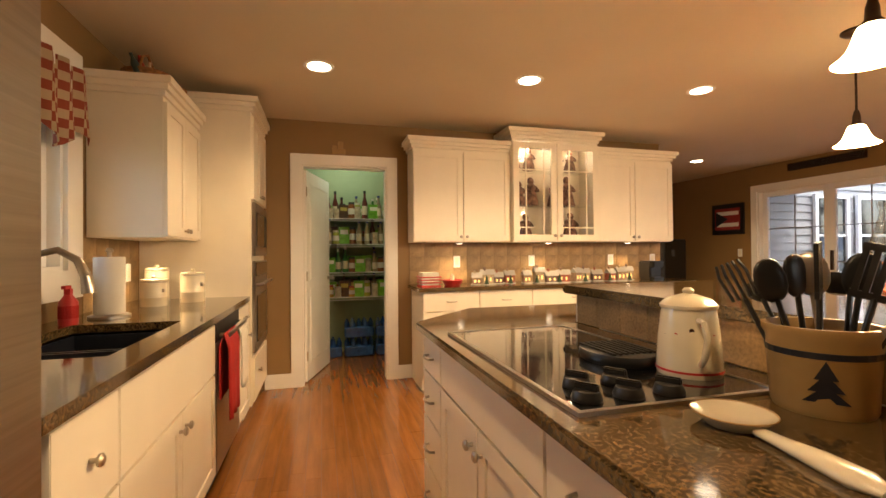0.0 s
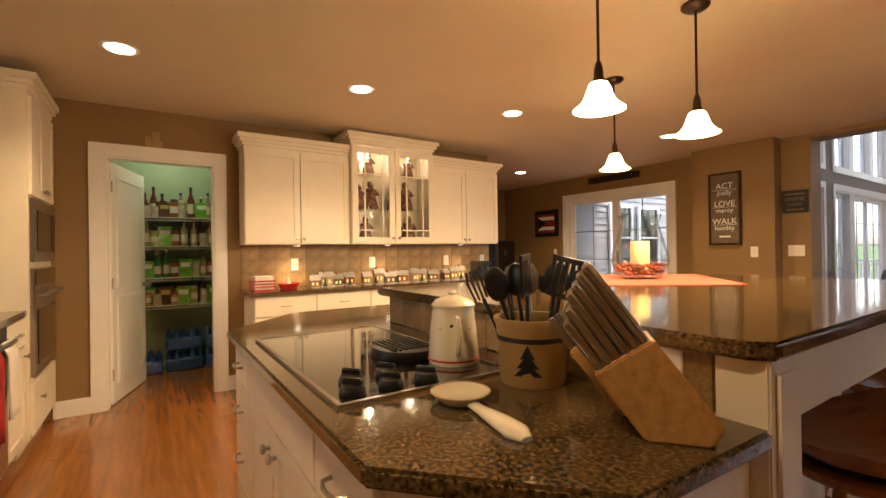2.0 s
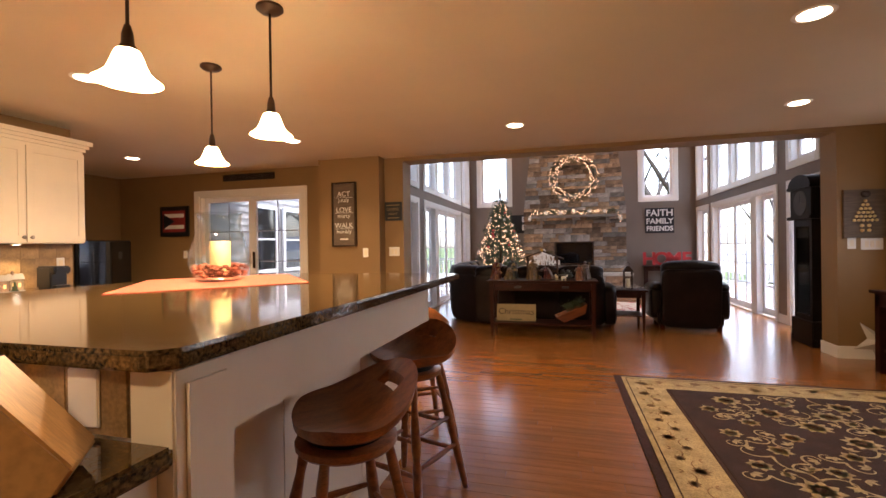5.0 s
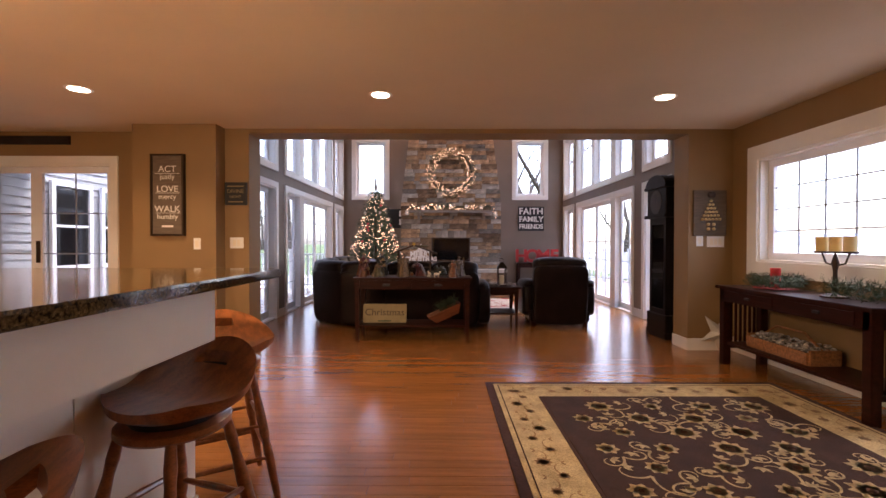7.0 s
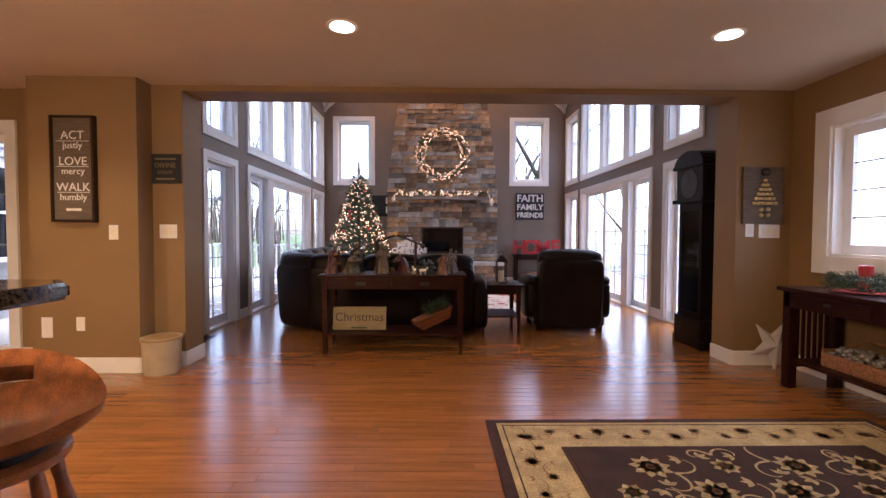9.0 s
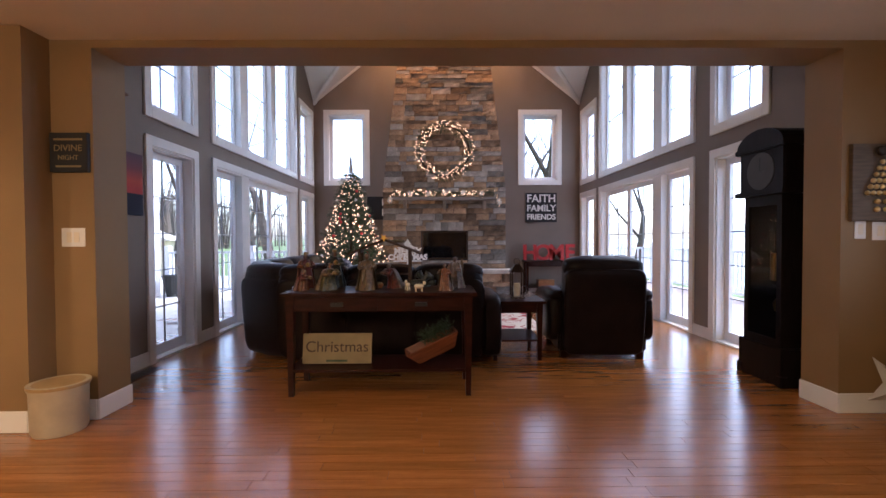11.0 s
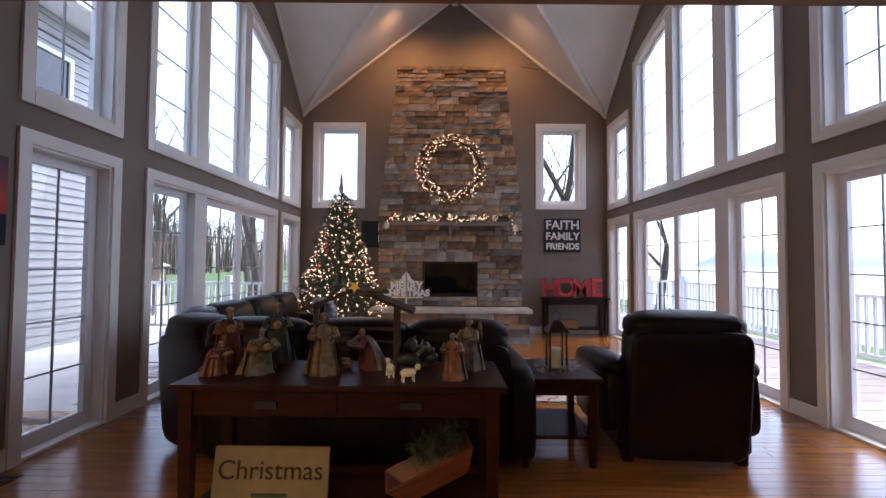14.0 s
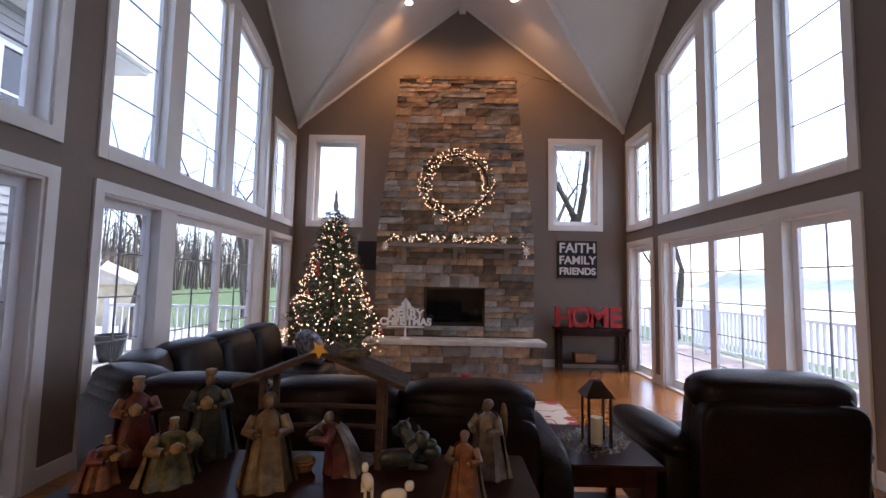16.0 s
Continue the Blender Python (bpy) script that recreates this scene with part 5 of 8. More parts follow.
for z in SHELVES:
    e = thing("wire_shelf", pose(-5.32, 0, z), "white coated wire pantry shelf loaded with groceries", "shelf", "pantry shelves")
    part("front_rail", boxes((0.345, 0.352, -0.5, 1.4, -0.006, 0.002), (0.345, 0.352, -0.5, 1.4, -0.034, -0.026)), WIRE, e)
    part("back_rail", box(0.004, 0.01, -0.5, 1.4, -0.006, 0.0), WIRE, e)
    bm = bmesh.new()
    for k in range(76):
        box(0.0, 0.35, -0.5 + k * 0.025, -0.497 + k * 0.025, -0.003, 0.0, bm=bm)
    part("wires", bm, WIRE, e)
    # sheet added over the wires to block lamp light from the shelf below
    part("added_shade_sheet", box(0.012, 0.343, -0.49, 1.39, 0.0005, 0.0035), WIRE, e)


def grocery(kind, col, capc):
    e = thing("pantry_" + kind, pose(0, 0, 0), {"jar": "glass jar of preserves with lid on a pantry shelf", "bottle": "tall sauce bottle with cap on a pantry shelf",
              "can": "printed food can on a pantry shelf", "carton": "printed food carton on a pantry shelf"}[kind], kind, "pantry groceries")
    m = material("pack_%s" % kind, col, 0.3, vary=0.25, scale=30)
    c = material("cap_%s" % kind, capc, 0.35)
    if kind == "jar":
        part("glass", lathe([(0.035, 0), (0.037, 0.01), (0.037, 0.09), (0.03, 0.105)], 12), m, e, smooth=True)
        part("lid", lathe([(0.032, 0.105), (0.032, 0.122)], 12), c, e)
        part("paper_label", lathe([(0.0375, 0.03), (0.0375, 0.075)], 12), CLOTH_WHITE, e)
    elif kind == "bottle":
        part("bottle", lathe([(0.03, 0), (0.031, 0.12), (0.013, 0.17), (0.012, 0.2)], 12), m, e, smooth=True)
        part("cap", lathe([(0.014, 0.2), (0.014, 0.222)], 10), c, e)
        part("paper_label", lathe([(0.0318, 0.03), (0.0318, 0.1)], 12), CERAMIC, e)
    elif kind == "can":
        part("can", lathe([(0.036, 0), (0.036, 0.11)], 14), m, e)
        part("rim", lathe([(0.034, 0.11), (0.036, 0.114)], 14), STEEL, e)
    else:
        part("carton", box(-0.03, 0.03, -0.055, 0.055, 0, 0.16), m, e)
        part("print_bar", box(0.03, 0.0315, -0.04, 0.04, 0.09, 0.13), c, e)
    return e


protos = [grocery("jar", (0.35, 0.38, 0.06), (0.6, 0.55, 0.4)), grocery("jar", (0.25, 0.08, 0.02), (0.05, 0.05, 0.05)), grocery("bottle", (0.03, 0.16, 0.03), (0.7, 0.68, 0.6)),
          grocery("bottle", (0.12, 0.02, 0.015), (0.02, 0.02, 0.02)), grocery("can", (0.5, 0.42, 0.3), (1, 1, 1)), grocery("carton", (0.10, 0.05, 0.03), (0.5, 0.4, 0.1)),
          grocery("carton", (0.16, 0.45, 0.04), (0.8, 0.8, 0.7)), grocery("bottle", (0.30, 0.24, 0.14), (0.03, 0.05, 0.2)), grocery("jar", (0.5, 0.3, 0.05), (0.4, 0.05, 0.03))]
rr = random.Random(11)
first = set()
for z in SHELVES:
    y = 0.22
    while y < 1.34:
        for x in (-5.03, -5.13, -5.23):
            p = rr.choice(protos)
            m = pose(x + rr.uniform(-0.02, 0.02), y + rr.uniform(-0.01, 0.01), z + 0.004, 0, 0, rr.uniform(-25, 25)) @ Matrix.Diagonal((1.05, 1.05, rr.uniform(0.95, 1.3), 1))
            if p not in first:
                first.add(p)
                p.matrix_world = m
            else:
                copy_thing(p, m)
        y += rr.uniform(0.075, 0.095)
for p in protos:
    if p not in first:
        p.matrix_world = pose(-5.1, 0.12, SHELVES[3] + 0.004)
WATER = material("blue_water_pack", (0.03, 0.10, 0.32), 0.15, vary=0.4, scale=20, coat=0.4)
for x, y, z in ((-5.1, 0.35, 0), (-5.1, 0.72, 0), (-5.1, 1.09, 0), (-5.1, 0.72, 0.22), (-5.1, 1.09, 0.22)):
    e = thing("water_pack", pose(x, y, z), "shrink-wrapped pack of blue water bottles on the pantry floor", "water bottles", "water packs")
    part("wrap", cushion(0.25, 0.35, 0.13, 8, 8, (0, 0, 0.065)), WATER, e, smooth=True)
    for i in range(3):
        for j in range(5):
            part("bottle", lathe([(0.03, 0.12), (0.03, 0.165), (0.012, 0.2), (0.013, 0.215)], 8, (-0.08 + i * 0.08, -0.14 + j * 0.07, 0)), WATER if (i + j) % 2 else CLEAR, e, smooth=True)
# plaques over the pantry door
o = part("door_top_ornament", boxes((KX, KX + 0.02, 0.40, 0.52, 2.135, 2.19), (KX, KX + 0.02, 0.45, 0.50, 2.19, 2.26), (KX, KX + 0.02, 0.40, 0.44, 2.19, 2.22)), STONEWARE, bevel=0.004)
tagged(o, "small weathered wooden ornament over the pantry door", "ornament")

# ---- buffet clutter ----
SNOW = material("snowy_roof", (0.36, 0.34, 0.31), 0.6, vary=0.1)
VGLOW = glow("village_window", (1.0, 0.6, 0.2), 0.8)
cols = [material("village_wall_" + c, k, 0.6, vary=0.3, scale=40) for c, k in (("a", (0.3, 0.2, 0.13)), ("b", (0.38, 0.3, 0.2)), ("c", (0.18, 0.12, 0.1)), ("d", (0.3, 0.09, 0.06)))]
rr = random.Random(8)
y = 1.72
i = 0
while y < 3.5:
    w2, d2, h2 = rr.uniform(0.07, 0.12), rr.uniform(0.06, 0.09), rr.uniform(0.06, 0.11)
    e = thing("village_house", pose(-3.70 + rr.uniform(-0.06, 0.05), y, CT + 0.035, 0, 0, 90 + rr.uniform(-15, 15)), "miniature ceramic christmas village house with snowy roof", "ornament", "christmas village")
    part("wall", box(-w2 / 2, w2 / 2, -d2 / 2, d2 / 2, 0, h2), cols[i % 4], e)
    bm = bmesh.new()
    vv2 = [bm.verts.new(p) for p in ((-w2 * 0.6, -d2 * 0.62, h2), (w2 * 0.6, -d2 * 0.62, h2), (w2 * 0.6, d2 * 0.62, h2), (-w2 * 0.6, d2 * 0.62, h2), (-w2 * 0.6, 0, h2 + 0.05), (w2 * 0.6, 0, h2 + 0.05))]
    for f in ((0, 1, 5, 4), (2, 3, 4, 5), (0, 4, 3), (1, 2, 5), (3, 2, 1, 0)):
        bm.faces.new([vv2[q] for q in f])
    part("roof", bm, SNOW, e)
    part("chimney", box(-w2 * 0.3, -w2 * 0.15, -0.01, 0.01, h2 + 0.02, h2 + 0.07), cols[(i + 1) % 4], e)
    for q in (-0.25, 0.2):
        part("window", box(w2 * q - 0.008, w2 * q + 0.008, -d2 / 2 - 0.002, -d2 / 2, h2 * 0.35, h2 * 0.7), VGLOW, e)
    part("base", lathe([(w2 * 0.75, 0), (w2 * 0.7, 0.008)], 14), SNOW, e)
    if i % 2 == 0:
        t = thing("village_tree", pose(-3.60, y + 0.07, CT + 0.035), "miniature snowy christmas village tree", "ornament", "christmas village trees")
        part("crown", lathe([(0.025, 0.01), (0.012, 0.035), (0.02, 0.035), (0.008, 0.06), (0.014, 0.06), (0.001, 0.09)], 10), NEEDLES, t)
        part("stand", lathe([(0.012, 0), (0.012, 0.01)], 8), SNOW, t)
    y += rr.uniform(0.1, 0.16)
    i += 1
rb = thing("red_basket", pose(-3.68, 1.25, CT + 0.035), "red wire basket holding napkins", "basket")
part("tray", boxes((-0.1, 0.1, -0.09, 0.09, 0, 0.012)), RED, rb)
for z in (0.035, 0.06, 0.085):
    part("wire_ring", tube([(-0.1, -0.09, z), (0.1, -0.09, z), (0.1, 0.09, z), (-0.1, 0.09, z), (-0.1, -0.085, z)], 0.007, 6), RED, rb)
part("napkins", box(-0.085, 0.085, -0.075, 0.075, 0.012, 0.125), CLOTH_WHITE, rb)
rb = thing("red_dish", pose(-3.66, 1.47, CT + 0.035), "red enamel dish with small bottles", "dish")
part("dish", lathe([(0.07, 0), (0.1, 0.05), (0.095, 0.055), (0.062, 0.01)], 20), RED, rb, smooth=True)
part("bottle", lathe([(0.02, 0.012), (0.02, 0.09), (0.008, 0.11)], 10), CERAMIC, rb, smooth=True)
cm = thing("coffee_maker", pose(-3.72, 3.72, CT + 0.035), "small black single cup coffee maker", "coffee maker")
part("body", boxes((-0.1, 0.08, -0.07, 0.07, 0, 0.2)), BLACK, cm, bevel=0.012)
part("drip_tray", box(0.08, 0.13, -0.06, 0.06, 0, 0.03), BLACK, cm, bevel=0.004)
part("head", box(0.05, 0.13, -0.068, 0.068, 0.13, 0.2), BLACK, cm, bevel=0.012)
for y in (1.58, 2.53, 3.48):
    e = thing("puck_light", pose(-3.78, y, UZ), "small round lit under-cabinet puck light", "cabinet light", "puck lights")
    part("housing", lathe([(0.036, 0.0), (0.036, -0.012), (0.028, -0.014)], 20), TRIM, e)
    part("lens", lathe([(0.027, -0.014), (0.026, -0.016)], 20), CANLIGHT, e)

# ---- great room: fireplace ----
CX = 1.03
FY = 12.47
OP = (0.56, 1.50, 0.75, 1.32)


def half(z):
    return 1.245 if z < 2.2 else 1.245 - (z - 2.2) * (0.315 / 2.55)


fp = thing("fireplace", pose(0, 0, 0), "tapered ledgestone fireplace chimney with raised hearth", "fireplace")
core = bmesh.new()
zs = [0.0, 2.2, 4.75]
fl = [[core.verts.new((CX + s * (half(z) - 0.03), y, z)) for s, y in ((-1, FY + 0.05), (1, FY + 0.05), (1, YF), (-1, YF))] for z in zs]
for a, b in zip(fl, fl[1:]):
    for i in range(4):
        core.faces.new((a[i], a[(i + 1) % 4], b[(i + 1) % 4], b[i]))
core.faces.new(fl[-1])
cut = part("core", core, MORTAR, fp)
part("firebox", boxes((OP[0] - 0.02, OP[1] + 0.02, FY + 0.02, FY + 0.045, OP[2] - 0.02, OP[3] + 0.02)), BLACK, fp, "black firebox")
part("glass_front", box(OP[0] + 0.03, OP[1] - 0.03, FY + 0.005, FY + 0.012, OP[2] + 0.03, OP[3] - 0.03), BLACKGLASS, fp, "dark glass fire screen")
part("frame", boxes((OP[0], OP[0] + 0.03, FY - 0.01, FY + 0.02, OP[2], OP[3]), (OP[1] - 0.03, OP[1], FY - 0.01, FY + 0.02, OP[2], OP[3]),
                    (OP[0] + 0.03, OP[1] - 0.03, FY - 0.01, FY + 0.02, OP[3] - 0.03, OP[3]), (OP[0] + 0.03, OP[1] - 0.03, FY - 0.01, FY + 0.02, OP[2], OP[2] + 0.03)), BRONZE, fp, "dark metal frame")
rs = random.Random(21)


def stone_mesh(w, h, d, seed):
    """A rough ledgestone: a box with an uneven, chipped face."""
    q = random.Random(seed)
    bm = bmesh.new()
    nx = 4
    fr = [[bm.verts.new((w * i / nx + (0 if i in (0, nx) else q.uniform(-0.02, 0.02)) * w, -d - q.uniform(0, 0.02), h * j / 2 + q.uniform(-0.05, 0.05) * h)) for i in range(nx + 1)] for j in range(3)]
    bk = [bm.verts.new(p) for p in ((0, 0.05, 0), (w, 0.05, 0), (w, 0.05, h), (0, 0.05, h))]
    for j in range(2):
        for i in range(nx):
            bm.faces.new((fr[j][i], fr[j][i + 1], fr[j + 1][i + 1], fr[j + 1][i]))
    bm.faces.new([bk[0], bk[1], *fr[0][::-1]])
    bm.faces.new([bk[2], bk[3], *fr[2]])
    bm.faces.new((bk[0], fr[0][0], fr[1][0], fr[2][0], bk[3]))
    bm.faces.new((bk[1], bk[2], fr[2][nx], fr[1][nx], fr[0][nx]))
    return bm


SIZES = [0.15, 0.2, 0.26, 0.32, 0.4, 0.48]
lib = {}


def lay(parent, x0, x1, y, z, h, keep=lambda a, b: True):
    x = x0
    while x < x1 - 0.02:
        w = rs.choice(SIZES)
        if x1 - (x + w) < 0.12:
            w = x1 - x
        if keep(x, x + w):
            key = (round(w, 2), h, rs.randint(0, 2))
            mat = GREYSTONE if rs.random() < 0.4 else STONE
            k2 = (*key, mat.name)
            if k2 not in lib:
                lib[k2] = part("stone", stone_mesh(key[0] - 0.008, h - 0.008, 0.02, hash(key) % 997 + 1), mat, parent)
                lib[k2].location = (x, y - rs.uniform(0, 0.03), z)
            else:
                share("stone", lib[k2], parent, pose(x, y - rs.uniform(0, 0.03), z))
        x += w


z = 0.57
while z < 4.66:
    h = rs.choice((0.07, 0.09, 0.11, 0.13))
    if 1.33 <= z + h and z < OP[3]:
        h = max(h, OP[3] - z) if OP[3] - z > 0.05 else h
    hw = half(z + h / 2)
    if z < OP[3] - 0.02:
        lay(fp, CX - hw, OP[0] - 0.005, FY + 0.03, z, h)
        lay(fp, OP[1] + 0.005, CX + hw, FY + 0.03, z, h)
        if z + h <= OP[2]:
            lay(fp, OP[0], OP[1], FY + 0.03, z, h)
    else:
        lay(fp, CX - hw, CX + hw, FY + 0.03, z, h)
    z += h
part("cap_stone", box(CX - half(4.7) - 0.02, CX + half(4.7) + 0.02, FY - 0.03, YF, 4.68, 4.75), STONE, fp, bevel=0.01)
for i in range(5):
    part("lintel_stone", slab([(0.0, 0), (0.145, 0.0), (0.15, 0.17), (-0.005, 0.17)], -0.05, 0.04), GREYSTONE, fp).location = (CX - 0.38 + i * 0.152, FY - 0.01, OP[3] + 0.01)
hz = thing("hearth", pose(0, 0, 0), "raised ledgestone hearth with pale cut stone slab", "hearth")
part("core", box(CX - 1.27, CX + 1.27, 12.03, FY, 0, 0.49), MORTAR, hz)
z = 0.0
lib2, lib = lib, {}
for h in (0.11, 0.13, 0.09, 0.16):
    lay(hz, CX - 1.29, CX + 1.29, 12.03, z, h)
    z += h
part("slab", box(CX - 1.33, CX + 1.33, 11.95, FY - 0.04, 0.49, 0.56), SLAB, hz, "pale cut stone hearth slab", bevel=0.012)
GREYWOOD = material("grey_mantel_wood", (0.24, 0.21, 0.18), 0.6, vary=0.2, scale=5, stretch=(1, 9, 9))
mt = thing("mantel_shelf", pose(0, 0, 0), "grey stained wooden mantel shelf on corbels", "mantel")
part("shelf", box(CX - 1.02, CX + 1.02, FY - 0.24, FY - 0.025, 1.94, 1.995), GREYWOOD, mt, bevel=0.006)
for x in (-0.8, 0.0, 0.8):
    part("corbel", slab([(0, 0), (0.18, 0.15), (0.18, 0.18), (0, 0.18)], -0.03, 0.03), GREYWOOD, mt).matrix_local = Matrix.Translation((CX + x, FY - 0.025, 1.76)) @ pose(0, 0, 0, 0, 0, -90)


def needles(bm, p, d, ln, rng, n=10):
    """A small fir twig: needle blades round a stem."""
    d = d.normalized()
    a = d.orthogonal().normalized()
    b = d.cross(a)
    for i in range(n):
        t = i / n
        th = rng.random() * 6.28
        o = p + d * ln * t
        out = (a * math.cos(th) + b * math.sin(th)) * 0.8 + d * 0.6
        tip = o + out * ln * 0.38
        side = out.cross(d).normalized() * ln * 0.035
        bm.faces.new((bm.verts.new(o - side), bm.verts.new(o + side), bm.verts.new(tip)))


def bulbs(bm, p, r):
    m = Matrix.Translation(p) @ Matrix.Scale(r, 4)
    bmesh.ops.create_icosphere(bm, subdivisions=1, radius=1, matrix=m)


rt = random.Random(31)
# wreath
wr = thing("wreath", pose(CX, FY - 0.06, 2.93), "lit evergreen christmas wreath hung on the chimney", "wreath")
nb, lb = bmesh.new(), bmesh.new()
for i in range(760):
    th, ph = rt.random() * 6.283, rt.random() * 6.283
    r = 0.1 * math.sqrt(rt.random())
    d = Vector((math.cos(th), 0, math.sin(th)))
    p = d * (0.5 + r * math.cos(ph)) + Vector((0, r * math.sin(ph) * 0.7, 0))
    needles(nb, p, d * math.cos(ph) + Vector((rt.uniform(-1, 1), math.sin(ph), rt.uniform(-1, 1))), 0.085, rt, 9)
tagged(part("fir_twig_mass", nb, NEEDLES, wr, "dark green artificial fir twigs"), kind="stuff")
for i in range(230):
    th, ph = i * 6.283 / 230 + rt.uniform(-0.03, 0.03), -math.acos(rt.uniform(-0.95, 0.95))
    r = 0.12
    p = Vector((math.cos(th) * (0.5 + r * math.cos(ph)), r * math.sin(ph) * 0.8, math.sin(th) * (0.5 + r * math.cos(ph))))
    bulbs(lb, p, rt.uniform(0.006, 0.009))
tagged(part("string_lights", lb, BULB, wr, "warm white string lights"), kind="stuff")
part("ring_wire", tube([(0.5 * math.cos(a * 0.2618), 0.02, 0.5 * math.sin(a * 0.2618)) for a in range(25)], 0.012, 6), BRONZE, wr)
# mantel garland
ga = thing("garland", pose(CX, FY - 0.14, 2.0), "lit evergreen garland with white flowers on the mantel", "garland")
nb, lb, fb = bmesh.new(), bmesh.new(), bmesh.new()


def drape(t):
    x = -1.14 + 2.28 * t
    e = max(0.0, abs(x) - 0.98)
    return Vector((max(-1.08, min(1.08, x)), -0.02, 0.045 + 0.02 * math.sin(t * 30) - e * 1.4))


for i in range(620):
    p = drape(rt.random()) + Vector((rt.uniform(-0.03, 0.03), rt.uniform(-0.07, 0.05), rt.uniform(-0.035, 0.06)))
    needles(nb, p, Vector((rt.uniform(-1, 1), rt.uniform(-1, 0.3), rt.uniform(-0.5, 1))), 0.08, rt, 9)
for i in range(120):
    bulbs(lb, drape(rt.random()) + Vector((0, rt.uniform(-0.12, -0.03), rt.uniform(-0.03, 0.08))), rt.uniform(0.005, 0.009))
for t in (0.02, 0.03, 0.2, 0.36, 0.5, 0.66, 0.82, 0.97, 0.985):
    c0, fb = drape(t) + Vector((0, -0.1, 0.02)), bmesh.new()
    for k in range(6):
        a = k * 1.047 + t * 9
        o, q = c0 + Vector((math.cos(a - 0.4) * 0.03, 0, math.sin(a - 0.4) * 0.03)), c0 + Vector((math.cos(a + 0.4) * 0.03, 0, math.sin(a + 0.4) * 0.03))
        fb.faces.new((fb.verts.new(c0), fb.verts.new(o), fb.verts.new(c0 + Vector((math.cos(a) * 0.065, -0.015, math.sin(a) * 0.065))), fb.verts.new(q)))
    part("flower", fb, CLOTH_WHITE, ga, "white cloth poinsettia")
tagged(part("fir_twig_mass", nb, NEEDLES, ga), kind="stuff")
tagged(part("string_lights", lb, BULB, ga), kind="stuff")
# christmas tree
tr = thing("christmas_tree", pose(-0.78, 12.05, 0), "lit christmas tree with warm white lights and ornaments", "christmas tree")
part("trunk", tube([(0, 0, 0.05), (0, 0, 1.4), (0, 0, 2.45)], [0.045, 0.03, 0.008], 10), BRONZE, tr)
part("stand", lathe([(0.2, 0), (0.2, 0.03), (0.06, 0.06), (0.06, 0.14)], 20), BLACK, tr)
nb, lb, ornb = bmesh.new(), bmesh.new(), bmesh.new()
for i in range(2300):
    t = rt.random() ** 0.75
    zz = 2.45 - t * 2.0
    rmax = 0.06 + 0.70 * t * (0.9 + 0.16 * math.sin(zz * 16))
    th = rt.random() * 6.283
    r = rmax * rt.uniform(0.35, 1.0)
    d = Vector((math.cos(th), math.sin(th), -0.15 + rt.uniform(-0.2, 0.45)))
    needles(nb, Vector((r * math.cos(th), r * math.sin(th), zz)), d, 0.13, rt, 10)
part("crown", nb, NEEDLES, tr, "dark green fir branches")
for i in range(560):
    t = rt.random() ** 0.65
    zz = 2.45 - t * 2.05
    r = (0.07 + 0.74 * t) * rt.uniform(0.82, 1.04)
    th = rt.random() * 6.283
    bulbs(lb, Vector((r * math.cos(th), r * math.sin(th), zz)), rt.uniform(0.006, 0.0105))
tagged(part("string_lights", lb, BULB, tr, "warm white string lights"), kind="stuff")
for i in range(46):
    t = rt.uniform(0.15, 1)
    th = rt.random() * 6.283
    r = 0.07 + 0.72 * t
    o = part("ornament", cushion(0.06, 0.06, 0.06, 2, 5), (RED, NICKEL, SNOW)[i % 3], tr, smooth=True)
    o.location = (r * math.cos(th), r * math.sin(th), 2.45 - t * 1.95)
part("tree_topper", lathe([(0.03, 2.44), (0.045, 2.52), (0.02, 2.62), (0.03, 2.66), (0.002, 2.78)], 12), SNOW, tr, "pale spire tree topper", smooth=True)
lamp("tree_lights_lamp", "POINT", pose(-0.3, 11.2, 1.3), 5, (1, 0.7, 0.4), 0.4)
# signs on the far wall
LETTER = material("white_letter_paint", (0.78, 0.76, 0.72), 0.6, vary=0.05)
SIGNB = material("black_sign_board", (0.012, 0.012, 0.014), 0.6)


def board(name, m, w, h, mat, label, d=0.03):
    e = thing(name, m, label, "sign")
    part("board", box(-w / 2, w / 2, -d, 0, -h / 2, h / 2), mat, e, bevel=0.003)
    return e


fs = board("wall_sign", pose(3.15, YF - 0.002, 1.84), 0.68, 0.64, SIGNB, "black board sign with white words FAITH FAMILY FRIENDS")
for t, s, zz in (("FAITH", 0.235, 0.19), ("FAMILY", 0.195, -0.02), ("FRIENDS", 0.165, -0.21)):
    letters("lettering", t, s, LETTER, fs, pose(0, -0.034, zz, 90), 0.003, "white painted letters", bold=0.005)
es = board("wall_sign", pose(-0.42, YF - 0.002, 1.84), 0.45, 0.5, SIGNB, "black board sign with white letters half hidden by the tree")
letters("lettering", "E", 0.2, LETTER, es, pose(0.14, -0.034, 0.12, 90), 0.003, bold=0.006)
letters("lettering", "E", 0.2, LETTER, es, pose(0.14, -0.034, -0.1, 90), 0.003, bold=0.006)
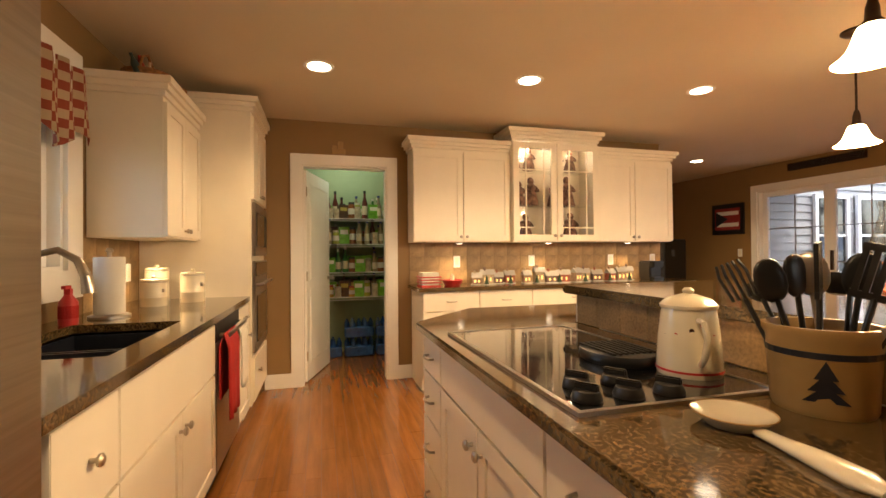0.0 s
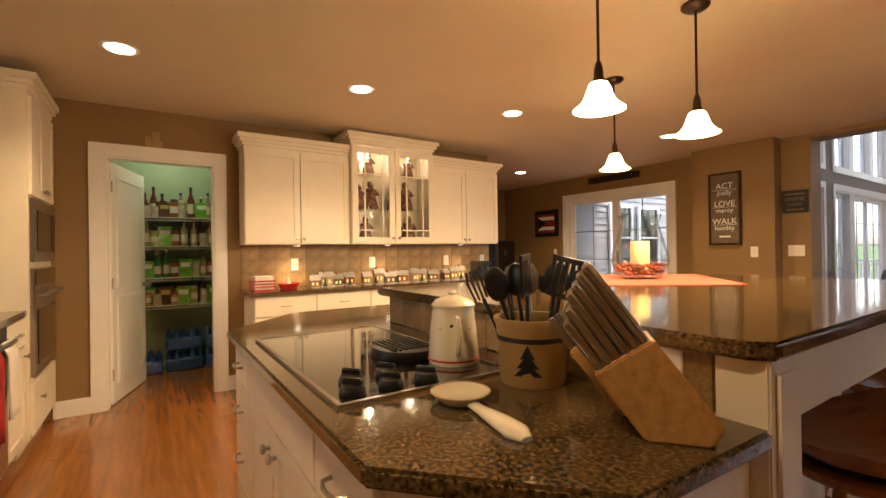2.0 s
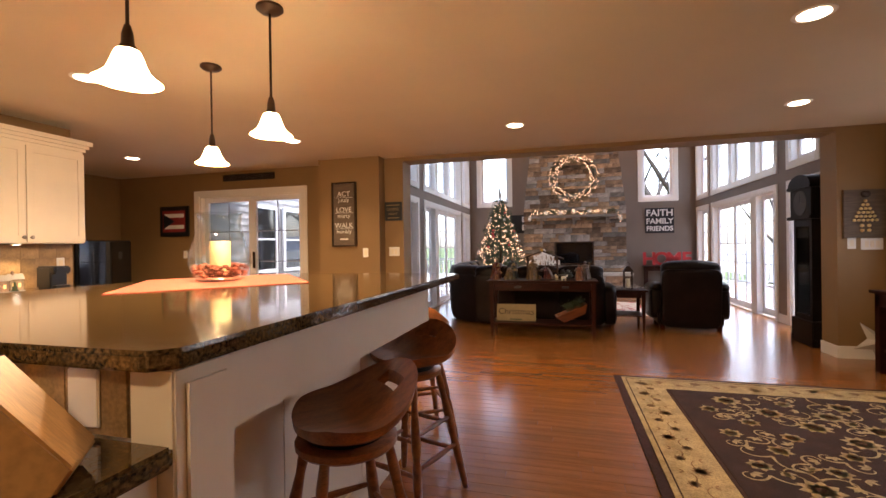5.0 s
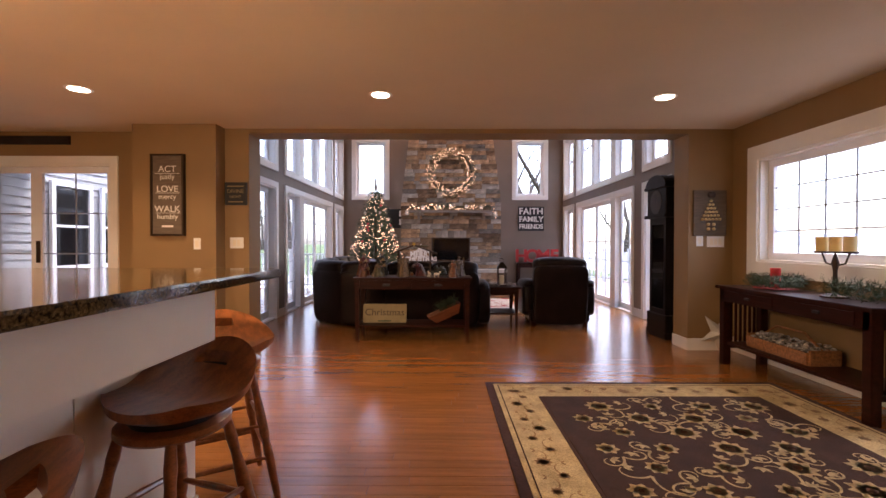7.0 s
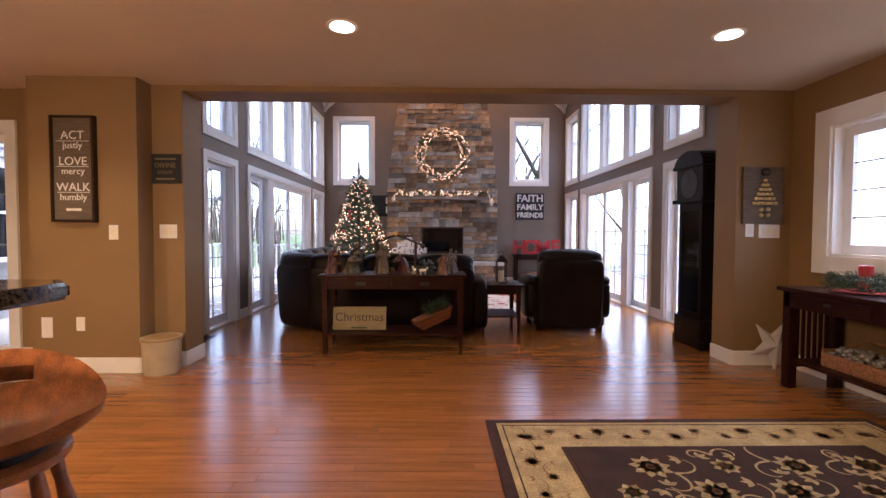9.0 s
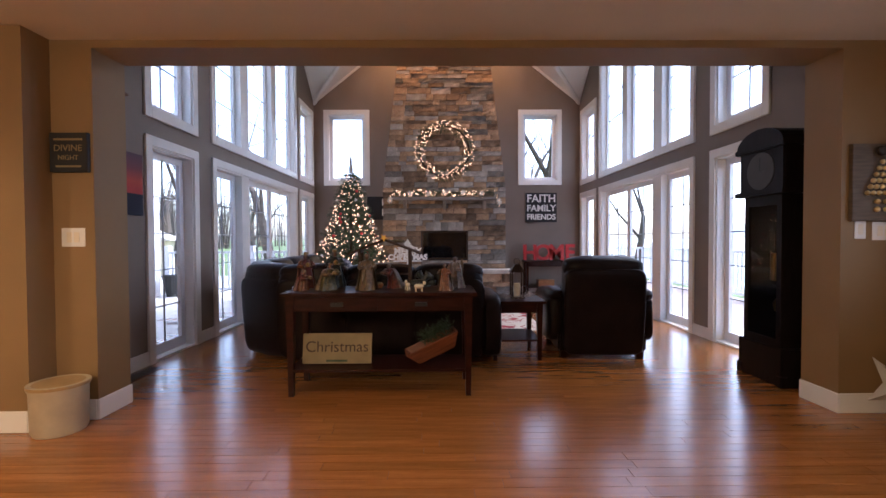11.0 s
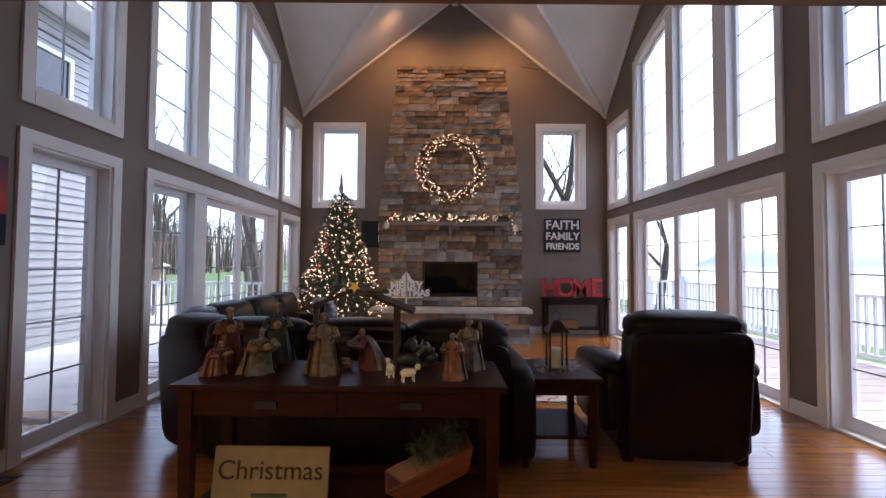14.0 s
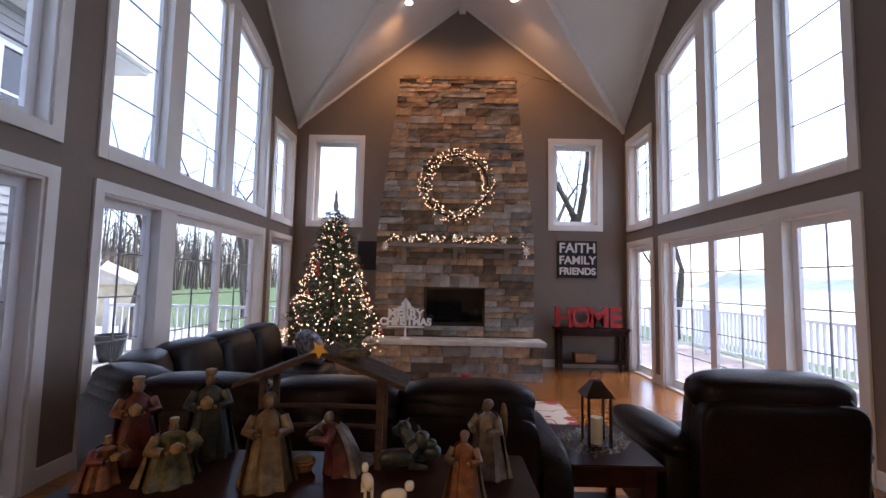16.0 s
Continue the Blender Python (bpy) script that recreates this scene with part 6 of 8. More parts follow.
# console with HOME letters
co = thing("console_table", pose(2.72, 12.78, 0), "dark wooden console table against the wall", "console table")
part("top", box(0, 1.2, 0, 0.36, 0.66, 0.69), CHERRY, co, bevel=0.004)
part("apron", boxes((0.05, 1.15, 0.03, 0.05, 0.57, 0.66), (0.05, 1.15, 0.31, 0.33, 0.57, 0.66)), CHERRY, co)
part("lower_shelf", box(0.05, 1.15, 0.04, 0.33, 0.12, 0.14), CHERRY, co)
for x in (0.04, 1.11):
    for y in (0.03, 0.29):
        part("leg", box(x, x + 0.05, y, y + 0.05, 0, 0.66), CHERRY, co, bevel=0.003)
for i, ch in enumerate("HOME"):
    e = thing("standing_letter", pose(2.86 + i * 0.285, 12.93, 0.69), "red painted standing letter %s on the console" % ch, "letter", "standing letters")
    letters("letter", ch, 0.45, RED, e, pose(0, 0.0, 0.162, 90), 0.025, bold=0.012)
hb = thing("storage_box", pose(3.2, 12.95, 0.14), "small wicker box on the console shelf", "box")
part("box", box(-0.17, 0.17, -0.1, 0.1, 0, 0.12), WICKER, hb, bevel=0.006)
part("lid", box(-0.175, 0.175, -0.105, 0.105, 0.12, 0.14), WICKER, hb, bevel=0.004)
# merry christmas cut-out on the hearth
mc = thing("christmas_word_sign", pose(0.30, 12.12, 0.56), "white cut-out MERRY CHRISTMAS word sign on a stand", "sign")
part("base", lathe([(0.08, 0), (0.08, 0.012), (0.02, 0.03), (0.012, 0.15)], 20), LETTER, mc, smooth=True)
letters("lettering", "MERRY", 0.17, LETTER, mc, pose(0, 0, 0.36, 90), 0.006, bold=0.008)
letters("lettering", "CHRISTMAS", 0.145, LETTER, mc, pose(0, 0, 0.245, 90), 0.006, bold=0.008)
part("scroll", boxes((-0.28, 0.28, -0.006, 0.006, 0.165, 0.185), (-0.2, 0.2, -0.006, 0.006, 0.43, 0.445), (-0.012, 0.012, -0.006, 0.006, 0.14, 0.6)), LETTER, mc)
part("tree_scroll", slab([(-0.13, 0.45), (0.13, 0.45), (0.05, 0.5), (0.08, 0.5), (0.0, 0.6), (-0.08, 0.5), (-0.05, 0.5)], -0.006, 0.006), LETTER, mc)

# ---- sofa, chair, tables ----
sf = thing("sectional_sofa", pose(0, 0, 0), "dark brown leather sectional sofa with rounded corner", "sofa")


def seg(name, m, sx, sy, sz, p=5, n=10):
    o = part(name, cushion(sx, sy, sz, p, n), LEATHER, sf, smooth=True)
    o.matrix_local = m
    return o


path = [(1.0, 7.72, 0), (0.36, 7.72, 0), (-0.28, 7.74, 0), (-0.74, 7.9, -32), (-0.98, 8.32, -66), (-1.05, 8.92, -90), (-1.05, 9.56, -90), (-1.05, 10.2, -90)]
for i, (x, y, a) in enumerate(path):
    ca, sa = math.cos(radians(a)), math.sin(radians(a))
    fx, fy = -sa, ca
    wd = 0.66 if i not in (3, 4) else 0.6
    seg("backrest", pose(x, y, 0.62, 8, 0, a), wd, 0.3, 0.58, 4.5)
    seg("headroll", pose(x - fx * 0.03, y - fy * 0.03, 0.84, 0, 0, a), wd * 1.0, 0.27, 0.19, 3)
    seg("seat_cushion", pose(x + fx * 0.42, y + fy * 0.42, 0.40, 0, 0, a), wd * (0.99 if i not in (3, 4) else 0.72), 0.66, 0.22, 5)
    seg("base", pose(x + fx * 0.3, y + fy * 0.3, 0.18, 0, 0, a), wd * (1.0 if i not in (3, 4) else 0.9), 0.85, 0.3, 9)
    seg("outer_back", pose(x - fx * 0.09, y - fy * 0.09, 0.42, 4, 0, a), wd * 1.02, 0.14, 0.76, 7)
seg("arm", pose(1.40, 7.98, 0.34), 0.2, 0.92, 0.6, 5)
seg("arm", pose(-0.82, 10.62, 0.34), 0.92, 0.2, 0.6, 5)
PILLOW = material("navy_snow_pillow", (0.02, 0.025, 0.08), 0.8, vary=0.5, scale=18, second=(0.4, 0.4, 0.45))
o = part("throw_pillow", cushion(0.4, 0.16, 0.4, 2.6, 10), PILLOW, smooth=True)
o.matrix_world = pose(-0.55, 10.28, 0.68, 20, 0, -35)
tagged(o, "navy winter patterned throw pillow on the sofa", "pillow")


def armchair(m):
    e = thing("leather_armchair", m, "dark brown leather recliner armchair", "armchair")

    def q(name, mm, sx, sy, sz, p=5):
        o2 = part(name, cushion(sx, sy, sz, p, 12), LEATHER, e, smooth=True)
        o2.matrix_local = mm
        return o2
    q("backrest", pose(0, -0.36, 0.58, 9), 0.74, 0.26, 0.74, 6)
    q("headroll", pose(0, -0.40, 0.88, 6), 0.76, 0.27, 0.22, 3.2)
    q("outer_back", pose(0, -0.44, 0.46, 6), 0.76, 0.16, 0.84, 9)
    q("seat_cushion", pose(0, 0.12, 0.40), 0.62, 0.72, 0.22)
    for s in (-1, 1):
        q("arm", pose(s * 0.42, 0.06, 0.36, -4), 0.2, 0.92, 0.5, 5)
        q("arm_roll", pose(s * 0.42, 0.04, 0.57, -5), 0.23, 0.96, 0.17, 2.6)
    part("base", box(-0.42, 0.42, -0.42, 0.42, 0.06, 0.24), LEATHER, e, bevel=0.02)
    for x in (-0.36, 0.36):
        for y in (-0.38, 0.38):
            part("foot", box(x - 0.035, x + 0.035, y - 0.035, y + 0.035, 0, 0.07), CHERRY, e, bevel=0.006)
    return e


armchair(pose(2.51, 8.14, 0, 0, 0, -4))


def table(name, m, w, d, h, label, cat, apron=0.1, shelf=None, leg=0.05, drawers=0):
    e = thing(name, m, label, cat)
    part("top", box(0, w, 0, d, h - 0.025, h), CHERRY, e, bevel=0.005)
    i = 0.04
    for b in ((i, w - i, i, i + 0.02), (i, w - i, d - i - 0.02, d - i), (i, i + 0.02, i + 0.02, d - i - 0.02), (w - i - 0.02, w - i, i + 0.02, d - i - 0.02)):
        part("apron", box(*b, h - 0.025 - apron, h - 0.025), CHERRY, e)
    for x in (i - 0.01, w - i + 0.01 - leg):
        for y in (i - 0.01, d - i + 0.01 - leg):
            bm = bmesh.new()
            lo2 = [bm.verts.new((x + leg * (0.5 + sx * 0.32), y + leg * (0.5 + sy * 0.32), 0)) for sx, sy in ((-1, -1), (1, -1), (1, 1), (-1, 1))]
            hi2 = [bm.verts.new((x + leg * (0.5 + sx * 0.5), y + leg * (0.5 + sy * 0.5), h - 0.026)) for sx, sy in ((-1, -1), (1, -1), (1, 1), (-1, 1))]
            bm.faces.new(lo2[::-1]), bm.faces.new(hi2)
            for k in range(4):
                bm.faces.new((lo2[k], lo2[(k + 1) % 4], hi2[(k + 1) % 4], hi2[k]))
            part("leg", bm, CHERRY, e)
    if shelf:
        part("lower_shelf", box(i, w - i, i, d - i, shelf - 0.02, shelf), CHERRY, e)
    for k in range(drawers):
        x0, x1 = i + 0.06 + k * (w - 2 * i - 0.12) / drawers, i + 0.06 + (k + 1) * (w - 2 * i - 0.12) / drawers
        dr = part("drawer", box(x0 + 0.01, x1 - 0.01, i - 0.008, i, h - 0.02 - apron, h - 0.035), CHERRY, e, bevel=0.002)
        part("pull", box((x0 + x1) / 2 - 0.045, (x0 + x1) / 2 + 0.045, i - 0.022, i - 0.008, h - 0.045 - apron * 0.5, h - 0.015 - apron * 0.5), BLACK, dr)
    return e


table("sofa_table", pose(-0.25, 6.69, 0), 1.43, 0.50, 0.77, "dark cherry sofa table with drawers and lower shelf", "sofa table", 0.115, 0.2, 0.06, 2)
table("end_table", pose(1.38, 7.62, 0), 0.54, 0.60, 0.57, "dark cherry end table between sofa and chair", "end table", 0.09, 0.2, 0.055)
table("coffee_table", pose(0.55, 9.3, 0), 1.05, 0.6, 0.44, "dark wooden coffee table in front of the sofa", "coffee table", 0.07, 0.12, 0.055)
SIGNC = material("cream_sign_paint", (0.22, 0.165, 0.07), 0.6, vary=0.12, scale=9)
cs = board("christmas_sign", pose(0.12, 6.90, 0.318, -10), 0.53, 0.23, SIGNC, "cream wooden sign reading Christmas under the sofa table", 0.02)
letters("lettering", "Christmas", 0.118, BRONZE, cs, pose(0, -0.023, 0.01, 90), 0.002)
part("holly_trim", box(-0.08, 0.08, -0.024, -0.02, -0.1, -0.085), NEEDLES, cs)
tb = thing("dough_trough", pose(0.86, 6.93, 0.315, 0, -24, 8), "tilted orange brown wooden dough trough with dried greenery", "trough")
bm = bmesh.new()
lo = [bm.verts.new(q) for q in ((-0.15, -0.06, -0.06), (0.15, -0.06, -0.06), (0.15, 0.06, -0.06), (-0.15, 0.06, -0.06))]
hi = [bm.verts.new(q) for q in ((-0.22, -0.11, 0.06), (0.22, -0.11, 0.06), (0.22, 0.11, 0.06), (-0.22, 0.11, 0.06))]
hn = [bm.verts.new(q) for q in ((-0.205, -0.095, 0.06), (0.205, -0.095, 0.06), (0.205, 0.095, 0.06), (-0.205, 0.095, 0.06))]
ln0 = [bm.verts.new(q) for q in ((-0.14, -0.05, -0.045), (0.14, -0.05, -0.045), (0.14, 0.05, -0.045), (-0.14, 0.05, -0.045))]
bm.faces.new(lo[::-1]), bm.faces.new(ln0)
for i in range(4):
    q = (i + 1) % 4
    bm.faces.new((lo[i], lo[q], hi[q], hi[i])), bm.faces.new((hi[i], hi[q], hn[q], hn[i])), bm.faces.new((hn[i], hn[q], ln0[q], ln0[i]))
part("trough", bm, material("orange_stained_wood", (0.20, 0.06, 0.018), 0.5, vary=0.3, scale=6, grain=0.3, stretch=(1, 9, 9)), tb, bevel=0.006)
nb = bmesh.new()
for i in range(150):
    needles(nb, Vector((rt.uniform(-0.05, 0.19), rt.uniform(-0.08, 0.08), rt.uniform(0.03, 0.11))), Vector((rt.uniform(-1, 1), rt.uniform(-1, 1), 1)), 0.08, rt, 8)
part("greenery", nb, NEEDLES, tb)
# nativity on the sofa table
TT = 0.77


def resin(name, a, b):
    return material("resin_" + name, [c * 0.75 for c in a], 0.42, vary=0.45, scale=34, grain=0.5, second=tuple(c * 0.75 for c in b))


SKIN, GILT = resin("face", (0.22, 0.12, 0.075), (0.30, 0.18, 0.11)), resin("gilt", (0.32, 0.19, 0.05), (0.48, 0.32, 0.11))
TAN, RUSSET, TEAL = resin("tan", (0.17, 0.11, 0.055), (0.30, 0.20, 0.10)), resin("russet", (0.20, 0.06, 0.02), (0.36, 0.13, 0.04)), resin("teal", (0.018, 0.035, 0.045), (0.08, 0.08, 0.06))
OLIVE, PLUM, ROSE = resin("olive", (0.09, 0.08, 0.03), (0.24, 0.20, 0.09)), resin("plum", (0.045, 0.014, 0.018), (0.20, 0.03, 0.02)), resin("rose", (0.24, 0.17, 0.15), (0.36, 0.28, 0.23))


def nativity_figure(m, h, robe, cloak, label, kneel=False, hat="hood", gift=False, wings=False):
    """One painted statuette: robe with folds, open cloak, head with its covering, bent arms."""
    bm = bmesh.new()
    seen = set()

    def paint(k):
        for f in bm.faces:
            if f not in seen:
                f.material_index = k
                seen.add(f)

    def folds(profile, n, c, amp, lean, k, a0=0.0, a1=6.28319):
        """A draped body of revolution with folds that fade upwards; lean moves it forward with height."""
        rings = []
        whole = a1 - a0 > 6.2
        cnt = n if whole else n + 1
        for r, z in profile:
            ring = []
            for i in range(cnt):
                a = a0 + (a1 - a0) * i / n
                q = r * (1 + amp * math.sin(a * 7 + z * 9) * (1 - z / h) + 0.4 * amp * math.sin(a * 13))
                ring.append(bm.verts.new((c[0] + q * math.cos(a), c[1] + q * math.sin(a) * 0.85 - lean * z * z / h, c[2] + z)))
            rings.append(ring)
        for u, v2 in zip(rings, rings[1:]):
            for i in range(n):
                bm.faces.new((u[i], u[(i + 1) % cnt], v2[(i + 1) % cnt], v2[i]))
        if whole:
            bm.faces.new(rings[0][::-1]), bm.faces.new(rings[-1])
        paint(k)
    w = h * (0.34 if kneel else 0.235)
    lean = 0.35 if kneel else 0.06
    folds([(w * 1.05, 0), (w, h * 0.05), (w * 0.82, h * 0.3), (w * 0.66, h * 0.5), (w * 0.62, h * 0.66), (w * 0.52, h * 0.74), (w * 0.2, h * 0.8)], 24, (0, 0, 0), 0.13, lean, 0)
    folds([(w * 1.22, 0.002), (w * 1.12, h * 0.12), (w * 0.94, h * 0.34), (w * 0.82, h * 0.56), (w * 0.74, h * 0.7), (w * 0.5, h * 0.79)], 18, (0, 0.06 * w, 0), 0.12, lean, 1, 0.0, 3.5)
    if kneel:
        cushion(w * 1.5, w * 1.8, h * 0.2, 2.4, 8, (0, w * 0.75, h * 0.1), bm=bm)
        paint(1)
    hy = -lean * h * 0.74
    cushion(h * 0.105, h * 0.12, h * 0.15, 2.2, 8, (0, hy - 0.01 * h, h * 0.875), bm=bm)
    paint(2)
    if hat == "hood":
        cushion(h * 0.145, h * 0.14, h * 0.17, 2.3, 8, (0, hy + 0.022 * h, h * 0.895), bm=bm)
        paint(1)
    elif hat == "crown":
        lathe([(h * 0.055, 0), (h * 0.066, h * 0.03), (h * 0.062, h * 0.065), (h * 0.02, h * 0.075)], 10, (0, hy, h * 0.925), bm=bm)
        paint(3)
        cushion(h * 0.13, h * 0.1, h * 0.13, 2.3, 8, (0, hy + 0.035 * h, h * 0.86), bm=bm)
        paint(0)
    else:
        cushion(h * 0.13, h * 0.12, h * 0.12, 2.2, 8, (0, hy + 0.028 * h, h * 0.9), bm=bm)
        paint(0)
    for sd2 in (-1, 1):
        tube([(sd2 * w * 0.6, hy * 0.9, h * 0.73), (sd2 * w * 0.85, hy - w * 0.25, h * 0.6), (sd2 * w * 0.45, hy - w * 0.75, h * 0.6)], [w * 0.24, w * 0.27, w * 0.2], 10, bm=bm)
        paint(1 if sd2 < 0 else 0)
        cushion(w * 0.22, w * 0.26, w * 0.2, 2, 6, (sd2 * w * 0.33, hy - w * 0.86, h * 0.61), bm=bm)
        paint(2)
    if gift:
        lathe([(w * 0.2, 0), (w * 0.28, h * 0.05), (w * 0.26, h * 0.09), (w * 0.08, h * 0.13)], 10, (0, hy - w * 0.95, h * 0.6), bm=bm)
        paint(3)
    if wings:
        for sd2 in (-1, 1):
            cushion(w * 0.5, w * 0.14, h * 0.5, 2.2, 8, (sd2 * w * 0.6, hy * 0.6 + w * 0.7, h * 0.66), bm=bm)
            paint(1)
    o = part("nativity_figure", bm, robe, smooth=True)
    for extra in (cloak, SKIN, GILT):
        o.data.materials.append(extra)
    o.matrix_world = m
    return tagged(o, label + " on the sofa table", "figurine", "nativity figures")


for x, y, h, a, rob, clo, lab, kn, hat, gf, wg0 in (
        (-0.15, 6.88, 0.155, 60, RUSSET, PLUM, "kneeling king figure in an orange robe", True, "crown", True, False),
        (-0.17, 7.06, 0.29, 30, PLUM, RUSSET, "standing king figure in dark red cloak", False, "crown", True, False),
        (0.04, 6.91, 0.21, 40, OLIVE, TAN, "kneeling crowned figure in olive robe", True, "crown", True, False),
        (0.05, 7.12, 0.31, 20, TEAL, TEAL, "standing king figure in dark blue robe", False, "crown", True, False),
        (0.35, 6.90, 0.29, 15, TAN, TAN, "standing brown robed shepherd figure", False, "hood", False, False),
        (0.55, 7.03, 0.20, -60, PLUM, ROSE, "kneeling veiled figure", True, "hood", False, False),
        (0.95, 6.82, 0.215, -10, RUSSET, TAN, "small standing figure with staff", False, "hair", False, False),
        (1.04, 7.02, 0.255, -35, ROSE, TAN, "angel figure in pale gown", False, "hair", False, True)):
    nativity_figure(pose(x, y, TT, 0, 0, a), h, rob, clo, lab, kn, hat, gf, wg0)


def ox(m, label):
    """A lying ox or donkey, one plain statuette."""
    bm = bmesh.new()
    cushion(0.13, 0.055, 0.058, 2.6, 8, (0, 0, 0.036), bm=bm)
    cushion(0.055, 0.05, 0.06, 2.4, 6, (0.085, -0.01, 0.095), bm=bm)
    cushion(0.04, 0.034, 0.035, 2.4, 6, (0.115, -0.018, 0.082), bm=bm)
    tube([(0.05, 0, 0.06), (0.082, -0.005, 0.09)], [0.03, 0.024], 8, bm=bm)
    for q in (-1, 1):
        tube([(0.08, q * 0.018, 0.118), (0.075, q * 0.034, 0.13)], [0.007, 0.003], 6, bm=bm)
        tube([(0.04, q * 0.03, 0.02), (0.1, q * 0.034, 0.01)], [0.014, 0.009], 6, bm=bm)
    o2 = part("ox_figure", bm, TEAL, smooth=True)
    o2.matrix_world = m
    tagged(o2, label, "figurine", "nativity animals")


ox(pose(0.73, 7.05, TT, 0, 0, 10), "dark lying ox figure of the nativity on the sofa table")
ox(pose(0.82, 7.12, TT, 0, 0, 160), "dark lying donkey figure of the nativity on the sofa table")


def lamb(x, y, rz):
    bm = bmesh.new()
    cushion(0.075, 0.035, 0.038, 2.5, 7, (0, 0, 0.04), bm=bm)
    cushion(0.028, 0.022, 0.028, 2.5, 5, (0.043, 0, 0.062), bm=bm)
    for sx in (-0.024, 0.024):
        for sy in (-0.01, 0.01):
            tube([(sx, sy, 0.03), (sx, sy, 0.0)], 0.005, 6, bm=bm)
    o2 = part("lamb_figure", bm, CERAMIC, smooth=True)
    o2.matrix_world = pose(x, y, TT, 0, 0, rz)
    tagged(o2, "small white lamb figure on the sofa table", "figurine", "nativity lambs")


lamb(0.665, 6.86, 110)
lamb(0.755, 6.77, 20)
st = thing("nativity_stable", pose(0.47, 7.10, TT), "rustic wooden nativity stable with star", "stable")
BARNWOOD = material("dark_barn_wood", (0.055, 0.026, 0.012), 0.75, vary=0.4, scale=9, grain=0.4, stretch=(1, 8, 8), bump=0.3)
for x in (-0.2, 0.2):
    for y in (-0.06, 0.06):
        part("post", box(x - 0.011, x + 0.011, y - 0.011, y + 0.011, 0, 0.30), BARNWOOD, st, bevel=0.003)
    part("cross_beam", box(x - 0.009, x + 0.009, -0.075, 0.075, 0.285, 0.305), BARNWOOD, st, bevel=0.003)
for s in (-1, 1):
    for k in range(4):
        part("roof_board", slab([(s * 0.004, 0.375), (s * 0.29, 0.265), (s * 0.29, 0.281), (s * 0.004, 0.394)], -0.1 + k * 0.052, -0.052 + k * 0.052), BARNWOOD, st)
for z in (0.10, 0.17):
    part("rail", tube([(-0.2, 0.06, z), (0.0, 0.062, z + 0.004), (0.2, 0.06, z)], 0.009, 7), BARNWOOD, st)
part("thatch_tuft", cushion(0.12, 0.1, 0.03, 2.4, 6, (0.1, -0.02, 0.375)), material("moss_thatch", (0.10, 0.075, 0.03), 0.9, vary=0.5, scale=40, bump=0.8), st)
part("star", slab([(0.032 * (1 if i % 2 else 0.42) * math.sin(i * 0.628), 0.40 + 0.032 * (1 if i % 2 else 0.42) * math.cos(i * 0.628)) for i in range(10)], -0.115, -0.105), material("gilt", (0.5, 0.3, 0.06), 0.35, 0.8), st)
mg = thing("manger", pose(0.42, 7.02, TT), "tiny straw manger of the nativity", "manger")
part("cradle", lathe([(0.03, 0), (0.045, 0.03), (0.04, 0.034), (0.02, 0.012)], 14), WICKER, mg, smooth=True)
part("straw", cushion(0.07, 0.06, 0.03, 2.3, 6, (0, 0, 0.035)), SIGNC, mg, smooth=True)
# lantern on the end table
ln = thing("lantern", pose(1.68, 7.86, 0.57), "black metal candle lantern on the end table", "lantern")
part("base", box(-0.065, 0.065, -0.065, 0.065, 0.0, 0.02), BRONZE, ln, bevel=0.003)
for x in (-0.055, 0.055):
    for y in (-0.055, 0.055):
        part("post", box(x - 0.006, x + 0.006, y - 0.006, y + 0.006, 0.02, 0.26), BRONZE, ln)
bm = bmesh.new()
b4 = [bm.verts.new((sx * 0.075, sy * 0.075, 0.26)) for sx, sy in ((-1, -1), (1, -1), (1, 1), (-1, 1))]
t4 = [bm.verts.new((sx * 0.02, sy * 0.02, 0.34)) for sx, sy in ((-1, -1), (1, -1), (1, 1), (-1, 1))]
bm.faces.new(b4[::-1]), bm.faces.new(t4)
for k in range(4):
    bm.faces.new((b4[k], b4[(k + 1) % 4], t4[(k + 1) % 4], t4[k]))
part("roof", bm, BRONZE, ln)
part("ring", tube([(0.03 * math.cos(a * 0.524), 0, 0.365 + 0.03 * math.sin(a * 0.524)) for a in range(13)], 0.003, 6), BRONZE, ln)
part("candle", lathe([(0.032, 0.02), (0.033, 0.15), (0.01, 0.148)], 18), material("pillar_wax", (0.7, 0.6, 0.4), 0.5), ln, smooth=True)
tg = thing("tinsel_ring", pose(1.66, 7.86, 0.57), "silver tinsel garland ring round the lantern", "tinsel")
nb = bmesh.new()
for i in range(170):
    a = rt.random() * 6.283
    needles(nb, Vector((0.15 * math.cos(a), 0.13 * math.sin(a), rt.uniform(0.005, 0.03))), Vector((rt.uniform(-1, 1), rt.uniform(-1, 1), rt.uniform(0, 1))), 0.05, rt, 6)
part("strands", nb, NICKEL, tg)
cd = thing("red_candle", pose(1.08, 9.55, 0.44), "red pillar candle in a wire ring on the coffee table", "candle")
part("wax", lathe([(0.04, 0), (0.041, 0.14), (0.03, 0.143), (0.008, 0.138)], 20), RED, cd, smooth=True)
part("wire_ring", tube([(0.13 * math.cos(a * 0.35), 0.13 * math.sin(a * 0.35), 0.012 + 0.012 * (a % 2)) for a in range(19)], 0.004, 6), BRONZE, cd)


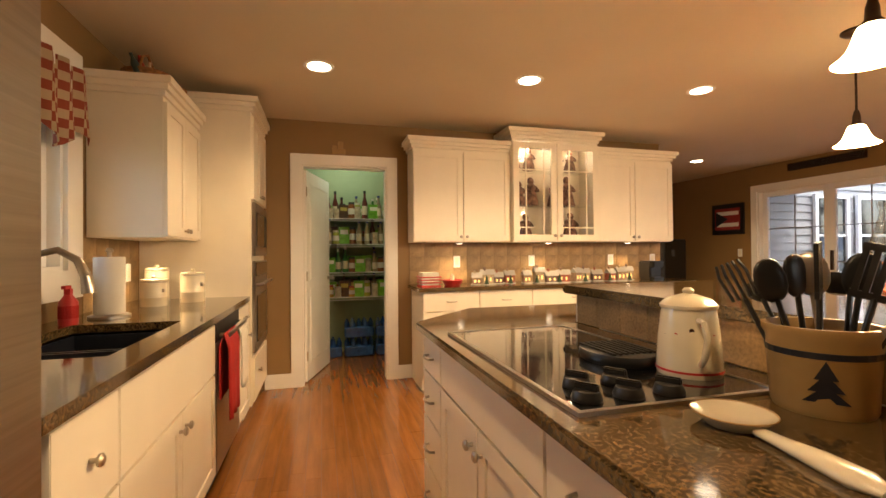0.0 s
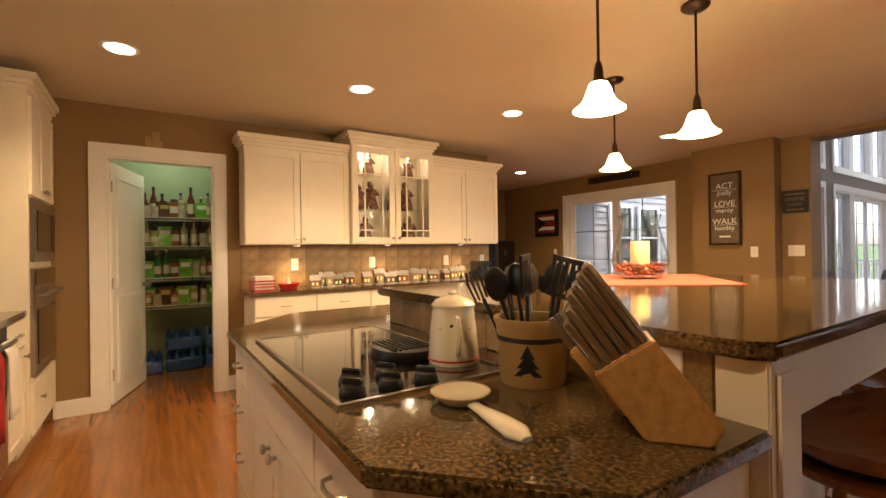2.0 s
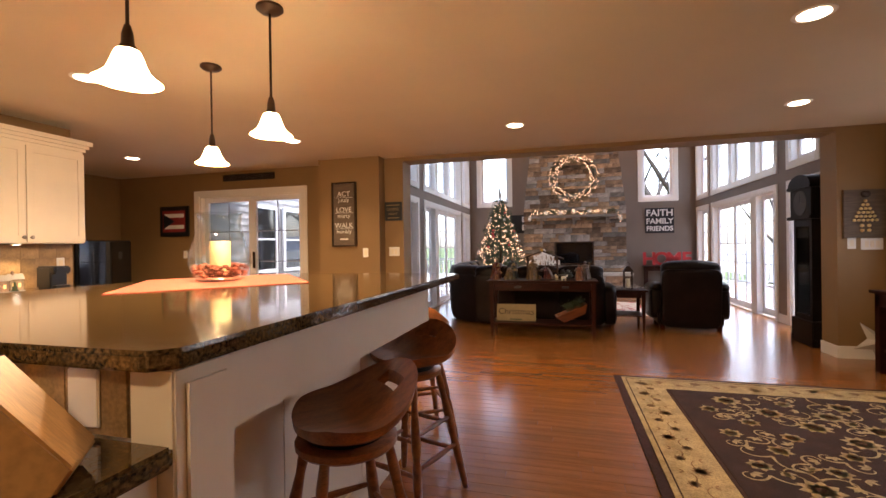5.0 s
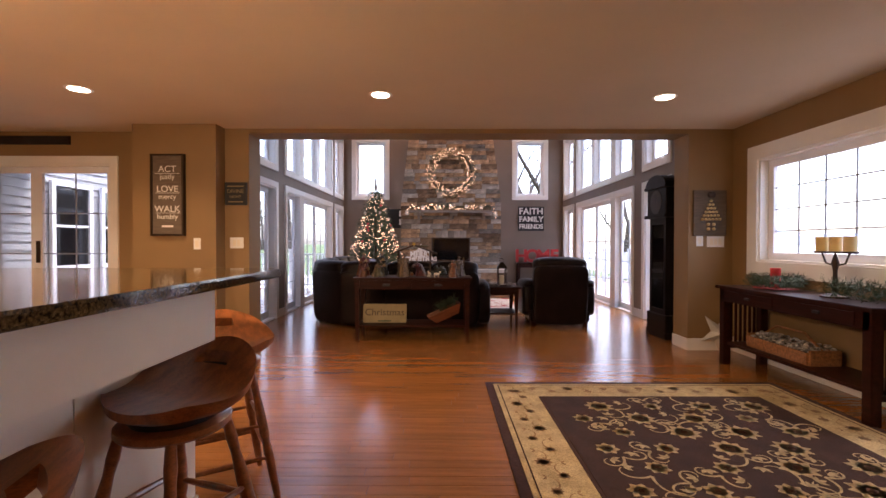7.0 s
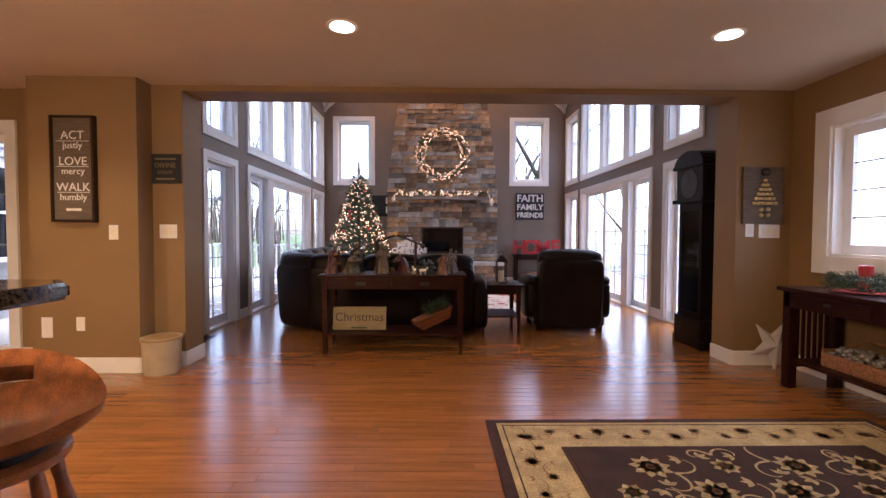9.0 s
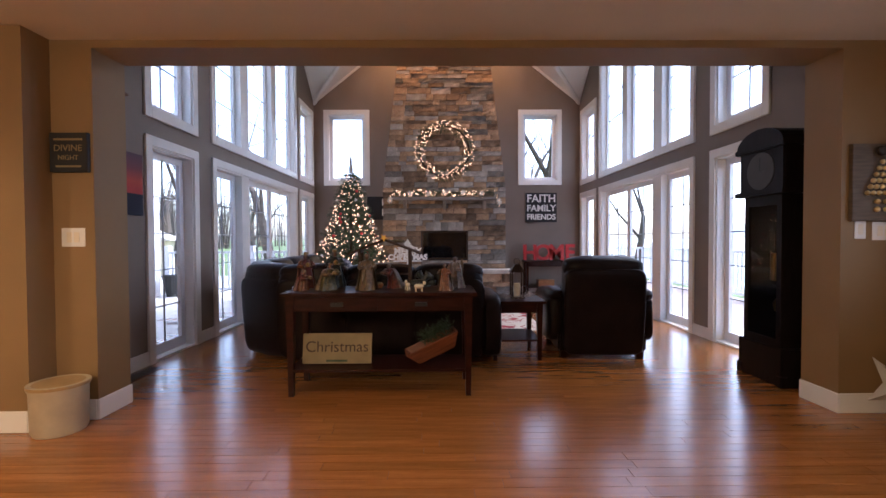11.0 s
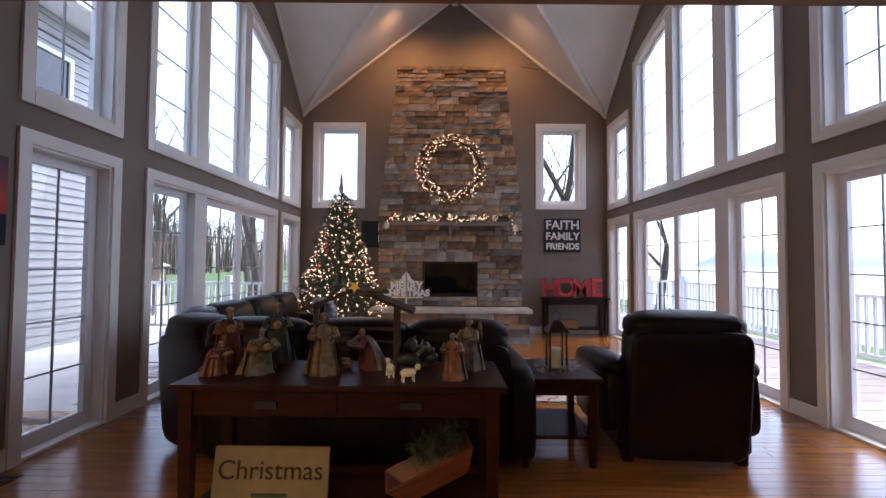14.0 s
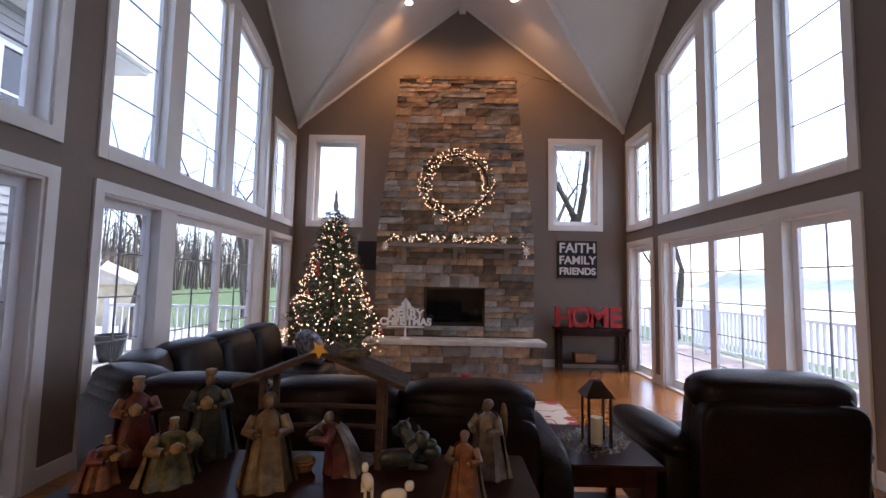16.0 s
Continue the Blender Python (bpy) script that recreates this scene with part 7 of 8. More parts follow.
def rug_material(name, field, motif, scale):
    m = material(name, field, 0.95, vary=0.15, scale=40, bump=0.4, bump_scale=300)
    t = m.node_tree
    b = t.nodes["Principled BSDF"]
    co2 = t.nodes.new("ShaderNodeTexCoord")
    nz = t.nodes.new("ShaderNodeTexNoise")
    nz.inputs["Scale"].default_value = 5.0
    mp2 = t.nodes.new("ShaderNodeVectorMath")
    mp2.operation = "MULTIPLY_ADD"
    mp2.inputs[1].default_value = (0.16, 0.16, 0)
    t.links.new(co2.outputs["Object"], nz.inputs["Vector"])
    t.links.new(nz.outputs["Color"], mp2.inputs[0])
    t.links.new(co2.outputs["Object"], mp2.inputs[2])
    vo = t.nodes.new("ShaderNodeTexVoronoi")
    vo.inputs["Scale"].default_value = scale
    t.links.new(mp2.outputs[0], vo.inputs["Vector"])
    fine = t.nodes.new("ShaderNodeTexNoise")
    fine.inputs["Scale"].default_value = scale * 5
    t.links.new(co2.outputs["Object"], fine.inputs["Vector"])
    sm = t.nodes.new("ShaderNodeMath")
    sm.operation = "MULTIPLY_ADD"
    sm.inputs[1].default_value = 0.42
    t.links.new(fine.outputs["Fac"], sm.inputs[0])
    t.links.new(vo.outputs["Distance"], sm.inputs[2])
    petal = t.nodes.new("ShaderNodeMapRange")
    petal.inputs[1].default_value, petal.inputs[2].default_value = 0.51, 0.46
    t.links.new(sm.outputs[0], petal.inputs[0])
    vine = t.nodes.new("ShaderNodeTexNoise")
    vine.inputs["Scale"].default_value, vine.inputs["Detail"].default_value = scale * 1.1, 1.0
    t.links.new(co2.outputs["Object"], vine.inputs["Vector"])
    v1 = t.nodes.new("ShaderNodeMath")
    v1.operation = "SUBTRACT"
    v1.inputs[1].default_value = 0.5
    t.links.new(vine.outputs["Fac"], v1.inputs[0])
    v2 = t.nodes.new("ShaderNodeMath")
    v2.operation = "ABSOLUTE"
    t.links.new(v1.outputs[0], v2.inputs[0])
    stem = t.nodes.new("ShaderNodeMapRange")
    stem.inputs[1].default_value, stem.inputs[2].default_value = 0.016, 0.010
    t.links.new(v2.outputs[0], stem.inputs[0])
    rg = t.nodes.new("ShaderNodeMath")
    rg.operation = "MAXIMUM"
    t.links.new(petal.outputs[0], rg.inputs[0])
    t.links.new(stem.outputs[0], rg.inputs[1])
    mx = t.nodes.new("ShaderNodeMix")
    mx.data_type = "RGBA"
    mx.inputs[6].default_value, mx.inputs[7].default_value = (*field, 1), (*motif, 1)
    t.links.new(rg.outputs[0], mx.inputs[0])
    t.links.new(mx.outputs[2], b.inputs["Base Color"])
    return m


rg1 = thing("dining_rug", pose(0, 0, 0), "brown oriental rug with gold floral border", "rug")
RX0, RX1, RY0, RY1 = 1.19, 3.60, 1.9, 5.19
DARKR = material("rug_edge_brown", (0.045, 0.018, 0.014), 0.95, vary=0.25, scale=60, bump=0.4, bump_scale=300)
GOLDR = material("rug_gold_pile", (0.50, 0.38, 0.19), 0.95, vary=0.2, scale=9, grain=0.35, bump=0.4, bump_scale=300)
MOTIF = material("rug_motif_pile", (0.46, 0.35, 0.18), 0.95, vary=0.3, scale=30, grain=0.4, bump=0.4, bump_scale=300)
BROWNR = material("rug_brown_pile", (0.040, 0.015, 0.009), 0.95, vary=0.3, scale=7, grain=0.3, bump=0.4, bump_scale=300)


def inset(d, z0, z1):
    return prism([(RX0 + d, RY0 + d), (RX1 - d, RY0 + d), (RX1 - d, RY1 - d), (RX0 + d, RY1 - d)], z0, z1)


part("edge", inset(0.0, 0, 0.008), DARKR, rg1)
part("border", inset(0.06, 0.006, 0.0125), GOLDR, rg1, "gold floral border")
part("guard_stripe", boxes((RX0 + 0.09, RX1 - 0.09, RY0 + 0.09, RY0 + 0.098, 0.012, 0.0138), (RX0 + 0.09, RX1 - 0.09, RY1 - 0.098, RY1 - 0.09, 0.012, 0.0138),
                           (RX0 + 0.09, RX0 + 0.098, RY0 + 0.098, RY1 - 0.098, 0.012, 0.0138), (RX1 - 0.098, RX1 - 0.09, RY0 + 0.098, RY1 - 0.098, 0.012, 0.0138)), DARKR, rg1)
part("inner_line", inset(0.37, 0.01, 0.0165), DARKR, rg1)
part("field", inset(0.39, 0.014, 0.021), BROWNR, rg1, "brown field with gold floral scrolls")


def petal(bm, x, y, a, ln, w, z, n=5):
    """One pointed leaf of pile lying flat."""
    ca, sa = math.cos(a), math.sin(a)
    up, dn = [], []
    for i in range(n + 1):
        t = i / n
        hw = w * math.sin(math.pi * t ** 0.8) / 2
        up.append(bm.verts.new((x + ca * ln * t - sa * hw, y + sa * ln * t + ca * hw, z)))
        dn.append(bm.verts.new((x + ca * ln * t + sa * hw, y + sa * ln * t - ca * hw, z)))
    for i in range(n):
        bm.faces.new((dn[i], dn[i + 1], up[i + 1], up[i]))


def rosette(bm, x, y, r, k, a, z):
    for i in range(k):
        petal(bm, x, y, a + 6.28319 * i / k, r, r * 5.2 / k, z)


def scroll(bm, x, y, a, ln, bend, w, z, n=16):
    """A tapering vine that curls; returns where it ends."""
    prev = None
    for i in range(n + 1):
        t = i / n
        hw = w * (1 - 0.6 * t) / 2
        cur = (bm.verts.new((x - math.sin(a) * hw, y + math.cos(a) * hw, z)), bm.verts.new((x + math.sin(a) * hw, y - math.cos(a) * hw, z)))
        if prev:
            bm.faces.new((prev[1], cur[1], cur[0], prev[0]))
        prev = cur
        x, y = x + math.cos(a) * ln / n, y + math.sin(a) * ln / n
        a += bend * (0.4 + 1.8 * t) / n
    return x, y, a


rgr = random.Random(77)
fm, fc, bo2 = bmesh.new(), bmesh.new(), bmesh.new()
ZF, ZB = 0.0222, 0.0137
fx0, fx1, fy0, fy1 = RX0 + 0.45, RX1 - 0.45, RY0 + 0.45, RY1 - 0.45
row = 0
y = fy0 + 0.1
while y < fy1 - 0.05:
    x = fx0 + (0.12 if row % 2 else 0.30)
    while x < fx1 - 0.05:
        a = rgr.random() * 6.283
        big = rgr.random() < 0.6
        rosette(fm, x, y, 0.105 if big else 0.07, 9 if big else 7, a, ZF)
        rosette(fc, x, y, 0.026 if big else 0.018, 6, a + 0.3, ZF + 0.0012)
        for side in (-1, 1):
            ex, ey, ea = scroll(fm, x + 0.11 * math.cos(a), y + 0.11 * math.sin(a) , a + side * 0.5, rgr.uniform(0.2, 0.28), side * rgr.uniform(2.2, 4.2), 0.016, ZF - 0.0004)
            if fx0 - 0.04 < ex < fx1 + 0.04 and fy0 - 0.04 < ey < fy1 + 0.04:
                for q in (-0.9, 0.0, 0.9):
                    petal(fm, ex, ey, ea + q, 0.055, 0.026, ZF + 0.0004)
        x += rgr.uniform(0.33, 0.38)
    y += 0.215
    row += 1
fm.verts.ensure_lookup_table()
for vtx in fm.verts:
    vtx.co.x = min(max(vtx.co.x, RX0 + 0.395), RX1 - 0.395)
    vtx.co.y = min(max(vtx.co.y, RY0 + 0.395), RY1 - 0.395)
tagged(part("field_motif_pile", fm, MOTIF, rg1, "pale gold flowers and scrolls"), kind="stuff")
tagged(part("flower_heart_pile", fc, material("rug_heart_pile", (0.16, 0.075, 0.03), 0.95, vary=0.2, scale=40), rg1), kind="stuff")
for horiz, lo3, hi3, at in ((True, RX0, RX1, RY0 + 0.215), (True, RX0, RX1, RY1 - 0.215), (False, RY0, RY1, RX0 + 0.215), (False, RY0, RY1, RX1 - 0.215)):
    u, k = lo3 + 0.215, 0
    while u < hi3 - 0.19:
        wob = 0.035 * (1 if k % 2 else -1)
        x, y = (u, at + wob) if horiz else (at + wob, u)
        rosette(bo2, x, y, 0.052 if k % 3 == 0 else 0.036, 8, k * 0.7, ZB)
        base = 0.0 if horiz else math.pi / 2
        ex, ey, ea = scroll(bo2, x, y, base + (0.6 if k % 2 else -0.6), 0.15, -1.6 if k % 2 else 1.6, 0.011, ZB - 0.0003)
        for q in (-0.8, 0.8):
            petal(bo2, ex, ey, ea + q, 0.035, 0.014, ZB)
        u += 0.142
        k += 1
tagged(part("border_motif_pile", bo2, material("rug_border_motif", (0.25, 0.155, 0.075), 0.95, vary=0.3, scale=30), rg1, "brown flower sprigs"), kind="stuff")
tagged(part("hearth_rug", prism([(-0.2, 9.0), (2.25, 9.0), (2.25, 10.9), (-0.2, 10.9)], 0, 0.01), rug_material("rug_red_cream", (0.55, 0.46, 0.36), (0.30, 0.03, 0.03), 3.2)), "cream area rug with red pattern by the hearth", "rug")

# grandfather clock
DARKW = material("black_walnut", (0.010, 0.007, 0.007), 0.45, vary=0.3, scale=6, stretch=(6, 6, 1))
DARKW.node_tree.nodes["Principled BSDF"].inputs["Specular IOR Level"].default_value = 0.15
gc = thing("grandfather_clock", pose(3.55, 7.30, 0, 0, 0, -90), "tall dark grandfather clock with arched hood", "clock")
part("plinth", box(-0.02, 0.47, -0.02, 0.38, 0, 0.3), DARKW, gc, bevel=0.008)
for x in (-0.03, 0.42):
    part("foot", box(x, x + 0.06, -0.03, 0.03, 0, 0.09), DARKW, gc, bevel=0.006)
for b in ((0.02, 0.07, 0.0, 0.36, 0.3, 1.5), (0.38, 0.43, 0.0, 0.36, 0.3, 1.5), (0.07, 0.38, 0.33, 0.36, 0.3, 1.5), (0.07, 0.38, 0.0, 0.03, 0.3, 0.36), (0.07, 0.38, 0.0, 0.03, 1.42, 1.5)):
    part("waist_panel", box(*b), DARKW, gc)
part("glass_door", box(0.07, 0.38, 0.008, 0.013, 0.36, 1.42), glass("clock_glass", (0.75, 0.75, 0.75), 1.6), gc, "glazed waist door")
part("back_panel", box(0.07, 0.38, 0.322, 0.329, 0.36, 1.42), DARKW, gc)
part("hood", boxes((-0.02, 0.47, -0.02, 0.38, 1.5, 1.9)), DARKW, gc, bevel=0.008)
for z in (1.5, 1.865):
    part("cornice", box(-0.05, 0.50, -0.05, 0.38, z, z + 0.043), DARKW, gc, bevel=0.008)
arch = bmesh.new()
pr = [(0.225 + 0.26 * math.cos(a * 0.3142), 1.9 + 0.14 * math.sin(a * 0.3142)) for a in range(11)]
a1 = [arch.verts.new((x, -0.04, z)) for x, z in pr]
a2 = [arch.verts.new((x, 0.36, z)) for x, z in pr]
arch.faces.new(a1), arch.faces.new(a2[::-1])
for i in range(11):
    arch.faces.new((a1[i], a2[i], a2[(i + 1) % 11], a1[(i + 1) % 11]))
bmesh.ops.recalc_face_normals(arch, faces=arch.faces[:])
part("arched_top", arch, DARKW, gc)
dl = part("dial", lathe([(0.15, 0.0), (0.15, 0.006)], 32), material("dial_face", (0.05, 0.045, 0.04), 0.6), gc, "pale round dial")
dl.matrix_local = Matrix.Translation((0.225, -0.02, 1.70)) @ pose(0, 0, 0, 90)
part("clock_hand", boxes((0.222, 0.228, -0.03, -0.027, 1.70, 1.81), (0.225, 0.30, -0.03, -0.027, 1.697, 1.703)), BLACK, gc)
part("pendulum_rod", box(0.222, 0.228, 0.15, 0.155, 0.62, 1.45), NICKEL, gc)
pb = part("pendulum_bob", lathe([(0.06, 0), (0.065, 0.008), (0.05, 0.016)], 20), material("brass", (0.55, 0.36, 0.12), 0.3, 1.0), gc)
pb.matrix_local = Matrix.Translation((0.225, 0.15, 0.6)) @ pose(0, 0, 0, 90)
for x in (0.14, 0.31):
    part("weight", lathe([(0.028, 0.8), (0.03, 0.81), (0.03, 1.02), (0.02, 1.03)], 14, (x, 0.17, 0)), material("weight_brass", (0.5, 0.33, 0.12), 0.3, 1.0), gc, smooth=True)
# art and star on the side wall
def sunset():
    m = material("sunset_canvas", (0.3, 0.05, 0.03), 0.8)
    t = m.node_tree
    co3 = t.nodes.new("ShaderNodeTexCoord")
    sp = t.nodes.new("ShaderNodeSeparateXYZ")
    rp = t.nodes.new("ShaderNodeValToRGB")
    t.links.new(co3.outputs["Generated"], sp.inputs[0])
    t.links.new(sp.outputs["Z"], rp.inputs[0])
    t.links.new(rp.outputs[0], t.nodes["Principled BSDF"].inputs["Base Color"])
    el = rp.color_ramp.elements
    el[0].position, el[0].color = 0.0, (0.012, 0.014, 0.03, 1)
    el[1].position, el[1].color = 1.0, (0.10, 0.06, 0.08, 1)
    for p, c4 in ((0.34, (0.012, 0.014, 0.03, 1)), (0.36, (0.45, 0.05, 0.05, 1)), (0.55, (0.5, 0.08, 0.05, 1)), (0.75, (0.2, 0.06, 0.07, 1))):
        q = el.new(p)
        q.color = c4
    return m


sc = thing("sunset_canvas", pose(XL, 7.26, 1.65, 0, 0, 90), "canvas print of a red sunset over dark land", "picture")
part("canvas", box(-0.24, 0.24, -0.035, 0, -0.27, 0.27), sunset(), sc)
part("painted_sun", lathe([(0.03, 0), (0.03, 0.002)], 20), material("pale_sun_paint", (0.7, 0.5, 0.4), 0.7), sc).matrix_local = Matrix.Translation((-0.05, -0.035, 0.08)) @ pose(0, 0, 0, 90)
RUST = material("rusty_tin", (0.16, 0.07, 0.035), 0.6, 0.3, vary=0.4, scale=12)


def tin_star(m, r, mat, label):
    bm = bmesh.new()
    c0 = bm.verts.new((0, -0.06 * r / 0.25, 0))
    ring = [bm.verts.new((r * (1 if i % 2 == 0 else 0.4) * math.sin(i * 0.6283), 0, r * (1 if i % 2 == 0 else 0.4) * math.cos(i * 0.6283))) for i in range(10)]
    for i in range(10):
        bm.faces.new((c0, ring[i], ring[(i + 1) % 10]))
    bm.faces.new(ring[::-1])
    bmesh.ops.recalc_face_normals(bm, faces=bm.faces[:])
    o3 = part("metal_star", bm, mat)
    o3.matrix_world = m
    tagged(o3, label, "star")


tin_star(pose(XL + 0.002, 7.15, 2.39, 0, 10, 90), 0.25, RUST, "rusty tin barn star hung on the wall")
tin_star(pose(3.83, 6.27, 0.2, -12, 36, 0), 0.24, SLAB, "pale metal star leaning on the baseboard")
# signs by the opening
BROWNB = material("brown_sign_board", (0.12, 0.088, 0.06), 0.7, vary=0.2, scale=8, stretch=(1, 1, 8))
sg = board("word_sign", pose(-2.07, 6.165, 1.684), 0.33, 0.84, BROWNB, "tall brown framed sign reading ACT LOVE WALK")
part("frame", boxes((-0.175, -0.155, -0.045, 0, -0.43, 0.43), (0.155, 0.175, -0.045, 0, -0.43, 0.43), (-0.155, 0.155, -0.045, 0, 0.41, 0.43), (-0.155, 0.155, -0.045, 0, -0.43, -0.41)), BRONZE, sg)
for t, s, zz in (("ACT", 0.095, 0.27), ("justly", 0.075, 0.19), ("LOVE", 0.095, 0.06), ("mercy", 0.075, -0.02), ("WALK", 0.095, -0.15), ("humbly", 0.075, -0.23)):
    letters("lettering", t, s, LETTER, sg, pose(0, -0.033, zz, 90), 0.001)
part("lettering_bar", box(-0.06, 0.06, -0.033, -0.03, -0.34, -0.32), LETTER, sg)
for zz in (0.225, 0.02, -0.19):
    part("rule_line", box(-0.13, 0.13, -0.032, -0.03, zz - 0.002, zz + 0.002), LETTER, sg)
dv = board("word_sign", pose(-1.445, 6.36, 1.72), 0.24, 0.25, SIGNB, "small dark sign reading DIVINE NIGHT")
for t, s, zz in (("DIVINE", 0.058, 0.025), ("NIGHT", 0.042, -0.035)):
    letters("lettering", t, s, SIGNC, dv, pose(0, -0.033, zz, 90), 0.001)
part("lettering_bar", box(-0.09, 0.09, -0.032, -0.03, 0.075, 0.088), SIGNC, dv)
part("lettering_bar", box(-0.08, 0.08, -0.032, -0.03, -0.095, -0.083), SIGNC, dv)
tb2 = board("ornament_tree_board", pose(3.765, 6.36, 1.515), 0.36, 0.50, BROWNB, "dark board with a tree of small gold balls")
gold = material("antique_gold_ball", (0.78, 0.6, 0.3), 0.3, 0.8)
for r, nn in enumerate((1, 2, 3, 4, 5, 6)):
    for k in range(nn):
        o = part("gold_ball", cushion(0.032, 0.032, 0.032, 2, 5), gold, tb2, smooth=True)
        o.location = ((k - (nn - 1) / 2) * 0.038, -0.045, 0.13 - r * 0.04)
for r in range(2):
    for k in range(2):
        o = part("gold_ball", cushion(0.036, 0.036, 0.036, 2, 5), gold, tb2, smooth=True)
        o.location = ((k - 0.5) * 0.06, -0.045, -0.125 - r * 0.05)
part("bow", cushion(0.09, 0.03, 0.07, 2.5, 6, (0, -0.05, 0.2)), BRONZE, tb2, smooth=True)
fl2 = board("flag_picture", pose(-5.24, 6.5, 1.70), 0.56, 0.48, BLACK, "framed red and white swallowtail flag picture")
part("field", box(-0.22, 0.22, -0.034, -0.03, -0.17, 0.17), material("flag_red", (0.28, 0.03, 0.03), 0.7), fl2)
for zz in (0.09, -0.09):
    part("stripe", box(-0.18, 0.2, -0.037, -0.034, zz - 0.03, zz + 0.03), LETTER, fl2)
part("hoist", slab([(-0.2, -0.12), (0.02, 0), (-0.2, 0.12)], -0.04, -0.037), NAVY, fl2)
vt = thing("wall_vent", pose(-3.85, 6.5, 2.34), "long dark slotted air vent above the patio door", "vent")
part("frame", box(-0.46, 0.46, -0.012, 0, -0.05, 0.05), BRONZE, vt)
for k in range(6):
    part("slat", box(-0.44, 0.44, -0.018, -0.012, -0.04 + k * 0.015, -0.034 + k * 0.015), BLACK, vt)
fv = thing("floor_vent", pose(XL + 0.12, 7.2, 0), "dark metal floor register", "vent")
part("frame", box(-0.06, 0.06, -0.32, 0.32, 0, 0.006), BRONZE, fv)
for k in range(12):
    part("slat", box(-0.045, 0.045, -0.3 + k * 0.052, -0.275 + k * 0.052, 0.006, 0.009), BLACK, fv)
cr = thing("stoneware_crock", pose(-1.415, 6.19, 0), "large cream stoneware crock on the floor", "crock")
part("crock", lathe([(0.13, 0), (0.14, 0.02), (0.145, 0.26), (0.155, 0.28), (0.155, 0.30), (0.13, 0.30), (0.125, 0.05)], 30), material("cream_stoneware", (0.5, 0.42, 0.28), 0.45, vary=0.1, scale=10), cr, smooth=True)
part("rim_band", lathe([(0.1555, 0.281), (0.157, 0.29), (0.1555, 0.299)], 30), STONEWARE, cr)
# sideboard table under the lake window
sd = thing("slatted_side_table", pose(3.56, 5.83, 0, 0, 0, -90), "dark mission style side table with slatted ends", "side table")
L2, D4, H3 = 1.55, 0.45, 0.77
part("top", box(-0.03, L2 + 0.03, -0.03, D4, H3 - 0.03, H3), CHERRY, sd, bevel=0.005)
part("apron", boxes((0.02, L2 - 0.02, 0.0, 0.02, H3 - 0.15, H3 - 0.03)), CHERRY, sd)
for x in (0, L2 - 0.07):
    for y in (0, D4 - 0.09):
        part("leg", box(x, x + 0.07, y, y + 0.07, 0, H3 - 0.03), CHERRY, sd, bevel=0.004)
    for k in range(6):
        part("slat", box(x + 0.025, x + 0.04, 0.085 + k * 0.045, 0.105 + k * 0.045, 0.2, H3 - 0.15), CHERRY, sd)
    part("end_rail", boxes((x + 0.015, x + 0.05, 0.07, D4 - 0.09, 0.16, 0.2), (x + 0.015, x + 0.05, 0.07, D4 - 0.09, H3 - 0.15, H3 - 0.03)), CHERRY, sd)
part("lower_shelf", box(0.05, L2 - 0.05, 0.03, D4 - 0.04, 0.2, 0.225), CHERRY, sd)
for x0, x1 in ((0.12, 0.7), (0.85, 1.43)):
    dr = part("drawer", box(x0, x1, -0.008, 0.0, H3 - 0.135, H3 - 0.045), CHERRY, sd, bevel=0.002)
    part("pull", box((x0 + x1) / 2 - 0.03, (x0 + x1) / 2 + 0.03, -0.022, -0.008, H3 - 0.1, H3 - 0.08), BLACK, dr)
cw = thing("candle_wreath", pose(3.80, 5.42, H3), "evergreen wreath round a red pillar candle on a plate", "wreath")
part("plate", lathe([(0.1, 0), (0.17, 0.012), (0.165, 0.016), (0.05, 0.006)], 28), RED, cw, smooth=True)
nb = bmesh.new()
for i in range(420):
    a = rt.random() * 6.283
    needles(nb, Vector((rt.uniform(0.07, 0.18) * math.cos(a), rt.uniform(0.07, 0.2) * math.sin(a), rt.uniform(0.02, 0.1))), Vector((math.cos(a), math.sin(a), rt.uniform(-0.2, 1))), 0.08, rt, 8)
part("greenery", nb, NEEDLES, cw)
part("candle", lathe([(0.04, 0.01), (0.04, 0.19), (0.01, 0.186)], 18), RED, cw, smooth=True)
ch = thing("candelabra", pose(3.80, 4.82, H3), "bronze candelabra with three cream pillar candles", "candle holder")
part("base", lathe([(0.09, 0), (0.09, 0.012), (0.02, 0.03), (0.014, 0.2), (0.026, 0.26), (0.012, 0.32)], 18), BRONZE, ch, smooth=True)
wax = material("ivory_wax", (0.7, 0.5, 0.2), 0.5)
for k, (dx, dy) in enumerate(((0, 0.12), (0, 0), (0, -0.12))):
    part("arm", tube([(0, 0, 0.24), (dx, dy * 0.7, 0.26), (dx, dy, 0.34)], 0.007, 7), BRONZE, ch, smooth=True)
    part("cup", lathe([(0.05, 0.335), (0.055, 0.345), (0.05, 0.35)], 16, (dx, dy, 0)), BRONZE, ch)
    part("candle", lathe([(0.04, 0.35), (0.04, 0.46), (0.01, 0.456)], 18, (dx, dy, 0)), wax, ch, smooth=True)
gb = thing("long_basket", pose(3.80, 5.25, 0.225), "long wooden trug basket of pale pine cones", "basket")
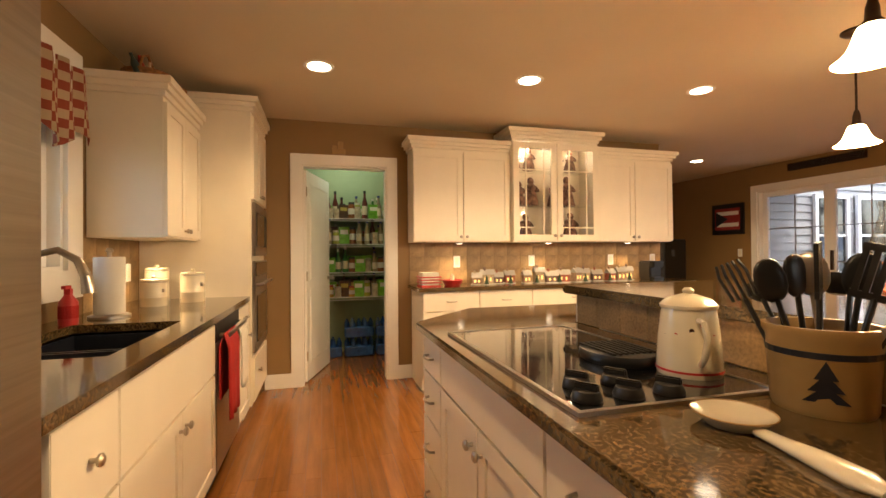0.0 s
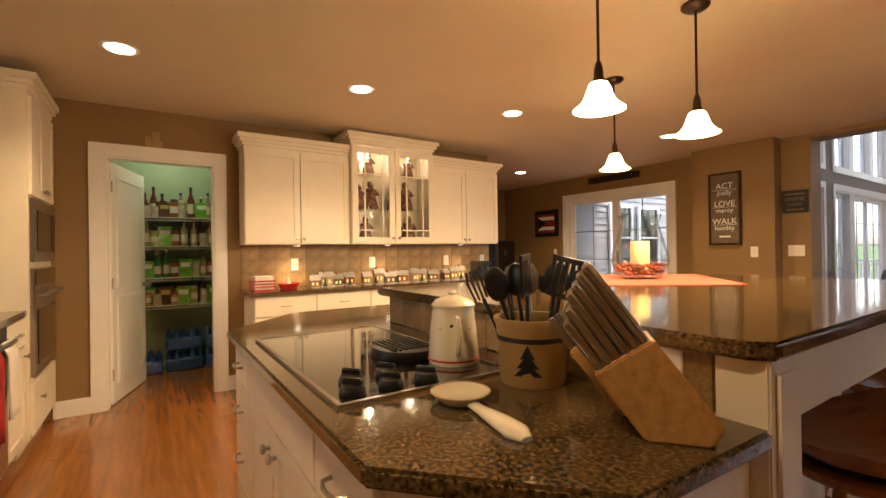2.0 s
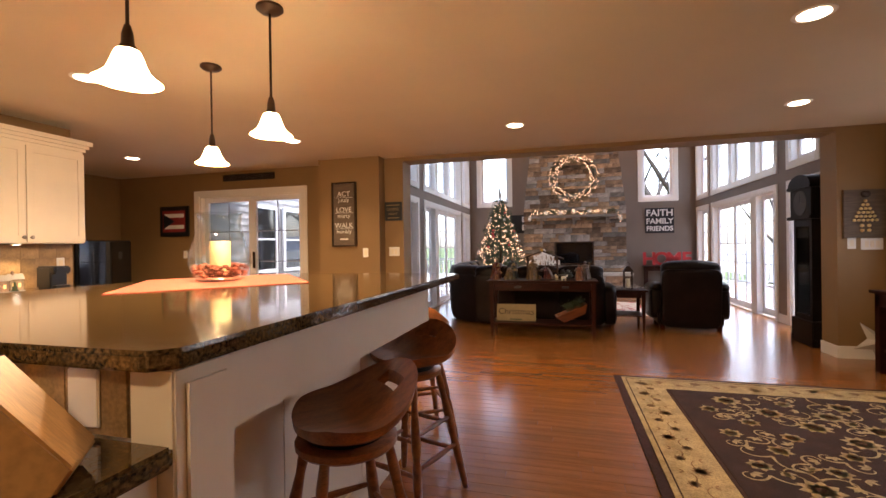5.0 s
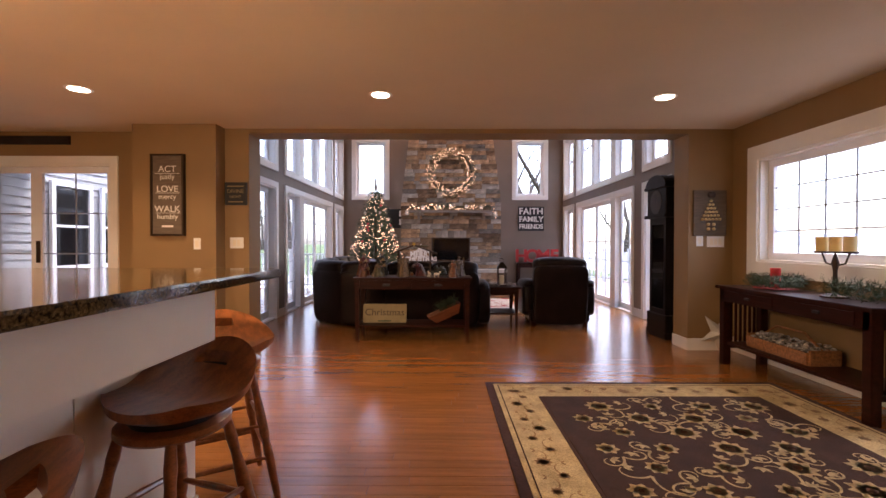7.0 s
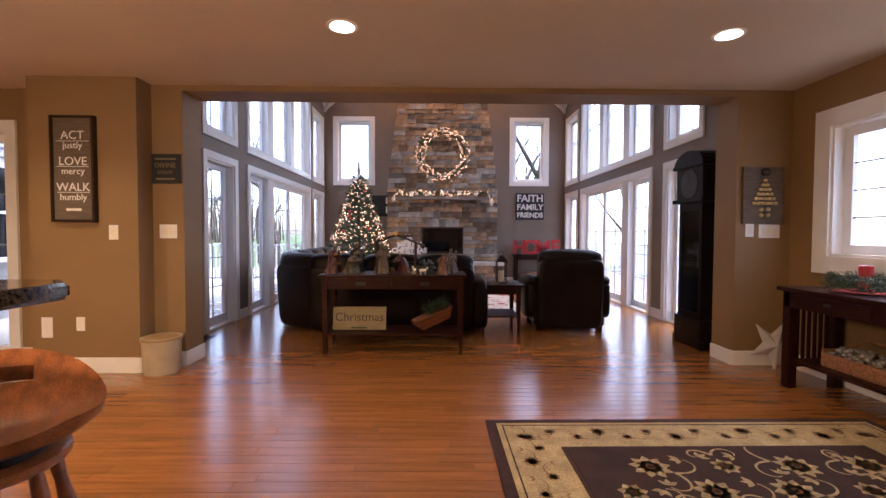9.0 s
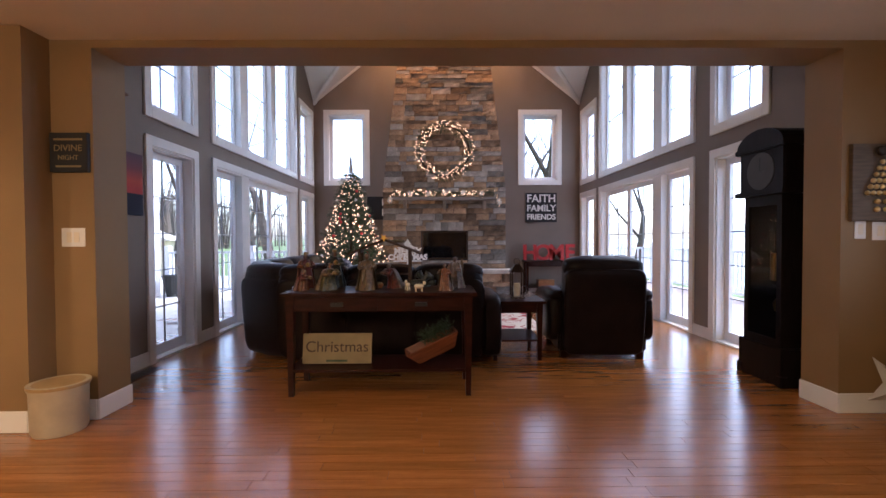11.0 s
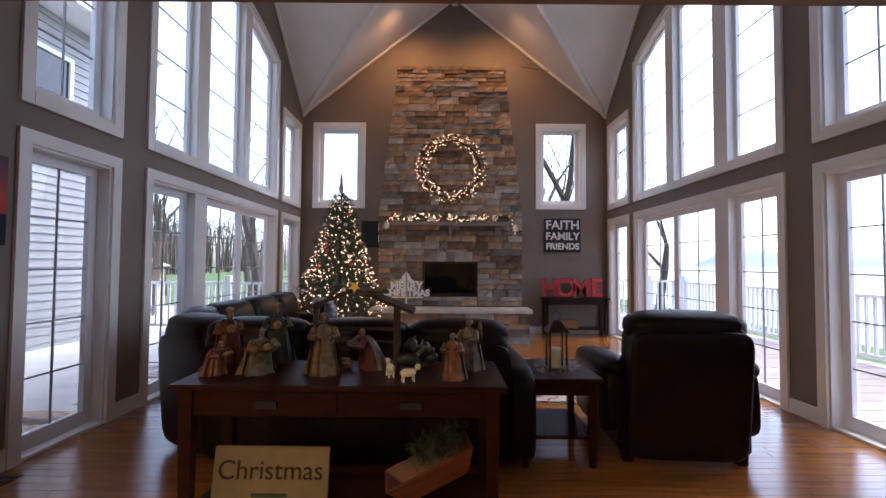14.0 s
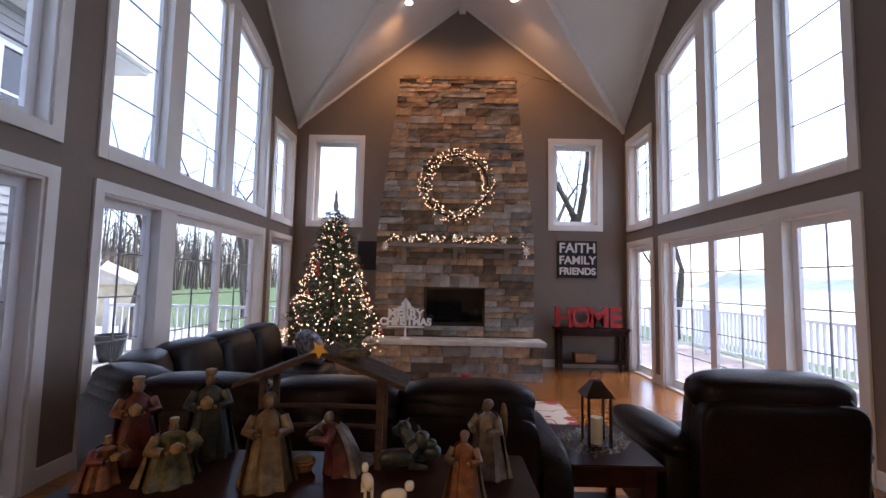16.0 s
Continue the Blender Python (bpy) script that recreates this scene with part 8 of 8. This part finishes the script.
part("trug", boxes((-0.13, 0.13, -0.34, 0.34, 0, 0.02), (-0.14, -0.12, -0.34, 0.34, 0.02, 0.1), (0.12, 0.14, -0.34, 0.34, 0.02, 0.1), (-0.12, 0.12, -0.36, -0.34, 0, 0.12), (-0.12, 0.12, 0.34, 0.36, 0, 0.12)), WICKER, gb)
part("handle", tube([(0, -0.34, 0.1), (0, -0.15, 0.22), (0, 0.15, 0.22), (0, 0.34, 0.1)], 0.01, 7), WICKER, gb)
nb = bmesh.new()
for i in range(240):
    cushion(0.04, 0.04, 0.025, 2.2, 4, (rt.uniform(-0.12, 0.12), rt.uniform(-0.33, 0.33), rt.uniform(0.06, 0.14)), bm=nb)
tagged(part("pine_cone_heap", nb, material("frosted_cone", (0.25, 0.21, 0.17), 0.8, vary=0.8, scale=40, second=(0.6, 0.56, 0.5)), gb), kind="stuff")
gr = thing("table_greenery", pose(3.80, 4.55, H3), "frosted greenery sprig on the side table", "greenery")
nb = bmesh.new()
for i in range(180):
    needles(nb, Vector((rt.uniform(-0.12, 0.1), rt.uniform(-0.2, 0.3), rt.uniform(0.0, 0.1))), Vector((rt.uniform(-1, 1), rt.uniform(-1, 1), rt.uniform(0, 1))), 0.09, rt, 8)
part("sprigs", nb, NEEDLES, gr)
# dark far room: television on a stand
tv = thing("television", pose(-5.75, 5.75, 0.62), "black flat television on a stand in the dim far corner", "television")
part("screen", box(0.0, 0.03, -0.38, 0.38, 0.12, 0.76), BLACKGLASS, tv)
part("bezel", box(-0.04, 0.0, -0.4, 0.4, 0.10, 0.78), BLACK, tv, bevel=0.006)
part("foot", box(-0.1, 0.12, -0.2, 0.2, 0.0, 0.02), BLACK, tv, bevel=0.004)
part("neck", box(-0.03, 0.0, -0.06, 0.06, 0.02, 0.12), BLACK, tv)
table("tv_stand", pose(-6.0, 5.25, 0), 0.5, 1.0, 0.62, "dark wooden television stand", "tv stand", 0.1, 0.2)
for p in ((0.24, 12.0), (1.86, 12.0)):
    e = thing("vault_spotlight", pose(p[0], p[1], EAVE + SLOPE * (2.89 - abs(p[0] - XC)) - 0.03), "small lit spotlight in the vault", "ceiling light", "vault lights")
    part("trim_ring", lathe([(0.075, 0.03), (0.075, -0.01), (0.06, -0.014)], 20), TRIM, e)
    part("lens", lathe([(0.058, -0.012), (0.055, -0.02)], 20), CANLIGHT, e)

# ---- outside ----
GRASS = material("winter_lawn", (0.10, 0.15, 0.045), 0.9, vary=0.35, scale=3, bump=0.5)
CONCRETE = material("patio_concrete", (0.55, 0.54, 0.51), 0.85, vary=0.12, scale=3, bump=0.2)
DECKM = material("weathered_deck", (0.36, 0.29, 0.25), 0.7, vary=0.2, scale=4, stretch=(8, 1, 8), rand=0.12, island=True)
SIDING = material("grey_vinyl_siding", (0.37, 0.375, 0.38), 0.6, vary=0.05, scale=3)
LAKE = material("lake_water", (0.22, 0.28, 0.32), 0.12, vary=0.1, scale=0.05, bump=0.15, bump_scale=0.6)
BARK = material("bare_bark", (0.10, 0.08, 0.065), 0.9, vary=0.3, scale=8, bump=0.5)
tagged(part("ground", prism([(-900, -900), (9.6, -900), (9.6, 900), (-900, 900)], -0.6, -0.32), GRASS), "winter lawn round the house", "lawn", kind="structure")
tagged(part("water", prism([(9.0, -3000), (3000, -3000), (3000, 3000), (9.0, 3000)], -2.2, -2.0), LAKE), "wide grey lake", "lake", kind="structure")
hl = bmesh.new()
rh = random.Random(4)
prev = None
for i in range(121):
    y = -2600 + i * 44
    h = 60 + 40 * math.sin(i * 0.11) + 26 * math.sin(i * 0.31 + 1) + rh.uniform(-4, 4)
    cur = [hl.verts.new((1500, y, -4)), hl.verts.new((1700, y, h)), hl.verts.new((2100, y, h * 0.9))]
    if prev:
        for k in range(2):
            hl.faces.new((prev[k], cur[k], cur[k + 1], prev[k + 1]))
    prev = cur
# pale blue distance haze is mixed into the hills' colour
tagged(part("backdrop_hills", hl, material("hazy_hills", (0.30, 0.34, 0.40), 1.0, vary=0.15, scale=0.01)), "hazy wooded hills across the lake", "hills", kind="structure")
wd = bmesh.new()
for i in range(900):
    y, x = rh.uniform(20, 110), rh.uniform(-90, -34)
    hh = rh.uniform(6, 12)
    tube([(x, y, -0.4), (x + rh.uniform(-1, 1), y + rh.uniform(-1, 1), hh)], [0.18, 0.02], 4, bm=wd)
    for k in range(5):
        t = rh.uniform(0.3, 0.9)
        tube([(x, y, hh * t), (x + rh.uniform(-2, 2), y + rh.uniform(-2, 2), hh * t + rh.uniform(1, 2.6))], [0.07, 0.01], 3, bm=wd)
tagged(part("woods", wd, BARK), "far bare winter woods", "woods", kind="stuff")
tagged(part("patio", prism([(-14, 6.9), (XL - 0.17, 6.9), (XL - 0.17, 18.5), (-14, 18.5)], -0.3, -0.06), CONCRETE), "pale concrete patio", "patio", kind="structure")
dk = bmesh.new()
for k in range(66):
    box(XR + 0.17, 7.0, -2.0 + k * 0.29, -2.0 + k * 0.29 + 0.28, -0.1, -0.06, bm=dk)
tagged(part("deck", dk, DECKM), "weathered timber deck boards", "deck", kind="structure")
tagged(part("deck_base", box(XR + 0.18, 6.9, -2, 17, -0.33, -0.11), MORTAR), "dark deck substructure", "deck", kind="structure")


def railing(x0, y0, x1, y1, label):
    e = thing("railing", pose(x0, y0, -0.06, 0, 0, math.degrees(math.atan2(y1 - y0, x1 - x0))), label, "railing", "white railings")
    ln2 = math.hypot(x1 - x0, y1 - y0)
    part("top_rail", box(0, ln2, -0.04, 0.04, 0.92, 0.97), VINYL, e)
    part("bottom_rail", box(0, ln2, -0.025, 0.025, 0.1, 0.15), VINYL, e)
    b0 = part("baluster", box(-0.018, 0.018, -0.018, 0.018, 0.15, 0.92), VINYL, e)
    k = 0.12
    b0.location = (k, 0, 0)
    while k < ln2 - 0.1:
        k += 0.125
        share("baluster", b0, e, pose(k, 0, 0))
    p0 = None
    for i in range(int(ln2 / 1.9) + 1):
        if p0 is None:
            p0 = part("post", boxes((-0.05, 0.05, -0.05, 0.05, 0, 1.06), (-0.06, 0.06, -0.06, 0.06, 1.06, 1.09)), VINYL, e)
        else:
            share("post", p0, e, pose(i * 1.9, 0, 0))


railing(6.8, -1.5, 6.8, 16.2, "white vinyl deck railing before the lake")
railing(4.3, 16.2, 6.8, 16.2, "white vinyl deck railing")
railing(-5.2, 13.5, -1.9, 13.5, "white vinyl patio railing before the lawn")


def siding_wall(e, x0, x1, y0, y1, z0, z1, axis):
    """Lapped boards on one face of a house."""
    z = z0
    b0 = None
    while z < z1:
        bm = bmesh.new()
        if axis == "x":
            v4 = [bm.verts.new(p) for p in ((x0 + 0.02, y0, 0), (x0 + 0.02, y1, 0), (x0, y1, 0.13), (x0, y0, 0.13), (x0 - 0.02, y0, 0), (x0 - 0.02, y1, 0))]
            bm.faces.new((v4[0], v4[1], v4[2], v4[3])), bm.faces.new((v4[4], v4[5], v4[1], v4[0]))
        else:
            v4 = [bm.verts.new(p) for p in ((x0, y0 - 0.02, 0), (x1, y0 - 0.02, 0), (x1, y0, 0.13), (x0, y0, 0.13), (x0, y0 + 0.02, 0), (x1, y0 + 0.02, 0))]
            bm.faces.new((v4[1], v4[0], v4[3], v4[2])), bm.faces.new((v4[0], v4[1], v4[5], v4[4]))
        if b0 is None:
            b0 = part("siding_board", bm, SIDING, e)
            b0.location = (0, 0, z)
        else:
            bm.free()
            share("siding_board", b0, e, pose(0, 0, z))
        z += 0.13


hs = thing("neighbouring_wing", pose(0, 0, 0), "grey sided house wing with white windows beside the patio", "house")
part("wall", box(-12, -5.3, 6.95, 13.25, -0.3, 5.2), SIDING, hs)
siding_wall(hs, -5.28, -5.28, 6.95, 13.25, -0.1, 5.2, "x")
part("corner_board", box(-5.3, -5.24, 13.15, 13.29, -0.1, 5.2), VINYL, hs)
part("fascia", box(-12, -4.85, 6.95, 13.6, 5.2, 5.38), VINYL, hs)
part("roof", slab([(-12, 5.38), (-4.8, 5.38), (-8.4, 7.4)], 6.95, 13.65), material("grey_shingles", (0.12, 0.115, 0.11), 0.9, vary=0.3, scale=12), hs)
part("gutter", box(-4.85, -4.73, 6.95, 13.6, 5.26, 5.38), VINYL, hs)
part("downspout", box(-5.24, -5.17, 13.0, 13.09, -0.1, 5.2), VINYL, hs)
for y0, z0 in ((8.3, 0.75), (9.3, 0.75), (8.6, 3.2), (11.2, 3.2)):
    wq = part("window", boxes((-5.25, -5.2, y0, y0 + 0.07, z0, z0 + 1.4), (-5.25, -5.2, y0 + 0.73, y0 + 0.8, z0, z0 + 1.4), (-5.25, -5.2, y0 + 0.07, y0 + 0.73, z0, z0 + 0.07), (-5.25, -5.2, y0 + 0.07, y0 + 0.73, z0 + 1.33, z0 + 1.4),
                              (-5.25, -5.22, y0 + 0.07, y0 + 0.73, z0 + 0.68, z0 + 0.72)), VINYL, hs)
    part("pane", box(-5.252, -5.235, y0 + 0.07, y0 + 0.73, z0 + 0.07, z0 + 1.33), BLACKGLASS, wq)
pr2 = thing("porch_roof", pose(0, 0, 0), "white boarded porch roof over the patio door", "porch roof", kind="structure")
for k in range(9):
    part("soffit_board", box(-5.24 + k * 0.29, -5.24 + k * 0.29 + 0.284, 6.67, 8.0, 2.32, 2.345), VINYL, pr2)
part("deck_board", box(-5.24, -2.63, 6.67, 8.0, 2.346, 2.42), SIDING, pr2)
part("fascia", box(-5.24, -2.63, 8.0, 8.03, 2.26, 2.44), VINYL, pr2)
part("porch_post", box(-2.75, -2.64, 7.88, 7.99, -0.06, 2.319), VINYL, pr2)
po = thing("planter_pot", pose(-4.85, 13.15, -0.06), "dark tapered planter pot on the patio", "planter")
part("pot", lathe([(0.16, 0.05), (0.24, 0.42), (0.26, 0.46), (0.22, 0.46), (0.18, 0.1)], 20), BLACK, po, smooth=True)
for s in (-1, 1):
    part("foot", box(s * 0.1 - 0.03, s * 0.1 + 0.03, -0.08, 0.08, 0, 0.06), BLACK, po)


def bare_tree(m, h, seed, label="tall leafless winter tree"):
    q = random.Random(seed)
    e = thing("bare_tree", m, label, "tree", "bare trees")
    limbs = bmesh.new()
    twigs = bmesh.new()

    def grow(p, d, ln, r, depth, bm):
        pts, rs2 = [p], [r]
        for i in range(3):
            d = (d + Vector((q.uniform(-1, 1), q.uniform(-1, 1), q.uniform(-0.3, 0.6))) * 0.16).normalized()
            p = p + d * ln / 3
            pts.append(p)
            rs2.append(r * (1 - 0.18 * (i + 1)))
        tube(pts, rs2, 6 if depth < 2 else 4, bm=bm)
        if depth < 5:
            for i in range(3 if depth < 3 else 2):
                a = q.random() * 6.283
                o = d.orthogonal().normalized()
                o = Matrix.Rotation(a, 3, d) @ o
                grow(pts[-1 - (i % 2)], (d + o * q.uniform(0.5, 0.9)).normalized(), ln * q.uniform(0.62, 0.8), rs2[-1] * 0.7, depth + 1, limbs if depth < 2 else twigs)
    trunk = bmesh.new()
    grow(Vector((0, 0, -0.3)), Vector((0, 0, 1)), h * 0.3, h * 0.022, 0, trunk)
    part("trunk", trunk, BARK, e, smooth=True)
    part("limbs", limbs, BARK, e, smooth=True)
    part("twigs", twigs, BARK, e)
    return e


t1 = bare_tree(pose(4.75, 19.0, -0.35), 12, 1, "tall leafless tree behind the chimney wall")
t2 = bare_tree(pose(-6.6, 15.8, -0.35), 9, 2, "leafless tree beyond the patio railing")
for tt, x, y, a, s in ((t1, 6.2, 24, 40, 1), (t1, 3.0, 24, 200, 1), (t2, -9.5, 18.5, 120, 1), (t1, -5.2, 20, 75, 1), (t1, -12.5, 26, 10, 1), (t2, -8, 25, 60, 1), (t2, 8.6, 20.5, 200, 1), (t1, 3.75, 16.8, 160, 1), (t2, 4.4, 18.0, 20, 1)):
    copy_thing(tt, pose(x, y, -0.35, 0, 0, a))
sh2 = thing("garden_shed", pose(-10.5, 19.5, -0.35, 0, 0, 20), "pale yellow sided garden shed on the lawn", "shed")
part("wall", box(-1.6, 1.6, -1.2, 1.2, 0, 1.5), material("cream_siding", (0.55, 0.5, 0.36), 0.7), sh2)
part("roof", slab([(-1.8, 1.5), (1.8, 1.5), (0, 2.3)], -1.35, 1.35), SLAB, sh2)
part("door", box(-0.4, 0.4, -1.23, -1.2, 0.05, 1.35), VINYL, sh2)

# ---- floor planks ----
PW = 0.083
rng = random.Random(5)
near, rest_v, rest_f = [], [], []
plank = {}
for iy in range(int((13.2 + 2.2) / PW)):
    y = -2.2 + iy * PW
    x = -8.1 + rng.random() * 0.9
    while x < 4.1:
        ln = rng.choice((0.6, 0.8, 1.0, 1.2, 1.4))
        x1 = min(x + ln, 4.2)
        if y > 6.75 and (x1 < XL or x > XR):
            x = x1
            continue
        if -0.3 < x < 1.6 and 1.2 < y < 7.2 and len(near) < 300 and abs(x1 - x - ln) < 1e-6:
            near.append((x, y, ln))
        else:
            i = len(rest_v)
            a, b, d = 0.0012, 0.004, -0.004
            for z, s in ((d, 0.0), (0.0, 0.0)):
                rest_v += [(x + a, y + a, z), (x1 - a, y + a, z), (x1 - a, y + PW - a, z), (x + a, y + PW - a, z)]
            rest_f += [(i + 4, i + 5, i + 6, i + 7), (i, i + 1, i + 5, i + 4), (i + 1, i + 2, i + 6, i + 5), (i + 2, i + 3, i + 7, i + 6), (i + 3, i, i + 4, i + 7)]
        x = x1
me = bpy.data.meshes.new("planks")
me.from_pydata(rest_v, [], rest_f)
me.materials.append(OAK_REST)
pl = new("planks", me)
pl.parent = floor
tagged(pl, "honey oak floor strips", kind="stuff")
for x, y, ln in near:
    if ln not in plank:
        plank[ln] = part("plank", box(0.0012, ln - 0.0012, 0.0012, PW - 0.0012, -0.004, 0.0), OAK, floor)
        plank[ln].location = (x, y, 0)
    else:
        share("plank", plank[ln], floor, pose(x, y, 0))
